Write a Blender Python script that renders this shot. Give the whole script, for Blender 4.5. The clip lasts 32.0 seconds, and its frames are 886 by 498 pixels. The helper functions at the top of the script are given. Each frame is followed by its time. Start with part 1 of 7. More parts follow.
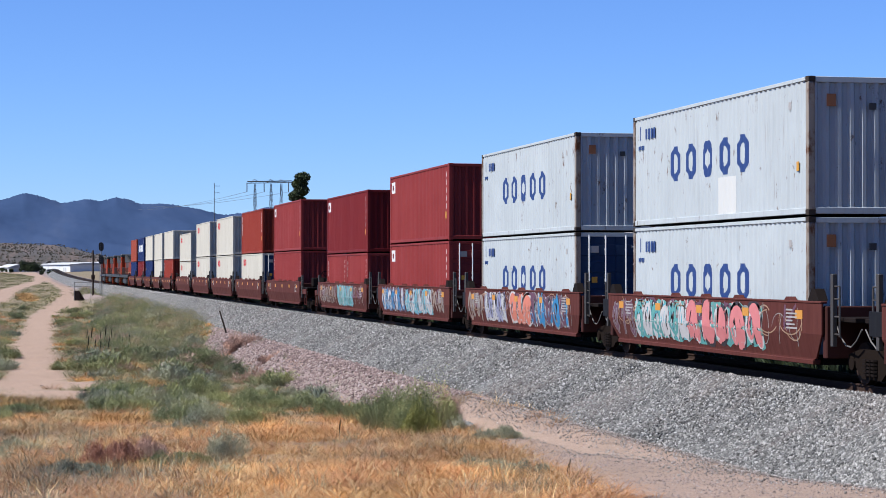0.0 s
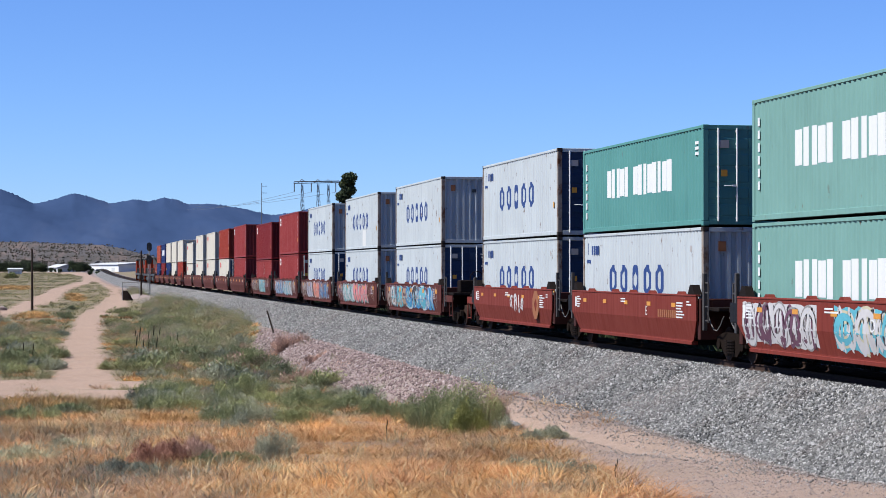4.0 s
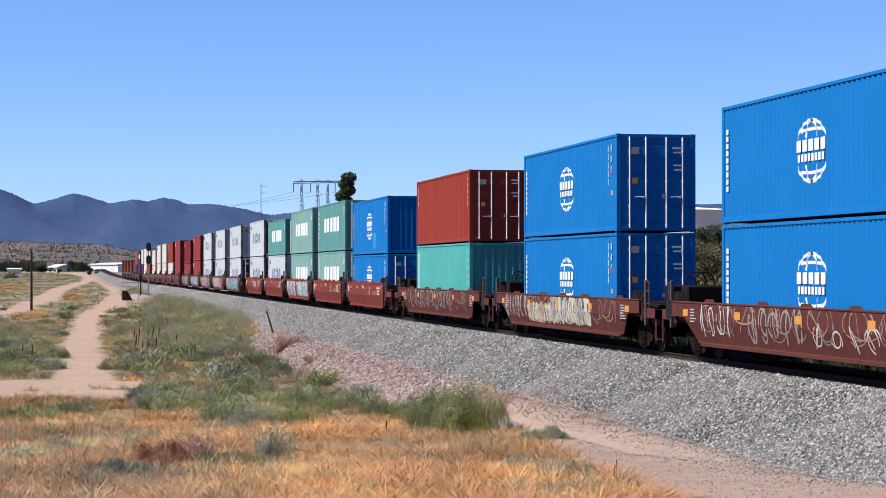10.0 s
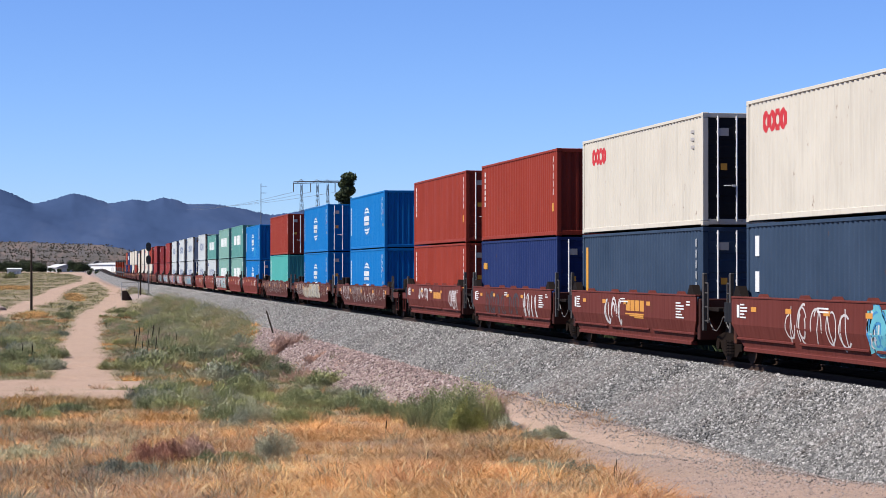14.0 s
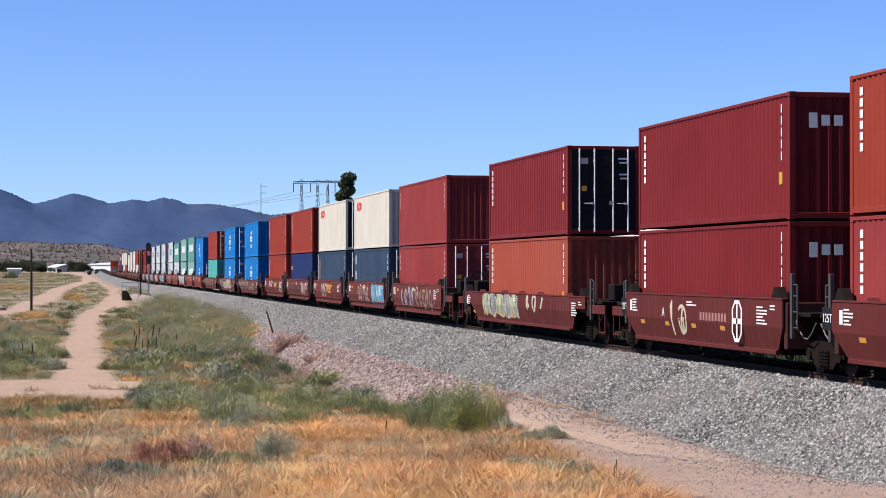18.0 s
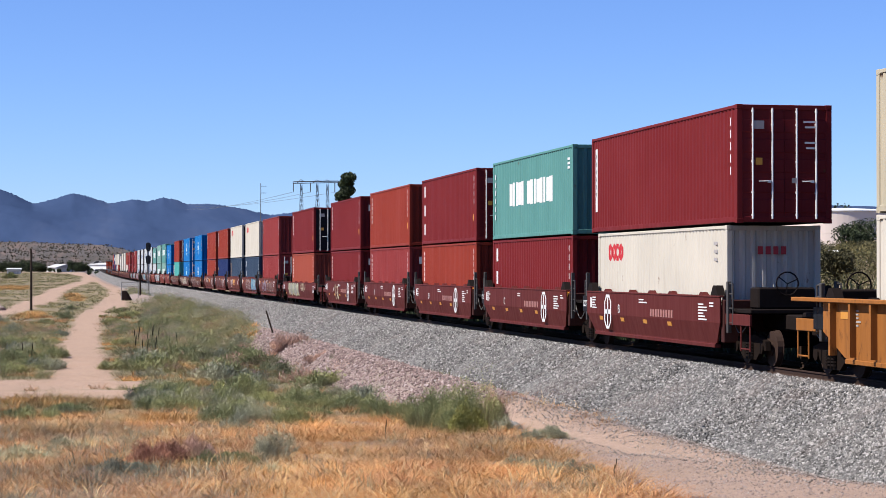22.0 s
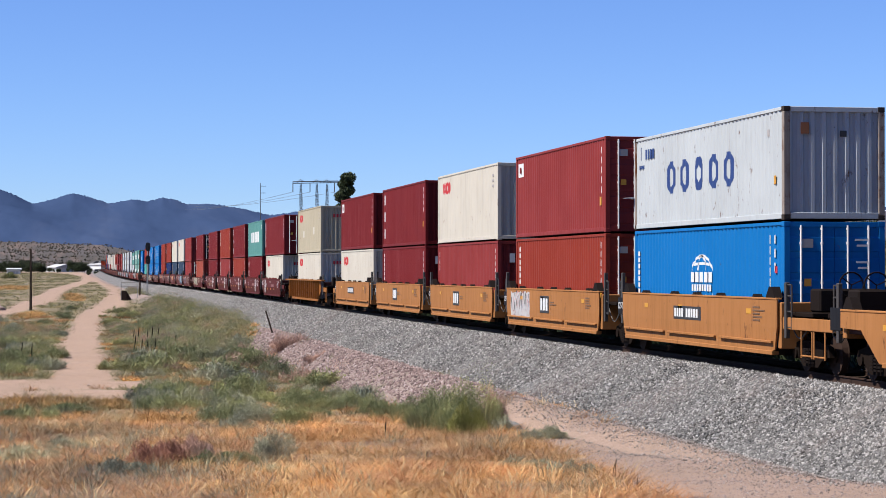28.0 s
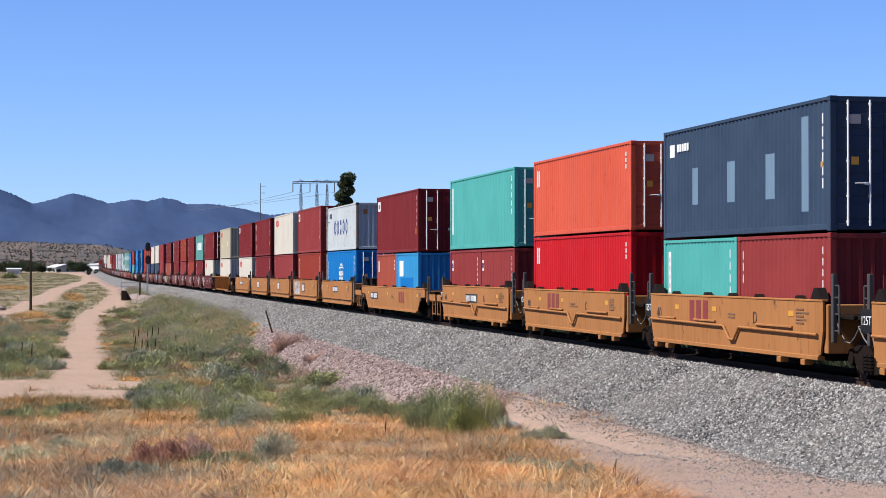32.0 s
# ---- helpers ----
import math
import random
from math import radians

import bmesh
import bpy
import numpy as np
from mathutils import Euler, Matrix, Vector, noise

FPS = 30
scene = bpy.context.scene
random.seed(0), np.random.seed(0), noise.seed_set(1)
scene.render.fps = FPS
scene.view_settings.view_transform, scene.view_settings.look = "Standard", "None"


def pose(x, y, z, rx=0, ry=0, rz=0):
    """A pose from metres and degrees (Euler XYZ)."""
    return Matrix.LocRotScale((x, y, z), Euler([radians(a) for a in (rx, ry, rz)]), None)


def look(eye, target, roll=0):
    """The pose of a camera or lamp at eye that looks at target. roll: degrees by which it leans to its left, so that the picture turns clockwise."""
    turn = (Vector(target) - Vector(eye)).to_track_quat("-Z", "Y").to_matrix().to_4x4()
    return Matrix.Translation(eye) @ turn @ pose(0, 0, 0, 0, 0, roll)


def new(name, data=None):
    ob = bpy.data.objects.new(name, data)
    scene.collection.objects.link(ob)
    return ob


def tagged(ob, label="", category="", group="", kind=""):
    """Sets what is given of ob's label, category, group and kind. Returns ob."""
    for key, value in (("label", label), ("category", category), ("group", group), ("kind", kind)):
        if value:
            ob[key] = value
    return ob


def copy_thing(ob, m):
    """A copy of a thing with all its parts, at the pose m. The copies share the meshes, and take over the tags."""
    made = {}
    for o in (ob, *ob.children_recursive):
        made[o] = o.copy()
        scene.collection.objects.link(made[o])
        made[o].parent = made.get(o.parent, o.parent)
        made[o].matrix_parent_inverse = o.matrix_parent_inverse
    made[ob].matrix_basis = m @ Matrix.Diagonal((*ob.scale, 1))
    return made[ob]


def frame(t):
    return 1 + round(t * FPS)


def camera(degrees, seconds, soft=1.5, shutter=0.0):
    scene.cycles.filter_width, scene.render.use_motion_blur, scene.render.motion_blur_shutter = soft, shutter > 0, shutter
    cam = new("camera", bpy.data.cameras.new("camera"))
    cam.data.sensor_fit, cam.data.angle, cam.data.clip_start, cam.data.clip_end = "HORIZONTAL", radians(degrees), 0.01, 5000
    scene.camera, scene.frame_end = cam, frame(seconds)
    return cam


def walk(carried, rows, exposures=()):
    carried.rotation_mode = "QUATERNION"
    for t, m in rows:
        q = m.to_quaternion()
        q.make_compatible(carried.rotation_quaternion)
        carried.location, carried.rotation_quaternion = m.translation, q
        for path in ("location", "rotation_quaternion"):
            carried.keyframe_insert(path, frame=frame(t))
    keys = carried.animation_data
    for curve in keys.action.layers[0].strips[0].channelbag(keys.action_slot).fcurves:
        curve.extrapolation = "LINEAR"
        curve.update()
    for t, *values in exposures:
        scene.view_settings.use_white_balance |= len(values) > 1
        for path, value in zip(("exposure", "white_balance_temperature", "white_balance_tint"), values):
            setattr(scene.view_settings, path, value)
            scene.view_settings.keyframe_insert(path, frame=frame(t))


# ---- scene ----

# ---------------------------------------------------------------- camera
YAW = 10.656          # degrees to the right of the track
PITCH = 0.597
EYE = (0.0, 0.0, 2.27)
SECONDS = 32.0
cam = camera(24.375, SECONDS, soft=0.88)


def aim(turn):
    """The camera's pose, turned to the right by so many thousandths of a radian from its resting aim."""
    return pose(*EYE, 90 + PITCH, 0, -(YAW + math.degrees(turn / 1000)))


walk(cam, [(0.0, aim(22.9)), (0.1, aim(21.6)), (0.2, aim(17.9)), (0.3, aim(13.2)), (0.4, aim(8.9)), (0.5, aim(5.9)),
           (0.6, aim(3.3)), (0.7, aim(1.3)), (0.8, aim(-0.2)), (0.9, aim(-1.1)), (1.0, aim(-1.27)), (1.2, aim(-0.9)),
           (1.5, aim(-0.4)), (2.0, aim(0.0)), (6.5, aim(0.0)), (9.5, aim(0.3)), (16.5, aim(0.35)), (22.0, aim(0.45)),
           (26.0, aim(0.65)), (32.0, aim(0.65))],
     [(0.0, 0.95, 6080, 8.0), (3.5, 0.94, 6120, 8.0), (7.5, 0.94, 6360, 9.0), (10.0, 1.08, 6500, 10.0), (13.5, 1.03, 6500, 10.0), (16.5, 0.93, 6480, 10.0), (17.2, 0.93, 6480, 10.0), (18.0, 1.05, 6540, 11.0),
      (22.0, 1.05, 6560, 11.0), (28.0, 0.98, 6540, 10.5), (32.0, 1.03, 6500, 10.0)])

# ---------------------------------------------------------------- light
SUN_TO = Vector((-0.62, -0.035, 0.78)).normalized()
elevation = math.asin(SUN_TO.z)
azimuth = math.atan2(SUN_TO.x, SUN_TO.y)
world = bpy.data.worlds.new("world")
scene.world = world
world.use_nodes = True
wn = world.node_tree
sky = wn.nodes.new("ShaderNodeTexSky")
sky.sky_type = "NISHITA"
sky.sun_disc = False
sky.sun_elevation = elevation
sky.sun_rotation = azimuth
sky.altitude = 1500
sky.air_density = 1.0
sky.dust_density = 0.0
sky.ozone_density = 1.5
deep = wn.nodes.new("ShaderNodeMix")          # clear desert air: a deeper blue
deep.data_type, deep.blend_type = "RGBA", "MULTIPLY"
deep.inputs[0].default_value = 1.0
deep.inputs[7].default_value = (0.685, 0.925, 1.50, 1.0)
wn.links.new(sky.outputs[0], deep.inputs[6])
wn.links.new(deep.outputs[2], wn.nodes["Background"].inputs[0])
wn.nodes["Background"].inputs[1].default_value = 0.05
lamp = bpy.data.lights.new("sun", "SUN")
lamp.energy = 5.0
lamp.angle = radians(0.53)
lamp.color = (1.0, 0.95, 0.88)
sun = new("sun", lamp)
sun.matrix_world = look(SUN_TO * 60, (0, 0, 0))

# ---------------------------------------------------------------- mesh helpers
XC = 17.44            # centre line of the track


def lift(y):
    """How far the line has climbed at a distance."""
    return 8.5e-6 * max(0.0, y - 350) ** 2 if y < 900 else 2.571 + 0.00935 * (y - 900)


def bend(y):
    """How far the line has swung to the right at a distance."""
    return 4e-6 * max(0.0, y - 150) ** 2 + 1e-5 * max(0.0, y - 900) ** 2



def finish(bm, name, smooth=False):
    me = bpy.data.meshes.new(name)
    bm.normal_update()
    bm.to_mesh(me)
    bm.free()
    if smooth:
        for p in me.polygons:
            p.use_smooth = True
    return me


def place(name, me, material, parent=None, label="", m=None):
    """A mesh object with its own material, under a thing or at top level."""
    ob = new(name, me)
    if not me.materials:
        me.materials.append(None)
    if material is not None:
        ob.material_slots[0].link = "OBJECT"
        ob.material_slots[0].material = material
    if parent is not None:
        ob.parent = parent
    if m is not None:
        ob.matrix_basis = m
    if label:
        ob["label"] = label
    return ob


def part(name, bm, material, parent, label="", smooth=False):
    return place(name, finish(bm, name, smooth), material, parent, label)


def box(bm, x0, x1, y0, y1, z0, z1, bevel=0.0):
    v = [bm.verts.new((x, y, z)) for x in (x0, x1) for y in (y0, y1) for z in (z0, z1)]
    fs = [bm.faces.new([v[i] for i in f]) for f in
          ((0, 1, 3, 2), (4, 6, 7, 5), (0, 4, 5, 1), (2, 3, 7, 6), (0, 2, 6, 4), (1, 5, 7, 3))]
    if bevel:
        es = {e for f in fs for e in f.edges}
        bmesh.ops.bevel(bm, geom=list(es), offset=bevel, segments=1, affect="EDGES")
    return bm


def tube(bm, a, b, r, n=8, r2=None):
    a, b = Vector(a), Vector(b)
    r2 = r if r2 is None else r2
    d = (b - a).normalized()
    p = d.orthogonal().normalized()
    q = d.cross(p)
    ra = [bm.verts.new(a + r * (math.cos(2 * math.pi * i / n) * p + math.sin(2 * math.pi * i / n) * q)) for i in range(n)]
    rb = [bm.verts.new(b + r2 * (math.cos(2 * math.pi * i / n) * p + math.sin(2 * math.pi * i / n) * q)) for i in range(n)]
    for i in range(n):
        bm.faces.new((ra[i], ra[(i + 1) % n], rb[(i + 1) % n], rb[i]))
    bm.faces.new(ra[::-1])
    bm.faces.new(rb)
    return bm


def prism(bm, outline, x0, x1):
    """A plate of thickness x0..x1 from an outline of (y, z)."""
    a = [bm.verts.new((x0, y, z)) for y, z in outline]
    b = [bm.verts.new((x1, y, z)) for y, z in outline]
    n = len(a)
    for i in range(n):
        bm.faces.new((a[i], b[i], b[(i + 1) % n], a[(i + 1) % n]))
    bm.faces.new(a)
    bm.faces.new(b[::-1])
    bmesh.ops.recalc_face_normals(bm, faces=bm.faces[:])
    return bm


def raw(name, verts, faces, smooth=False):
    me = bpy.data.meshes.new(name)
    me.from_pydata(verts, [], faces)
    if smooth:
        me.polygons.foreach_set("use_smooth", [True] * len(me.polygons))
    me.update()
    return me


def quads(name, v, k, smooth=False):
    """A mesh from an array of vertices in which each run of k makes one face."""
    v = np.asarray(v, dtype=np.float32).reshape(-1, 3)
    n = len(v) // k
    me = bpy.data.meshes.new(name)
    me.vertices.add(len(v))
    me.vertices.foreach_set("co", v.ravel())
    me.loops.add(n * k)
    me.loops.foreach_set("vertex_index", np.arange(n * k, dtype=np.int32))
    me.polygons.add(n)
    me.polygons.foreach_set("loop_start", np.arange(0, n * k, k, dtype=np.int32))
    me.update(calc_edges=True)
    me.validate()
    return me


# ---------------------------------------------------------------- materials
def nodes_of(name):
    m = bpy.data.materials.new(name)
    m.use_nodes = True
    nt = m.node_tree
    return m, nt, nt.nodes["Principled BSDF"]


def noise_node(nt, scale, detail=4.0, rough=0.6, vector=None):
    n = nt.nodes.new("ShaderNodeTexNoise")
    n.inputs["Scale"].default_value = scale
    n.inputs["Detail"].default_value = detail
    n.inputs["Roughness"].default_value = rough
    if vector is not None:
        nt.links.new(vector, n.inputs["Vector"])
    return n.outputs["Fac"]


def ramp(nt, fac, stops):
    r = nt.nodes.new("ShaderNodeValToRGB")
    e = r.color_ramp.elements
    while len(e) < len(stops):
        e.new(0.5)
    for i, (p, c) in enumerate(stops):
        e[i].position = p
        e[i].color = (*c, 1) if len(c) == 3 else c
    nt.links.new(fac, r.inputs[0])
    return r.outputs[0]


def mix(nt, fac, a, b, kind="MIX"):
    n = nt.nodes.new("ShaderNodeMix")
    n.data_type = "RGBA"
    n.blend_type = kind
    for sock, val in ((n.inputs[0], fac), (n.inputs[6], a), (n.inputs[7], b)):
        if isinstance(val, (int, float)):
            sock.default_value = val
        elif isinstance(val, tuple):
            sock.default_value = (*val, 1)
        else:
            nt.links.new(val, sock)
    return n.outputs[2]


def bump_node(nt, p, height, strength, distance):
    b = nt.nodes.new("ShaderNodeBump")
    b.inputs["Strength"].default_value = strength
    b.inputs["Distance"].default_value = distance
    nt.links.new(height, b.inputs["Height"])
    nt.links.new(b.outputs[0], p.inputs["Normal"])


def coords(nt, stretch=(1, 1, 1), space="Object"):
    tc = nt.nodes.new("ShaderNodeTexCoord")
    mp = nt.nodes.new("ShaderNodeMapping")
    mp.inputs["Scale"].default_value = stretch
    out = tc.outputs["Object"]
    if space == "World":
        out = nt.nodes.new("ShaderNodeNewGeometry").outputs["Position"]
    nt.links.new(out, mp.inputs["Vector"])
    return mp.outputs[0]


def shift_by_random(nt, vec):
    """Moves the pattern for each object, so that alike things differ."""
    oi = nt.nodes.new("ShaderNodeObjectInfo")
    mul = nt.nodes.new("ShaderNodeMath")
    mul.operation = "MULTIPLY"
    mul.inputs[1].default_value = 57.0
    nt.links.new(oi.outputs["Random"], mul.inputs[0])
    add = nt.nodes.new("ShaderNodeVectorMath")
    nt.links.new(vec, add.inputs[0])
    nt.links.new(mul.outputs[0], add.inputs[1])
    return add.outputs[0]


def paint(name, c, rust=0.25, rough=0.45, fade=0.14, rust_colour=(0.0763, 0.0312, 0.0139), dirt=0.2):
    """Painted, weathered steel: fading, vertical dirt streaks and rust spots."""
    m, nt, p = nodes_of(name)
    c = tuple(0.46 * x for x in c)        # scaled down evenly to deepen shade under the raised exposure
    p.inputs["Specular IOR Level"].default_value = 0.07
    v = shift_by_random(nt, coords(nt))
    vs = shift_by_random(nt, coords(nt, (2.5, 2.5, 0.22)))
    big = noise_node(nt, 0.5, 3, 0.6, v)
    pale = tuple(min(1, x * (1 + 0.9 * fade) + 0.05 * fade) for x in c)
    deep = tuple(x * (1 - fade) for x in c)
    col = mix(nt, big, deep, pale)
    streak = noise_node(nt, 2.2, 5, 0.65, vs)
    sf = ramp(nt, streak, [(0.5, (0, 0, 0)), (0.78, (dirt,) * 3)])
    col = mix(nt, sf, col, tuple(x * 0.45 + 0.007 for x in c))
    if rust > 0.3:
        runs = noise_node(nt, 1.3, 6, 0.7, shift_by_random(nt, coords(nt, (6.0, 6.0, 0.5))))
        col = mix(nt, ramp(nt, runs, [(0.60, (0, 0, 0)), (0.72, (0.55 * rust,) * 3)]), col, (0.118, 0.059, 0.0312))
    if rust:
        spots = noise_node(nt, 3.2, 9, 0.72, shift_by_random(nt, coords(nt, (1, 1, 0.55))))
        rf = ramp(nt, spots, [(0.66 - 0.10 * rust, (0, 0, 0)), (0.72 - 0.06 * rust, (1, 1, 1))])
        col = mix(nt, rf, col, rust_colour)
    nt.links.new(col, p.inputs["Base Color"])
    fine = noise_node(nt, 60, 3, 0.6, v)
    nt.links.new(ramp(nt, streak, [(0.3, (rough,) * 3), (0.8, (min(1, rough + 0.25),) * 3)]), p.inputs["Roughness"])
    bump_node(nt, p, fine, 0.06, 0.01)
    return m


def plain(name, c, rough=0.6, metal=0.0, var=0.2, scale=6.0, bump=0.1, space="Object"):
    m, nt, p = nodes_of(name)
    v = coords(nt, space=space)
    f = noise_node(nt, scale, 6, 0.65, v)
    nt.links.new(mix(nt, f, tuple(x * (1 - var) for x in c), tuple(min(1, x * (1 + var)) for x in c)), p.inputs["Base Color"])
    p.inputs["Roughness"].default_value = rough
    p.inputs["Metallic"].default_value = metal
    if rough > 0.6:
        p.inputs["Specular IOR Level"].default_value = 0.03 if max(c) < 0.08 else 0.2
    if bump:
        bump_node(nt, p, noise_node(nt, scale * 8, 3, 0.6, v), bump, 0.02)
    return m


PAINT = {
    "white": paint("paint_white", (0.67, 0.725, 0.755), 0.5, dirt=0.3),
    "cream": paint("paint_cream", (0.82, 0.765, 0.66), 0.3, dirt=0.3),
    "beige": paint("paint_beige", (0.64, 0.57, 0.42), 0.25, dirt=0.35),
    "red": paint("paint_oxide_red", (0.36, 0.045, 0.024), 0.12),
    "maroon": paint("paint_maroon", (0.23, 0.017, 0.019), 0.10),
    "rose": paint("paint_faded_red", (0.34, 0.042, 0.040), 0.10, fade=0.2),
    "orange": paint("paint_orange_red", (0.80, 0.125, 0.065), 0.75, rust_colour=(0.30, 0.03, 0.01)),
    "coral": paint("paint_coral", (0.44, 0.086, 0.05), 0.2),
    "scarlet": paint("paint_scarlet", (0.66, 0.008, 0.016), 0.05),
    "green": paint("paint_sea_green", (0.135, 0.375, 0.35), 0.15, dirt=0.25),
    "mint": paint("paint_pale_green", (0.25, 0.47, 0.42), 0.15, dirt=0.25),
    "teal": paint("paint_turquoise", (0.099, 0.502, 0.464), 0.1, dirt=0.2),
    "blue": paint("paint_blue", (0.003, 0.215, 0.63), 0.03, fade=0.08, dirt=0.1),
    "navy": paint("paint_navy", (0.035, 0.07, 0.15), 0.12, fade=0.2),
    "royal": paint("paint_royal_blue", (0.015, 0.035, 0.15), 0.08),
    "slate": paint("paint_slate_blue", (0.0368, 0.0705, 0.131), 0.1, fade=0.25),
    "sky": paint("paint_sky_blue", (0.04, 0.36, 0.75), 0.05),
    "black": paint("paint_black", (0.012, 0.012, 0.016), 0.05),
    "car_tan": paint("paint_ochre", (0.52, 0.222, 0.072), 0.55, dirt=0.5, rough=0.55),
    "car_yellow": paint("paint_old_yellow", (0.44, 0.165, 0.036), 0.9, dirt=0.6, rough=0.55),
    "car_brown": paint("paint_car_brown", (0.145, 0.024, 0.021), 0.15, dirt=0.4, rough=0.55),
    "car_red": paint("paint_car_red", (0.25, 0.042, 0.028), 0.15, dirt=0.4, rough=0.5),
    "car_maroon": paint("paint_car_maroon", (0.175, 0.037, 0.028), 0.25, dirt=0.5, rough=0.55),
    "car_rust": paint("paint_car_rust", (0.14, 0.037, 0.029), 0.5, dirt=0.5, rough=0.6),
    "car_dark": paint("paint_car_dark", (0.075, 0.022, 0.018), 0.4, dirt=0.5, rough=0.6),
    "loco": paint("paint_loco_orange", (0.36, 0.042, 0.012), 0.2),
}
STEEL = plain("dark_steel", (0.0111, 0.00833, 0.00763), 0.7, 0.0)
HANDRAIL = plain("worn_handrail", (0.028, 0.024, 0.022), 0.6)
HOSE = plain("grey_hose", (0.10, 0.095, 0.09), 0.7)
IRON = plain("rusty_iron", (0.0107, 0.00732, 0.00586), 0.85)
RAIL = plain("rail_steel", (0.0382, 0.0243, 0.0194), 0.65, 0.2)
RUBBER = plain("gasket_black", (0.00833, 0.00833, 0.00833), 0.7)
ROD = plain("galvanised_rod", (0.541, 0.541, 0.527), 0.5, 0.0)
CASTING = plain("casting_steel", (0.0347, 0.0278, 0.0243), 0.7)
MARK_WHITE = plain("mark_white", (0.458, 0.465, 0.465), 0.6, 0, 0.08, 14, 0)
MARK_BLUE = plain("mark_blue", (0.00694, 0.0278, 0.118), 0.6, 0, 0.1, 14, 0)
MARK_RED = plain("mark_red", (0.333, 0.0104, 0.0153), 0.6, 0, 0.1, 14, 0)
MARK_DARK = plain("mark_dark", (0.0139, 0.0139, 0.0153), 0.6, 0, 0.1, 14, 0)
MARK_YELLOW = plain("mark_yellow", (0.382, 0.18, 0.0139), 0.6, 0, 0.1, 14, 0)
MARK_GREY = plain("mark_grey", (0.243, 0.229, 0.222), 0.6, 0, 0.1, 14, 0)
MARK_RUSTY = plain("mark_rusty", (0.18, 0.0625, 0.0174), 0.6, 0, 0.2, 14, 0)
TIE = plain("tie_wood", (0.0486, 0.0347, 0.0278), 0.9, 0, 0.3, 5, 0.4)

# ---------------------------------------------------------------- ground
LEVELS_Y = (-400, 0, 20, 32, 45, 60, 80, 140, 300, 400, 500, 600, 800, 1200, 6000)
LEVELS_Z = (1.0, 0.6, -0.5, -1.15, -1.7, -2.15, -2.35, -2.35, -1.9, -1.05, -0.3, 0.45, 1.55, 2.1, 2.1)


def smooth_step(a, b, x):
    t = np.clip((x - a) / (b - a), 0, 1)
    return t * t * (3 - 2 * t)


def bumps(x, y, s, seed=0.0):
    """A cheap smooth unevenness made of a few crossing waves."""
    x, y = x / s, y / s
    return (np.sin(1.0 * x + 1.7 * y + seed) + np.sin(-1.9 * x + 0.8 * y + 2.1 * seed + 1)
            + 0.6 * np.sin(3.1 * x + 2.3 * y + seed * 3 + 2) + 0.5 * np.sin(-2.7 * x + 3.9 * y + seed + 4)) / 3.1


def ground_height(x, y):
    x, y = np.asarray(x, float), np.asarray(y, float)
    low = np.interp(y, LEVELS_Y, LEVELS_Z)
    low = low + 0.10 * bumps(x, y, 2.3) * smooth_step(10, 60, np.hypot(x, y)) * (1 - 0.75 * smooth_step(90, 180, y))
    up = 8.5e-6 * np.clip(y - 350, 0, 550) ** 2 + 0.00935 * np.clip(y - 900, 0, 400)
    # the bank falls from the foot of the ballast to the flat
    off = XC - 4.5 - x
    wide = np.interp(y, (30, 55, 70, 120, 200, 320), (0.5, 1.0, 2.5, 3.0, 3.0, 3.0))
    k = smooth_step(0.15, 1.0, off / wide)
    left = -1.28 + up + (low + 1.28 - up) * k
    # a gravel apron by the side of the line
    right = -1.28 + up + 6.0 * smooth_step(8.0, 95, x - XC) + 0.5 * smooth_step(6, 30, x - XC) * bumps(x, y, 5.0, 4.0)
    h = np.where(x < XC, left, right)
    return np.where(np.abs(x - XC) < 4.5, -1.34 + up, h)


def axis(*runs):
    """Grid lines: runs of (start, end, step)."""
    out = []
    for a, b, s in runs:
        out += list(np.arange(a, b, s))
    return np.array(out + [runs[-1][1]])


gx = axis((-3000, -400, 260), (-400, -60, 20), (-60, -16, 2.0), (-16, 14, 0.35), (14, 140, 3), (140, 400, 26), (400, 3000, 260))
gy = axis((-400, 0, 50), (0, 24, 4), (24, 130, 0.5), (130, 420, 5), (420, 1000, 14), (1000, 4600, 360))
GX, GY = np.meshgrid(gx, gy)
GZ = ground_height(GX, GY)
nx, ny = len(gx), len(gy)
verts = np.stack([GX, GY, GZ], -1).reshape(-1, 3)
ii = (np.arange(ny - 1)[:, None] * nx + np.arange(nx - 1)[None]).ravel()
faces = np.stack([ii, ii + 1, ii + 1 + nx, ii + nx], -1)
me = raw("ground", verts.tolist(), faces.tolist(), True)


def road_distance(x, y, path):
    """Distance to a path of (x, y, half width) points, in half widths."""
    best = np.full(np.shape(x), 99.0)
    for (ax, ay, aw), (bx, by, bw) in zip(path, path[1:]):
        dx, dy = bx - ax, by - ay
        t = np.clip(((x - ax) * dx + (y - ay) * dy) / (dx * dx + dy * dy), 0, 1)
        best = np.minimum(best, np.hypot(x - ax - t * dx, y - ay - t * dy) / (aw + (bw - aw) * t))
    return best


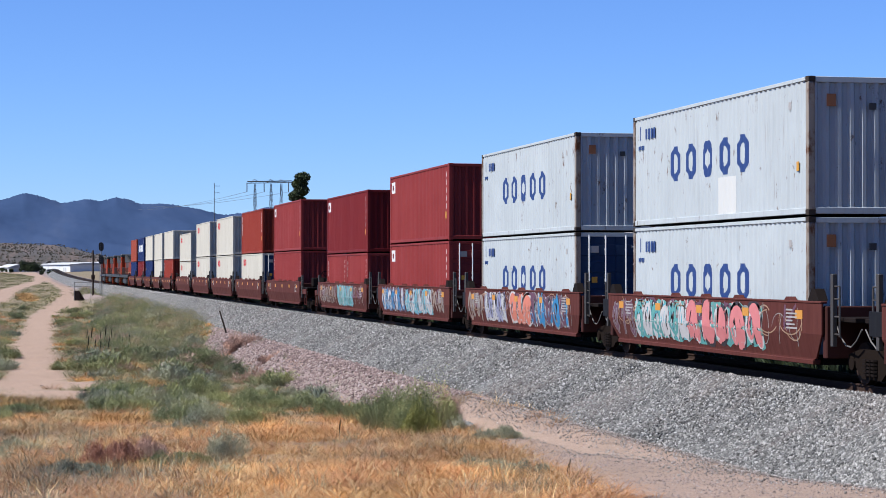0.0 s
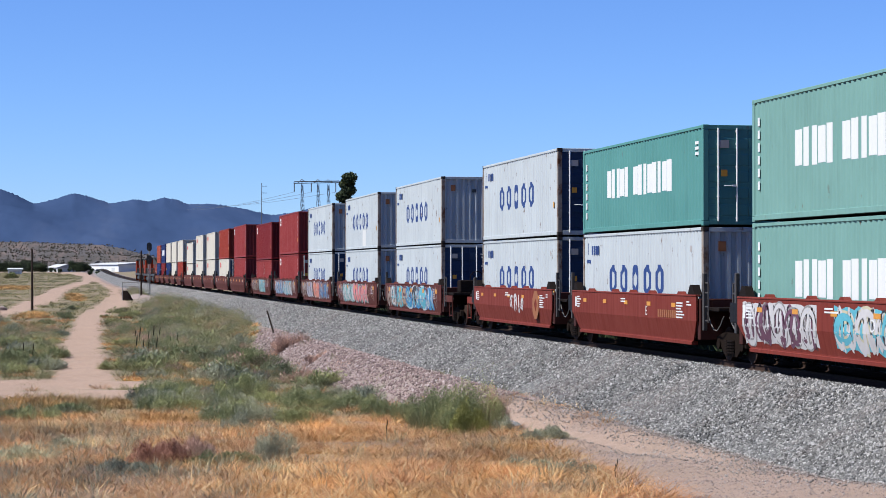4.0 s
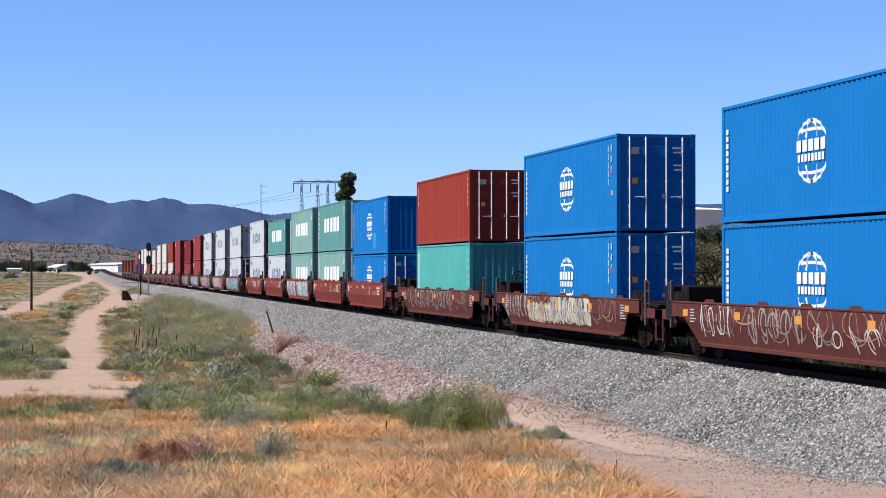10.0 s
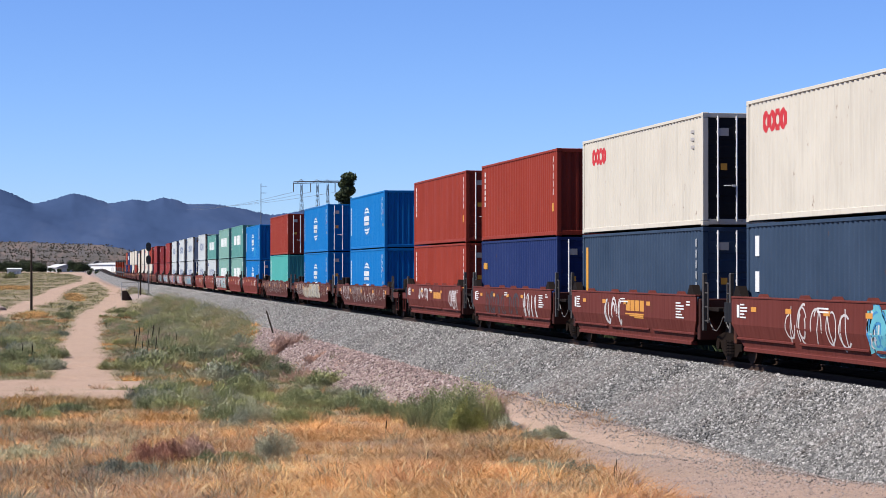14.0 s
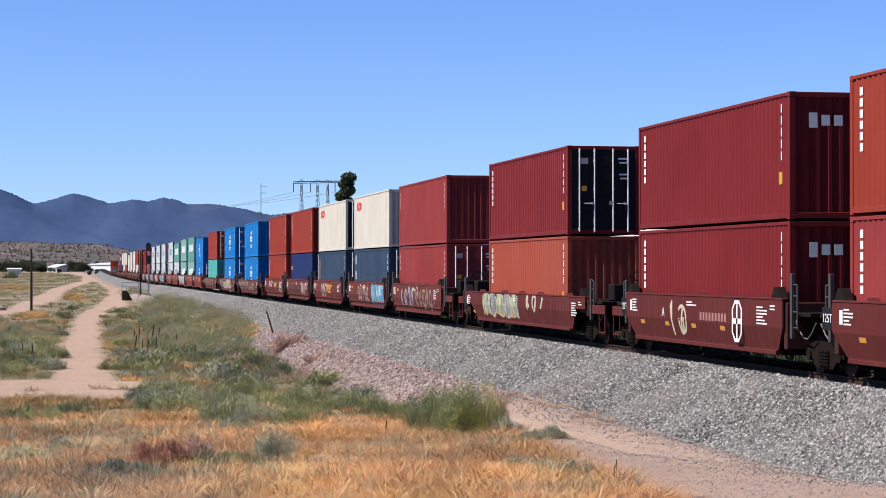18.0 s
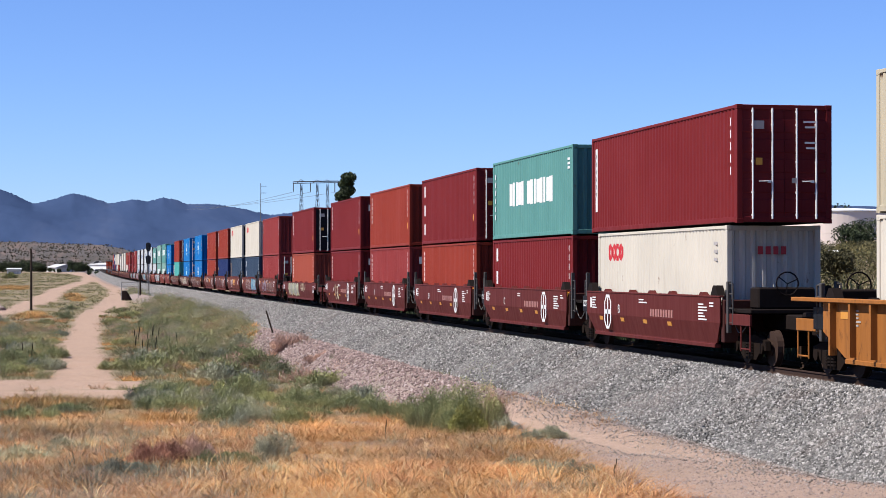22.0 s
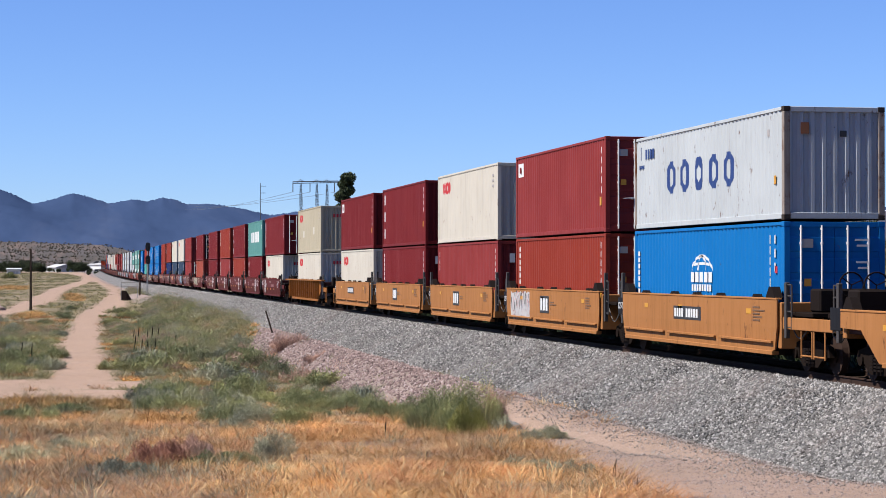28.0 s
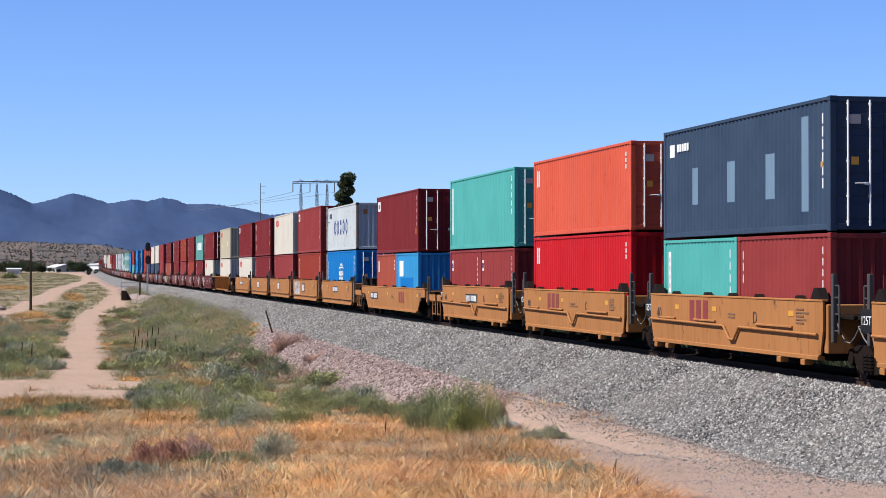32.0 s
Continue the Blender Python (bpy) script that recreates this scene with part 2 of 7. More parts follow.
NEAR_TRACK = [(11.0, 18, 2.7), (10.9, 29, 2.3), (11.6, 40, 1.5), (12.0, 48, 0.8), (12.3, 56, 0.4)]
CROSSING = [(-9, 74.5, 3.9), (1.3, 74.0, 3.3), (2.1, 77.5, 2.6), (-9, 79.5, 3.9), (-9, 84.5, 3.6), (1.2, 84.0, 3.2)]
DIRT_ROAD = [(0.94, 83, 1.9), (1.2, 91, 1.35), (1.34, 109, 1.2), (1.52, 128.6, 1.4), (2.9, 190, 1.35), (3.6, 210, 1.5), (6.2, 244, 2.1), (8.7, 310, 1.6), (10.4, 365, 1.2), (10.8, 450, 1.6), (9.8, 560, 2.4)]
FAR_ROAD = [(-9, 165, 1.2), (-5.18, 215, 1.4), (-1.98, 288, 2.2), (0.3, 375, 2.0), (3.6, 432, 1.9), (7.8, 500, 2.0), (9.6, 600, 2.6), (9, 700, 5), (2, 780, 9), (-30, 800, 10)]


def cover(x, y):
    """How bare, how gravelly and how green the ground is."""
    wob = 0.25 * bumps(x, y, 0.7, 3.0) + 0.12 * bumps(x, y, 0.25, 5.0)
    d = wob + np.min([road_distance(x, y, p) for p in (NEAR_TRACK, CROSSING, DIRT_ROAD, FAR_ROAD)], axis=0)
    bare = 1 - smooth_step(0.75, 1.15, d)
    off = XC - 4.0 - x
    wide = np.interp(y, (30, 57, 62, 68, 112, 124, 136, 330, 440, 700), (0.6, 0.7, 1.9, 3.0, 3.2, 1.5, 0.35, 0.35, 4.0, 5.0))
    gravel = (1 - smooth_step(0.8, 1.1, off / wide + 0.5 * wob)) * (x < XC + 8)
    heap = (1 - smooth_step(0.7, 1.1, np.hypot((x - 11.7) / 1.5, (y - 285) / 45) + 0.4 * wob)) * (x < XC - 4)
    gravel = np.maximum(gravel, heap)
    green = smooth_step(57, 66, y + 4 * bumps(x, y, 3.1, 1.0)) * (0.75 + 0.25 * bumps(x, y, 4.0, 8.0))
    return bare, np.clip(gravel, 0, 1), np.clip(green, 0, 1)


flat_x, flat_y = GX.ravel(), GY.ravel()
layers = list(cover(flat_x, flat_y))
gritty = 1 - smooth_step(0.8, 1.25, road_distance(flat_x, flat_y, NEAR_TRACK) + 0.3 * bumps(flat_x, flat_y, 0.6, 9.0))
layers[0] = layers[0] * (1 - 0.45 * gritty)
layers[1] = np.maximum(layers[1], 0.8 * gritty)
for key, val in zip(("bare", "gravel", "green"), layers):
    at = me.attributes.new(key, "FLOAT", "POINT")
    at.data.foreach_set("value", val.astype(np.float32))


def ground_material():
    m, nt, p = nodes_of("dry_ground")
    v = coords(nt, space="World")
    f1, f2, f3 = noise_node(nt, 0.35, 5, 0.65, v), noise_node(nt, 3.0, 6, 0.7, v), noise_node(nt, 22.0, 4, 0.7, v)

    def attr(n):
        a = nt.nodes.new("ShaderNodeAttribute")
        a.attribute_name = n
        return a.outputs["Fac"]

    dry = ramp(nt, f2, [(0.25, (0.075, 0.0408, 0.0232)), (0.5, (0.135, 0.0782, 0.0415)), (0.75, (0.21, 0.129, 0.0702))])
    green = ramp(nt, f2, [(0.25, (0.0729, 0.0694, 0.0336)), (0.55, (0.131, 0.108, 0.055)), (0.8, (0.211, 0.146, 0.0733))])
    dirt = ramp(nt, f2, [(0.2, (0.185, 0.12, 0.083)), (0.5, (0.256, 0.171, 0.121)), (0.8, (0.319, 0.227, 0.166))])
    stone = ramp(nt, f3, [(0.3, (0.0833, 0.059, 0.0541)), (0.5, (0.173, 0.132, 0.118)), (0.7, (0.264, 0.215, 0.198))])
    grit = ramp(nt, noise_node(nt, 38.0, 3, 0.8, v), [(0.38, (0.55,) * 3), (0.5, (1, 1, 1)), (0.64, (1.35,) * 3)])
    dirt = mix(nt, 0.8, dirt, grit, "MULTIPLY")
    col = mix(nt, attr("green"), dry, green)
    col = mix(nt, attr("gravel"), col, stone)
    col = mix(nt, attr("bare"), col, dirt)
    col = mix(nt, ramp(nt, f1, [(0.35, (0, 0, 0)), (0.7, (0.35,) * 3)]), col, (0.16, 0.111, 0.0763))
    nt.links.new(col, p.inputs["Base Color"])
    p.inputs["Roughness"].default_value = 0.95
    bump_node(nt, p, f3, 0.5, 0.05)
    return m


ground = place("ground", me, ground_material())
tagged(ground, "dry grassy ground with bare dirt tracks and pinkish gravel", "ground", kind="structure")

# ---------------------------------------------------------------- track
def ballast_material():
    m, nt, p = nodes_of("ballast_rock")
    v = coords(nt, space="World")
    vo = nt.nodes.new("ShaderNodeTexVoronoi")
    vo.inputs["Scale"].default_value = 15.0
    nt.links.new(v, vo.inputs["Vector"])
    sep = nt.nodes.new("ShaderNodeSeparateColor")
    nt.links.new(vo.outputs["Color"], sep.inputs[0])
    col = ramp(nt, sep.outputs[0], [(0.0, (0.0347, 0.0347, 0.0347)), (0.5, (0.0867, 0.0854, 0.0833)), (1.0, (0.18, 0.177, 0.173))])
    big = noise_node(nt, 0.6, 4, 0.6, v)
    col = mix(nt, ramp(nt, big, [(0.45, (0, 0, 0)), (0.75, (0.35,) * 3)]), col, (0.118, 0.0937, 0.0867))
    nt.links.new(col, p.inputs["Base Color"])
    p.inputs["Roughness"].default_value = 0.9
    bump_node(nt, p, vo.outputs["Distance"], 1.0, 0.06)
    return m


BALLAST = ballast_material()
BED = [(-5.6, -1.98), (-4.3, -1.3), (-2.2, -0.09), (-1.85, -0.03), (-1.5, -0.172), (1.9, -0.17), (2.15, -0.22), (4.3, -1.3), (5.6, -1.98)]
bv, bf = [], []
by = axis((-300, 30, 30), (30, 120, 1.0), (120, 400, 10), (400, 3600, 50))
for j, y in enumerate(by):
    for i, (x, z) in enumerate(BED):
        w = 0.07 * float(bumps(np.array(i * 3.0), np.array(y), 1.3, 2.0)) if 0 < i < 7 and i not in (3, 4) else 0
        bv.append((XC + bend(y) + x + w, y, z + lift(y)))
n = len(BED)
for j in range(len(by) - 1):
    for i in range(n - 1):
        bf.append((j * n + i, j * n + i + 1, (j + 1) * n + i + 1, (j + 1) * n + i))
ballast = place("ballast_bed", raw("ballast_bed", bv, bf, True), BALLAST)
# near-black sheet between and just outside the rails: shade under the train, painted
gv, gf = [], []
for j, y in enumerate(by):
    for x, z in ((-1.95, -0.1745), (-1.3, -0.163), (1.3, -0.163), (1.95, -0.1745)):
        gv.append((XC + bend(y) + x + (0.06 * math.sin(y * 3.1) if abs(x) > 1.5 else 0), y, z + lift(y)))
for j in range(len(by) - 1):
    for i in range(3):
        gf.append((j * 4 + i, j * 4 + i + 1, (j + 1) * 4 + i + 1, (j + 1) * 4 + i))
SHADE_BLACK = plain("shaded_ballast", (0.0111, 0.00972, 0.00902), 0.9, 0, 0.5, 16, 0.8, "World")
bed_top = place("track_bed", raw("track_bed", gv, gf, True), SHADE_BLACK)
tagged(bed_top, "ballast between and beside the rails, blackened with painted-in shade", "ballast", kind="structure")
tagged(ballast, "grey crushed rock ballast shoulder under the railway track", "ballast", kind="structure")

RAIL_OUT = [(-0.076, -0.17), (0.076, -0.17), (0.076, -0.155), (0.012, -0.13), (0.012, -0.045), (0.037, -0.03), (0.037, -0.004), (0.03, 0.0),
            (-0.03, 0.0), (-0.037, -0.004), (-0.037, -0.03), (-0.012, -0.045), (-0.012, -0.13), (-0.076, -0.155)]
RAIL_Y = [-300, 0, 100] + [150 + 25 * i for i in range(134)]
for side in (-1, 1):
    bm = bmesh.new()
    rings = [[bm.verts.new((XC + bend(y) + side * 0.755 + x, y, z + lift(y))) for x, z in RAIL_OUT] for y in RAIL_Y]
    for ra, rb in zip(rings, rings[1:]):
        for i in range(len(ra)):
            bm.faces.new((ra[i], ra[(i + 1) % len(ra)], rb[(i + 1) % len(ra)], rb[i]))
    bmesh.ops.recalc_face_normals(bm, faces=bm.faces[:])
    ob = part("rail", bm, RAIL, None)
    tagged(ob, "worn steel rail with a rusty web", "rail", "rails of the track", "structure")

# ---------------------------------------------------------------- containers
CW = 2.438
HI, STD = 2.896, 2.591
FORTY, TWENTY = 12.192, 6.058
CACHE = {}


def cached(key, make):
    if key not in CACHE:
        CACHE[key] = make()
    return CACHE[key]


def corrugated_side(bm, L, H, x_out, inward, pitch=0.278, depth=0.026):
    """One long wall with its upright folds."""
    y0, y1, z0, z1 = -L / 2 + 0.12, L / 2 - 0.12, 0.15, H - 0.07
    n = round((y1 - y0) / pitch)
    p = (y1 - y0) / n
    prof = []
    for i in range(n):
        y = y0 + i * p
        prof += [(y, 0), (y + 0.24 * p, 0), (y + 0.5 * p, depth), (y + 0.74 * p, depth)]
    prof.append((y1, 0))
    lo = [bm.verts.new((x_out + inward * d, y, z0)) for y, d in prof]
    hi = [bm.verts.new((x_out + inward * d, y, z1)) for y, d in prof]
    for i in range(len(prof) - 1):
        f = (lo[i], hi[i], hi[i + 1], lo[i + 1])
        bm.faces.new(f if inward > 0 else f[::-1])


def corrugated_end(bm, H, y_out, inward, depth=0.06):
    x0, x1, z0, z1 = -CW / 2 + 0.12, CW / 2 - 0.12, 0.16, H - 0.11
    n = 8
    p = (x1 - x0) / n
    prof = []
    for i in range(n):
        x = x0 + i * p
        prof += [(x, 0), (x + 0.28 * p, 0), (x + 0.45 * p, depth), (x + 0.83 * p, depth)]
    prof.append((x1, 0))
    lo = [bm.verts.new((x, y_out + inward * d, z0)) for x, d in prof]
    hi = [bm.verts.new((x, y_out + inward * d, z1)) for x, d in prof]
    for i in range(len(prof) - 1):
        f = (lo[i], lo[i + 1], hi[i + 1], hi[i])
        bm.faces.new(f if inward > 0 else f[::-1])


def side_wall_mesh(L, H):
    bm = bmesh.new()
    corrugated_side(bm, L, H, -CW / 2 + 0.016, 1)
    return finish(bm, "side_wall")


def far_wall_mesh(L, H):
    bm = bmesh.new()
    corrugated_side(bm, L, H, CW / 2 - 0.016, -1)
    return finish(bm, "side_wall")


def end_wall_mesh(L, H):
    bm = bmesh.new()
    corrugated_end(bm, H, -L / 2 + 0.03, 1)
    return finish(bm, "end_wall")


def roof_mesh(L, H):
    bm = bmesh.new()
    n = 40 if L > 8 else 20
    ys = [-L / 2 + 0.1 + (L - 0.2) * i / (2 * n) for i in range(2 * n + 1)]
    rows = [[bm.verts.new((x, y, H - 0.02 - (0.02 if i % 2 and abs(x) < 1 else 0))) for x in (-CW / 2 + 0.02, -1.0, 1.0, CW / 2 - 0.02)] for i, y in enumerate(ys)]
    for a, b in zip(rows, rows[1:]):
        for i in range(3):
            bm.faces.new((a[i], a[i + 1], b[i + 1], b[i]))
    return finish(bm, "roof")


def floor_mesh(L):
    bm = bmesh.new()
    box(bm, -CW / 2 + 0.06, CW / 2 - 0.06, -L / 2 + 0.1, L / 2 - 0.1, 0.02, 0.14)
    return finish(bm, "floor_pan")


def rail_mesh(L, w, h):
    bm = bmesh.new()
    box(bm, -w / 2, w / 2, -L / 2 + 0.16, L / 2 - 0.16, 0, h, 0.008)
    return finish(bm, "side_rail")


def cross_mesh(h, d):
    bm = bmesh.new()
    box(bm, -CW / 2 + 0.16, CW / 2 - 0.16, -d / 2, d / 2, 0, h, 0.008)
    return finish(bm, "cross_rail")


def post_mesh(H):
    bm = bmesh.new()
    box(bm, -0.075, 0.075, -0.075, 0.075, 0.12, H - 0.12, 0.012)
    return finish(bm, "corner_post")


def casting_mesh():
    bm = bmesh.new()
    box(bm, -0.081, 0.081, -0.089, 0.089, -0.059, 0.059, 0.008)
    for s in (-1, 1):
        tube(bm, (s * 0.0815, 0, 0), (s * 0.0825, 0, 0), 0.032, 8)
        tube(bm, (0, s * 0.0895, 0), (0, s * 0.0905, 0), 0.032, 8)
    return finish(bm, "corner_casting")


def door_mesh(H):
    bm = bmesh.new()
    w = CW / 2 - 0.125
    z0, z1 = 0.17, H - 0.13
    prof = [(0.02, z0), (-0.02, z0)]
    n = 5
    for i in range(n):
        a = z0 + 0.08 + (z1 - z0 - 0.16) * i / n
        b = z0 + 0.08 + (z1 - z0 - 0.16) * (i + 0.72) / n
        prof += [(-0.02, a), (-0.036, a + 0.03), (-0.036, b - 0.03), (-0.02, b)]
    prof += [(-0.02, z1), (0.02, z1)]
    lo = [bm.verts.new((-w / 2, y, z)) for y, z in prof]
    hi = [bm.verts.new((w / 2, y, z)) for y, z in prof]
    for i in range(len(prof)):
        j = (i + 1) % len(prof)
        bm.faces.new((lo[i], lo[j], hi[j], hi[i]))
    bm.faces.new(lo[::-1])
    bm.faces.new(hi)
    bmesh.ops.recalc_face_normals(bm, faces=bm.faces[:])
    return finish(bm, "door")


def rod_mesh(H):
    bm = bmesh.new()
    tube(bm, (0, 0, 0.11), (0, 0, H - 0.09), 0.024, 8)
    for z in (0.2, 0.75, 1.5, H - 0.5, H - 0.17):
        box(bm, -0.032, 0.032, -0.004, 0.03, z - 0.025, z + 0.025, 0.004)
    return finish(bm, "lock_rod")


def handle_mesh():
    bm = bmesh.new()
    tube(bm, (-0.13, 0, 0), (0.17, 0, 0.01), 0.012, 6)
    box(bm, 0.1, 0.18, -0.01, 0.03, -0.03, 0.03)
    return finish(bm, "door_handle")


def bar_mesh(w, h):
    bm = bmesh.new()
    box(bm, -0.003, 0.003, -w / 2, w / 2, -h / 2, h / 2)
    return finish(bm, "marking")


def ring_mesh(w, h, t):
    """An eight-sided ring, standing in the plane of the wall."""
    bm = bmesh.new()
    def loop(a, b, c, x):
        return [bm.verts.new((x, y, z)) for y, z in ((-a + c, -b), (a - c, -b), (a, -b + c), (a, b - c), (a - c, b), (-a + c, b), (-a, b - c), (-a, -b + c))]
    o0, i0 = loop(w / 2, h / 2, w * 0.3, -0.003), loop(w / 2 - t, h / 2 - t, w * 0.18, -0.003)
    o1, i1 = loop(w / 2, h / 2, w * 0.3, 0.003), loop(w / 2 - t, h / 2 - t, w * 0.18, 0.003)
    for i in range(8):
        j = (i + 1) % 8
        for a, b in ((o0, i0), (i1, o1), (o1, o0), (i0, i1)):
            bm.faces.new((a[i], a[j], b[j], b[i]))
    bmesh.ops.recalc_face_normals(bm, faces=bm.faces[:])
    return finish(bm, "marking")


LONG = {}             # length of each container, by name


def painted(meshes, y_at, L, coat=0.003):
    """Shapes of paint laid over the folds of a long wall; y_at is where they stand along it."""
    y0, y1, depth = -L / 2 + 0.12, L / 2 - 0.12, 0.026
    n = round((y1 - y0) / 0.278)
    p = (y1 - y0) / n
    bm = bmesh.new()
    for me in meshes:
        bm.from_mesh(me)
    drop = [f for f in bm.faces if f.normal.x > -0.5 or f.calc_center_median().x > 0]
    bmesh.ops.delete(bm, geom=drop, context="FACES")
    lo, hi = min(v.co.y for v in bm.verts) + y_at, max(v.co.y for v in bm.verts) + y_at
    for i in range(int((lo - y0) // p), int((hi - y0) // p) + 1):
        for q in (0.0, 0.24, 0.5, 0.74):
            y = y0 + (i + q) * p
            if lo < y < hi:
                bmesh.ops.bisect_plane(bm, geom=bm.verts[:] + bm.edges[:] + bm.faces[:], plane_co=(0, y - y_at, 0), plane_no=(0, 1, 0))
    for v in bm.verts:
        q = ((v.co.y + y_at - y0) / p) % 1.0
        v.co.x = depth * float(np.interp(q, (0, 0.24, 0.5, 0.74, 1.0), (0, 0, 1, 1, 0))) - coat
    return finish(bm, "marking")


def globe_mesh():
    """A round emblem: an outer ring and curved lines above and below an empty middle band."""
    bm = bmesh.new()
    R, S, band, t = 0.95, 0.68, 0.30, 0.07

    def arc(points):
        for (ya, za), (yb, zb) in zip(points, points[1:]):
            d = math.hypot(yb - ya, zb - za)
            ny, nz = -(zb - za) / d * t / 2, (yb - ya) / d * t / 2
            vs = [bm.verts.new((-0.003, *p)) for p in ((ya + ny, za + nz), (yb + ny, zb + nz), (yb - ny, zb - nz), (ya - ny, za - nz))]
            f = bm.faces.new(vs)
            f.normal_update()
            if f.normal.x > 0:
                f.normal_flip()

    for up in (-1, 1):
        for k in (-1.0, -0.42, 0.42, 1.0):
            q0 = math.asin(band / S)
            arc([(R * k * math.cos(q0 + (math.pi / 2 - q0) * i / 7), up * S * math.sin(q0 + (math.pi / 2 - q0) * i / 7)) for i in range(8)])
        arc([(-0.66 + 1.32 * i / 5, up * (0.45 + 0.03 * math.sin(math.pi * i / 5))) for i in range(6)])
    return finish(bm, "emblem")


def mark(parent, y, z, w, h, material, x=None, name="marking"):
    """A painted bar on the long wall towards the road, y forwards, z up."""
    L = LONG[parent.name]
    if x is None and w >= 0.3:
        me = cached(("painted bar", round(w, 3), round(h, 3), round(y, 3), L), lambda: painted([bar_mesh(w, h)], y, L))
        return place(name, me, material, parent, m=pose(-CW / 2 + 0.016, y, z))
    x = -CW / 2 + 0.0135 if x is None else x
    me = cached(("bar", round(w, 3), round(h, 3)), lambda: bar_mesh(w, h))
    return place(name, me, material, parent, m=pose(x, y, z))


def ring(parent, y, z, w, h, t, material, name="marking"):
    L = LONG[parent.name]
    me = cached(("painted ring", round(w, 3), round(h, 3), round(t, 3), round(y, 3), L), lambda: painted([ring_mesh(w, h, t)], y, L))
    return place(name, me, material, parent, m=pose(-CW / 2 + 0.016, y, z))


def mark_end(parent, L, x, z, w, h, material):
    """A painted bar on the end wall or doors."""
    me = cached(("bar", round(w, 3), round(h, 3)), lambda: bar_mesh(w, h))
    return place("marking", me, material, parent, m=pose(x, -L / 2 - 0.022, z, 0, 0, 90))


def bars_mesh(cells):
    """Several small bars of one line of writing: (y, z, width, height) each."""
    bm = bmesh.new()
    for y, z, w, h in cells:
        box(bm, -0.003, 0.003, y - w / 2, y + w / 2, z - h / 2, z + h / 2)
    return finish(bm, "writing")


def column(parent, y, z_top, n, w, h, gap, material):
    me = cached(("column", n, w, h, gap), lambda: bars_mesh([(0, -i * (h + gap) - h / 2, w, h) for i in range(n)]))
    return tagged(place("writing", me, material, parent, m=pose(-CW / 2 + 0.0135, y, z_top)), kind="stuff")


def row(parent, y_front, z, n, w, h, gap, material):
    me = cached(("row", n, w, h, gap), lambda: bars_mesh([(-i * (w + gap) - w / 2, 0, w, h) for i in range(n)]))
    return tagged(place("writing", me, material, parent, m=pose(-CW / 2 + 0.0135, y_front, z)), kind="stuff")


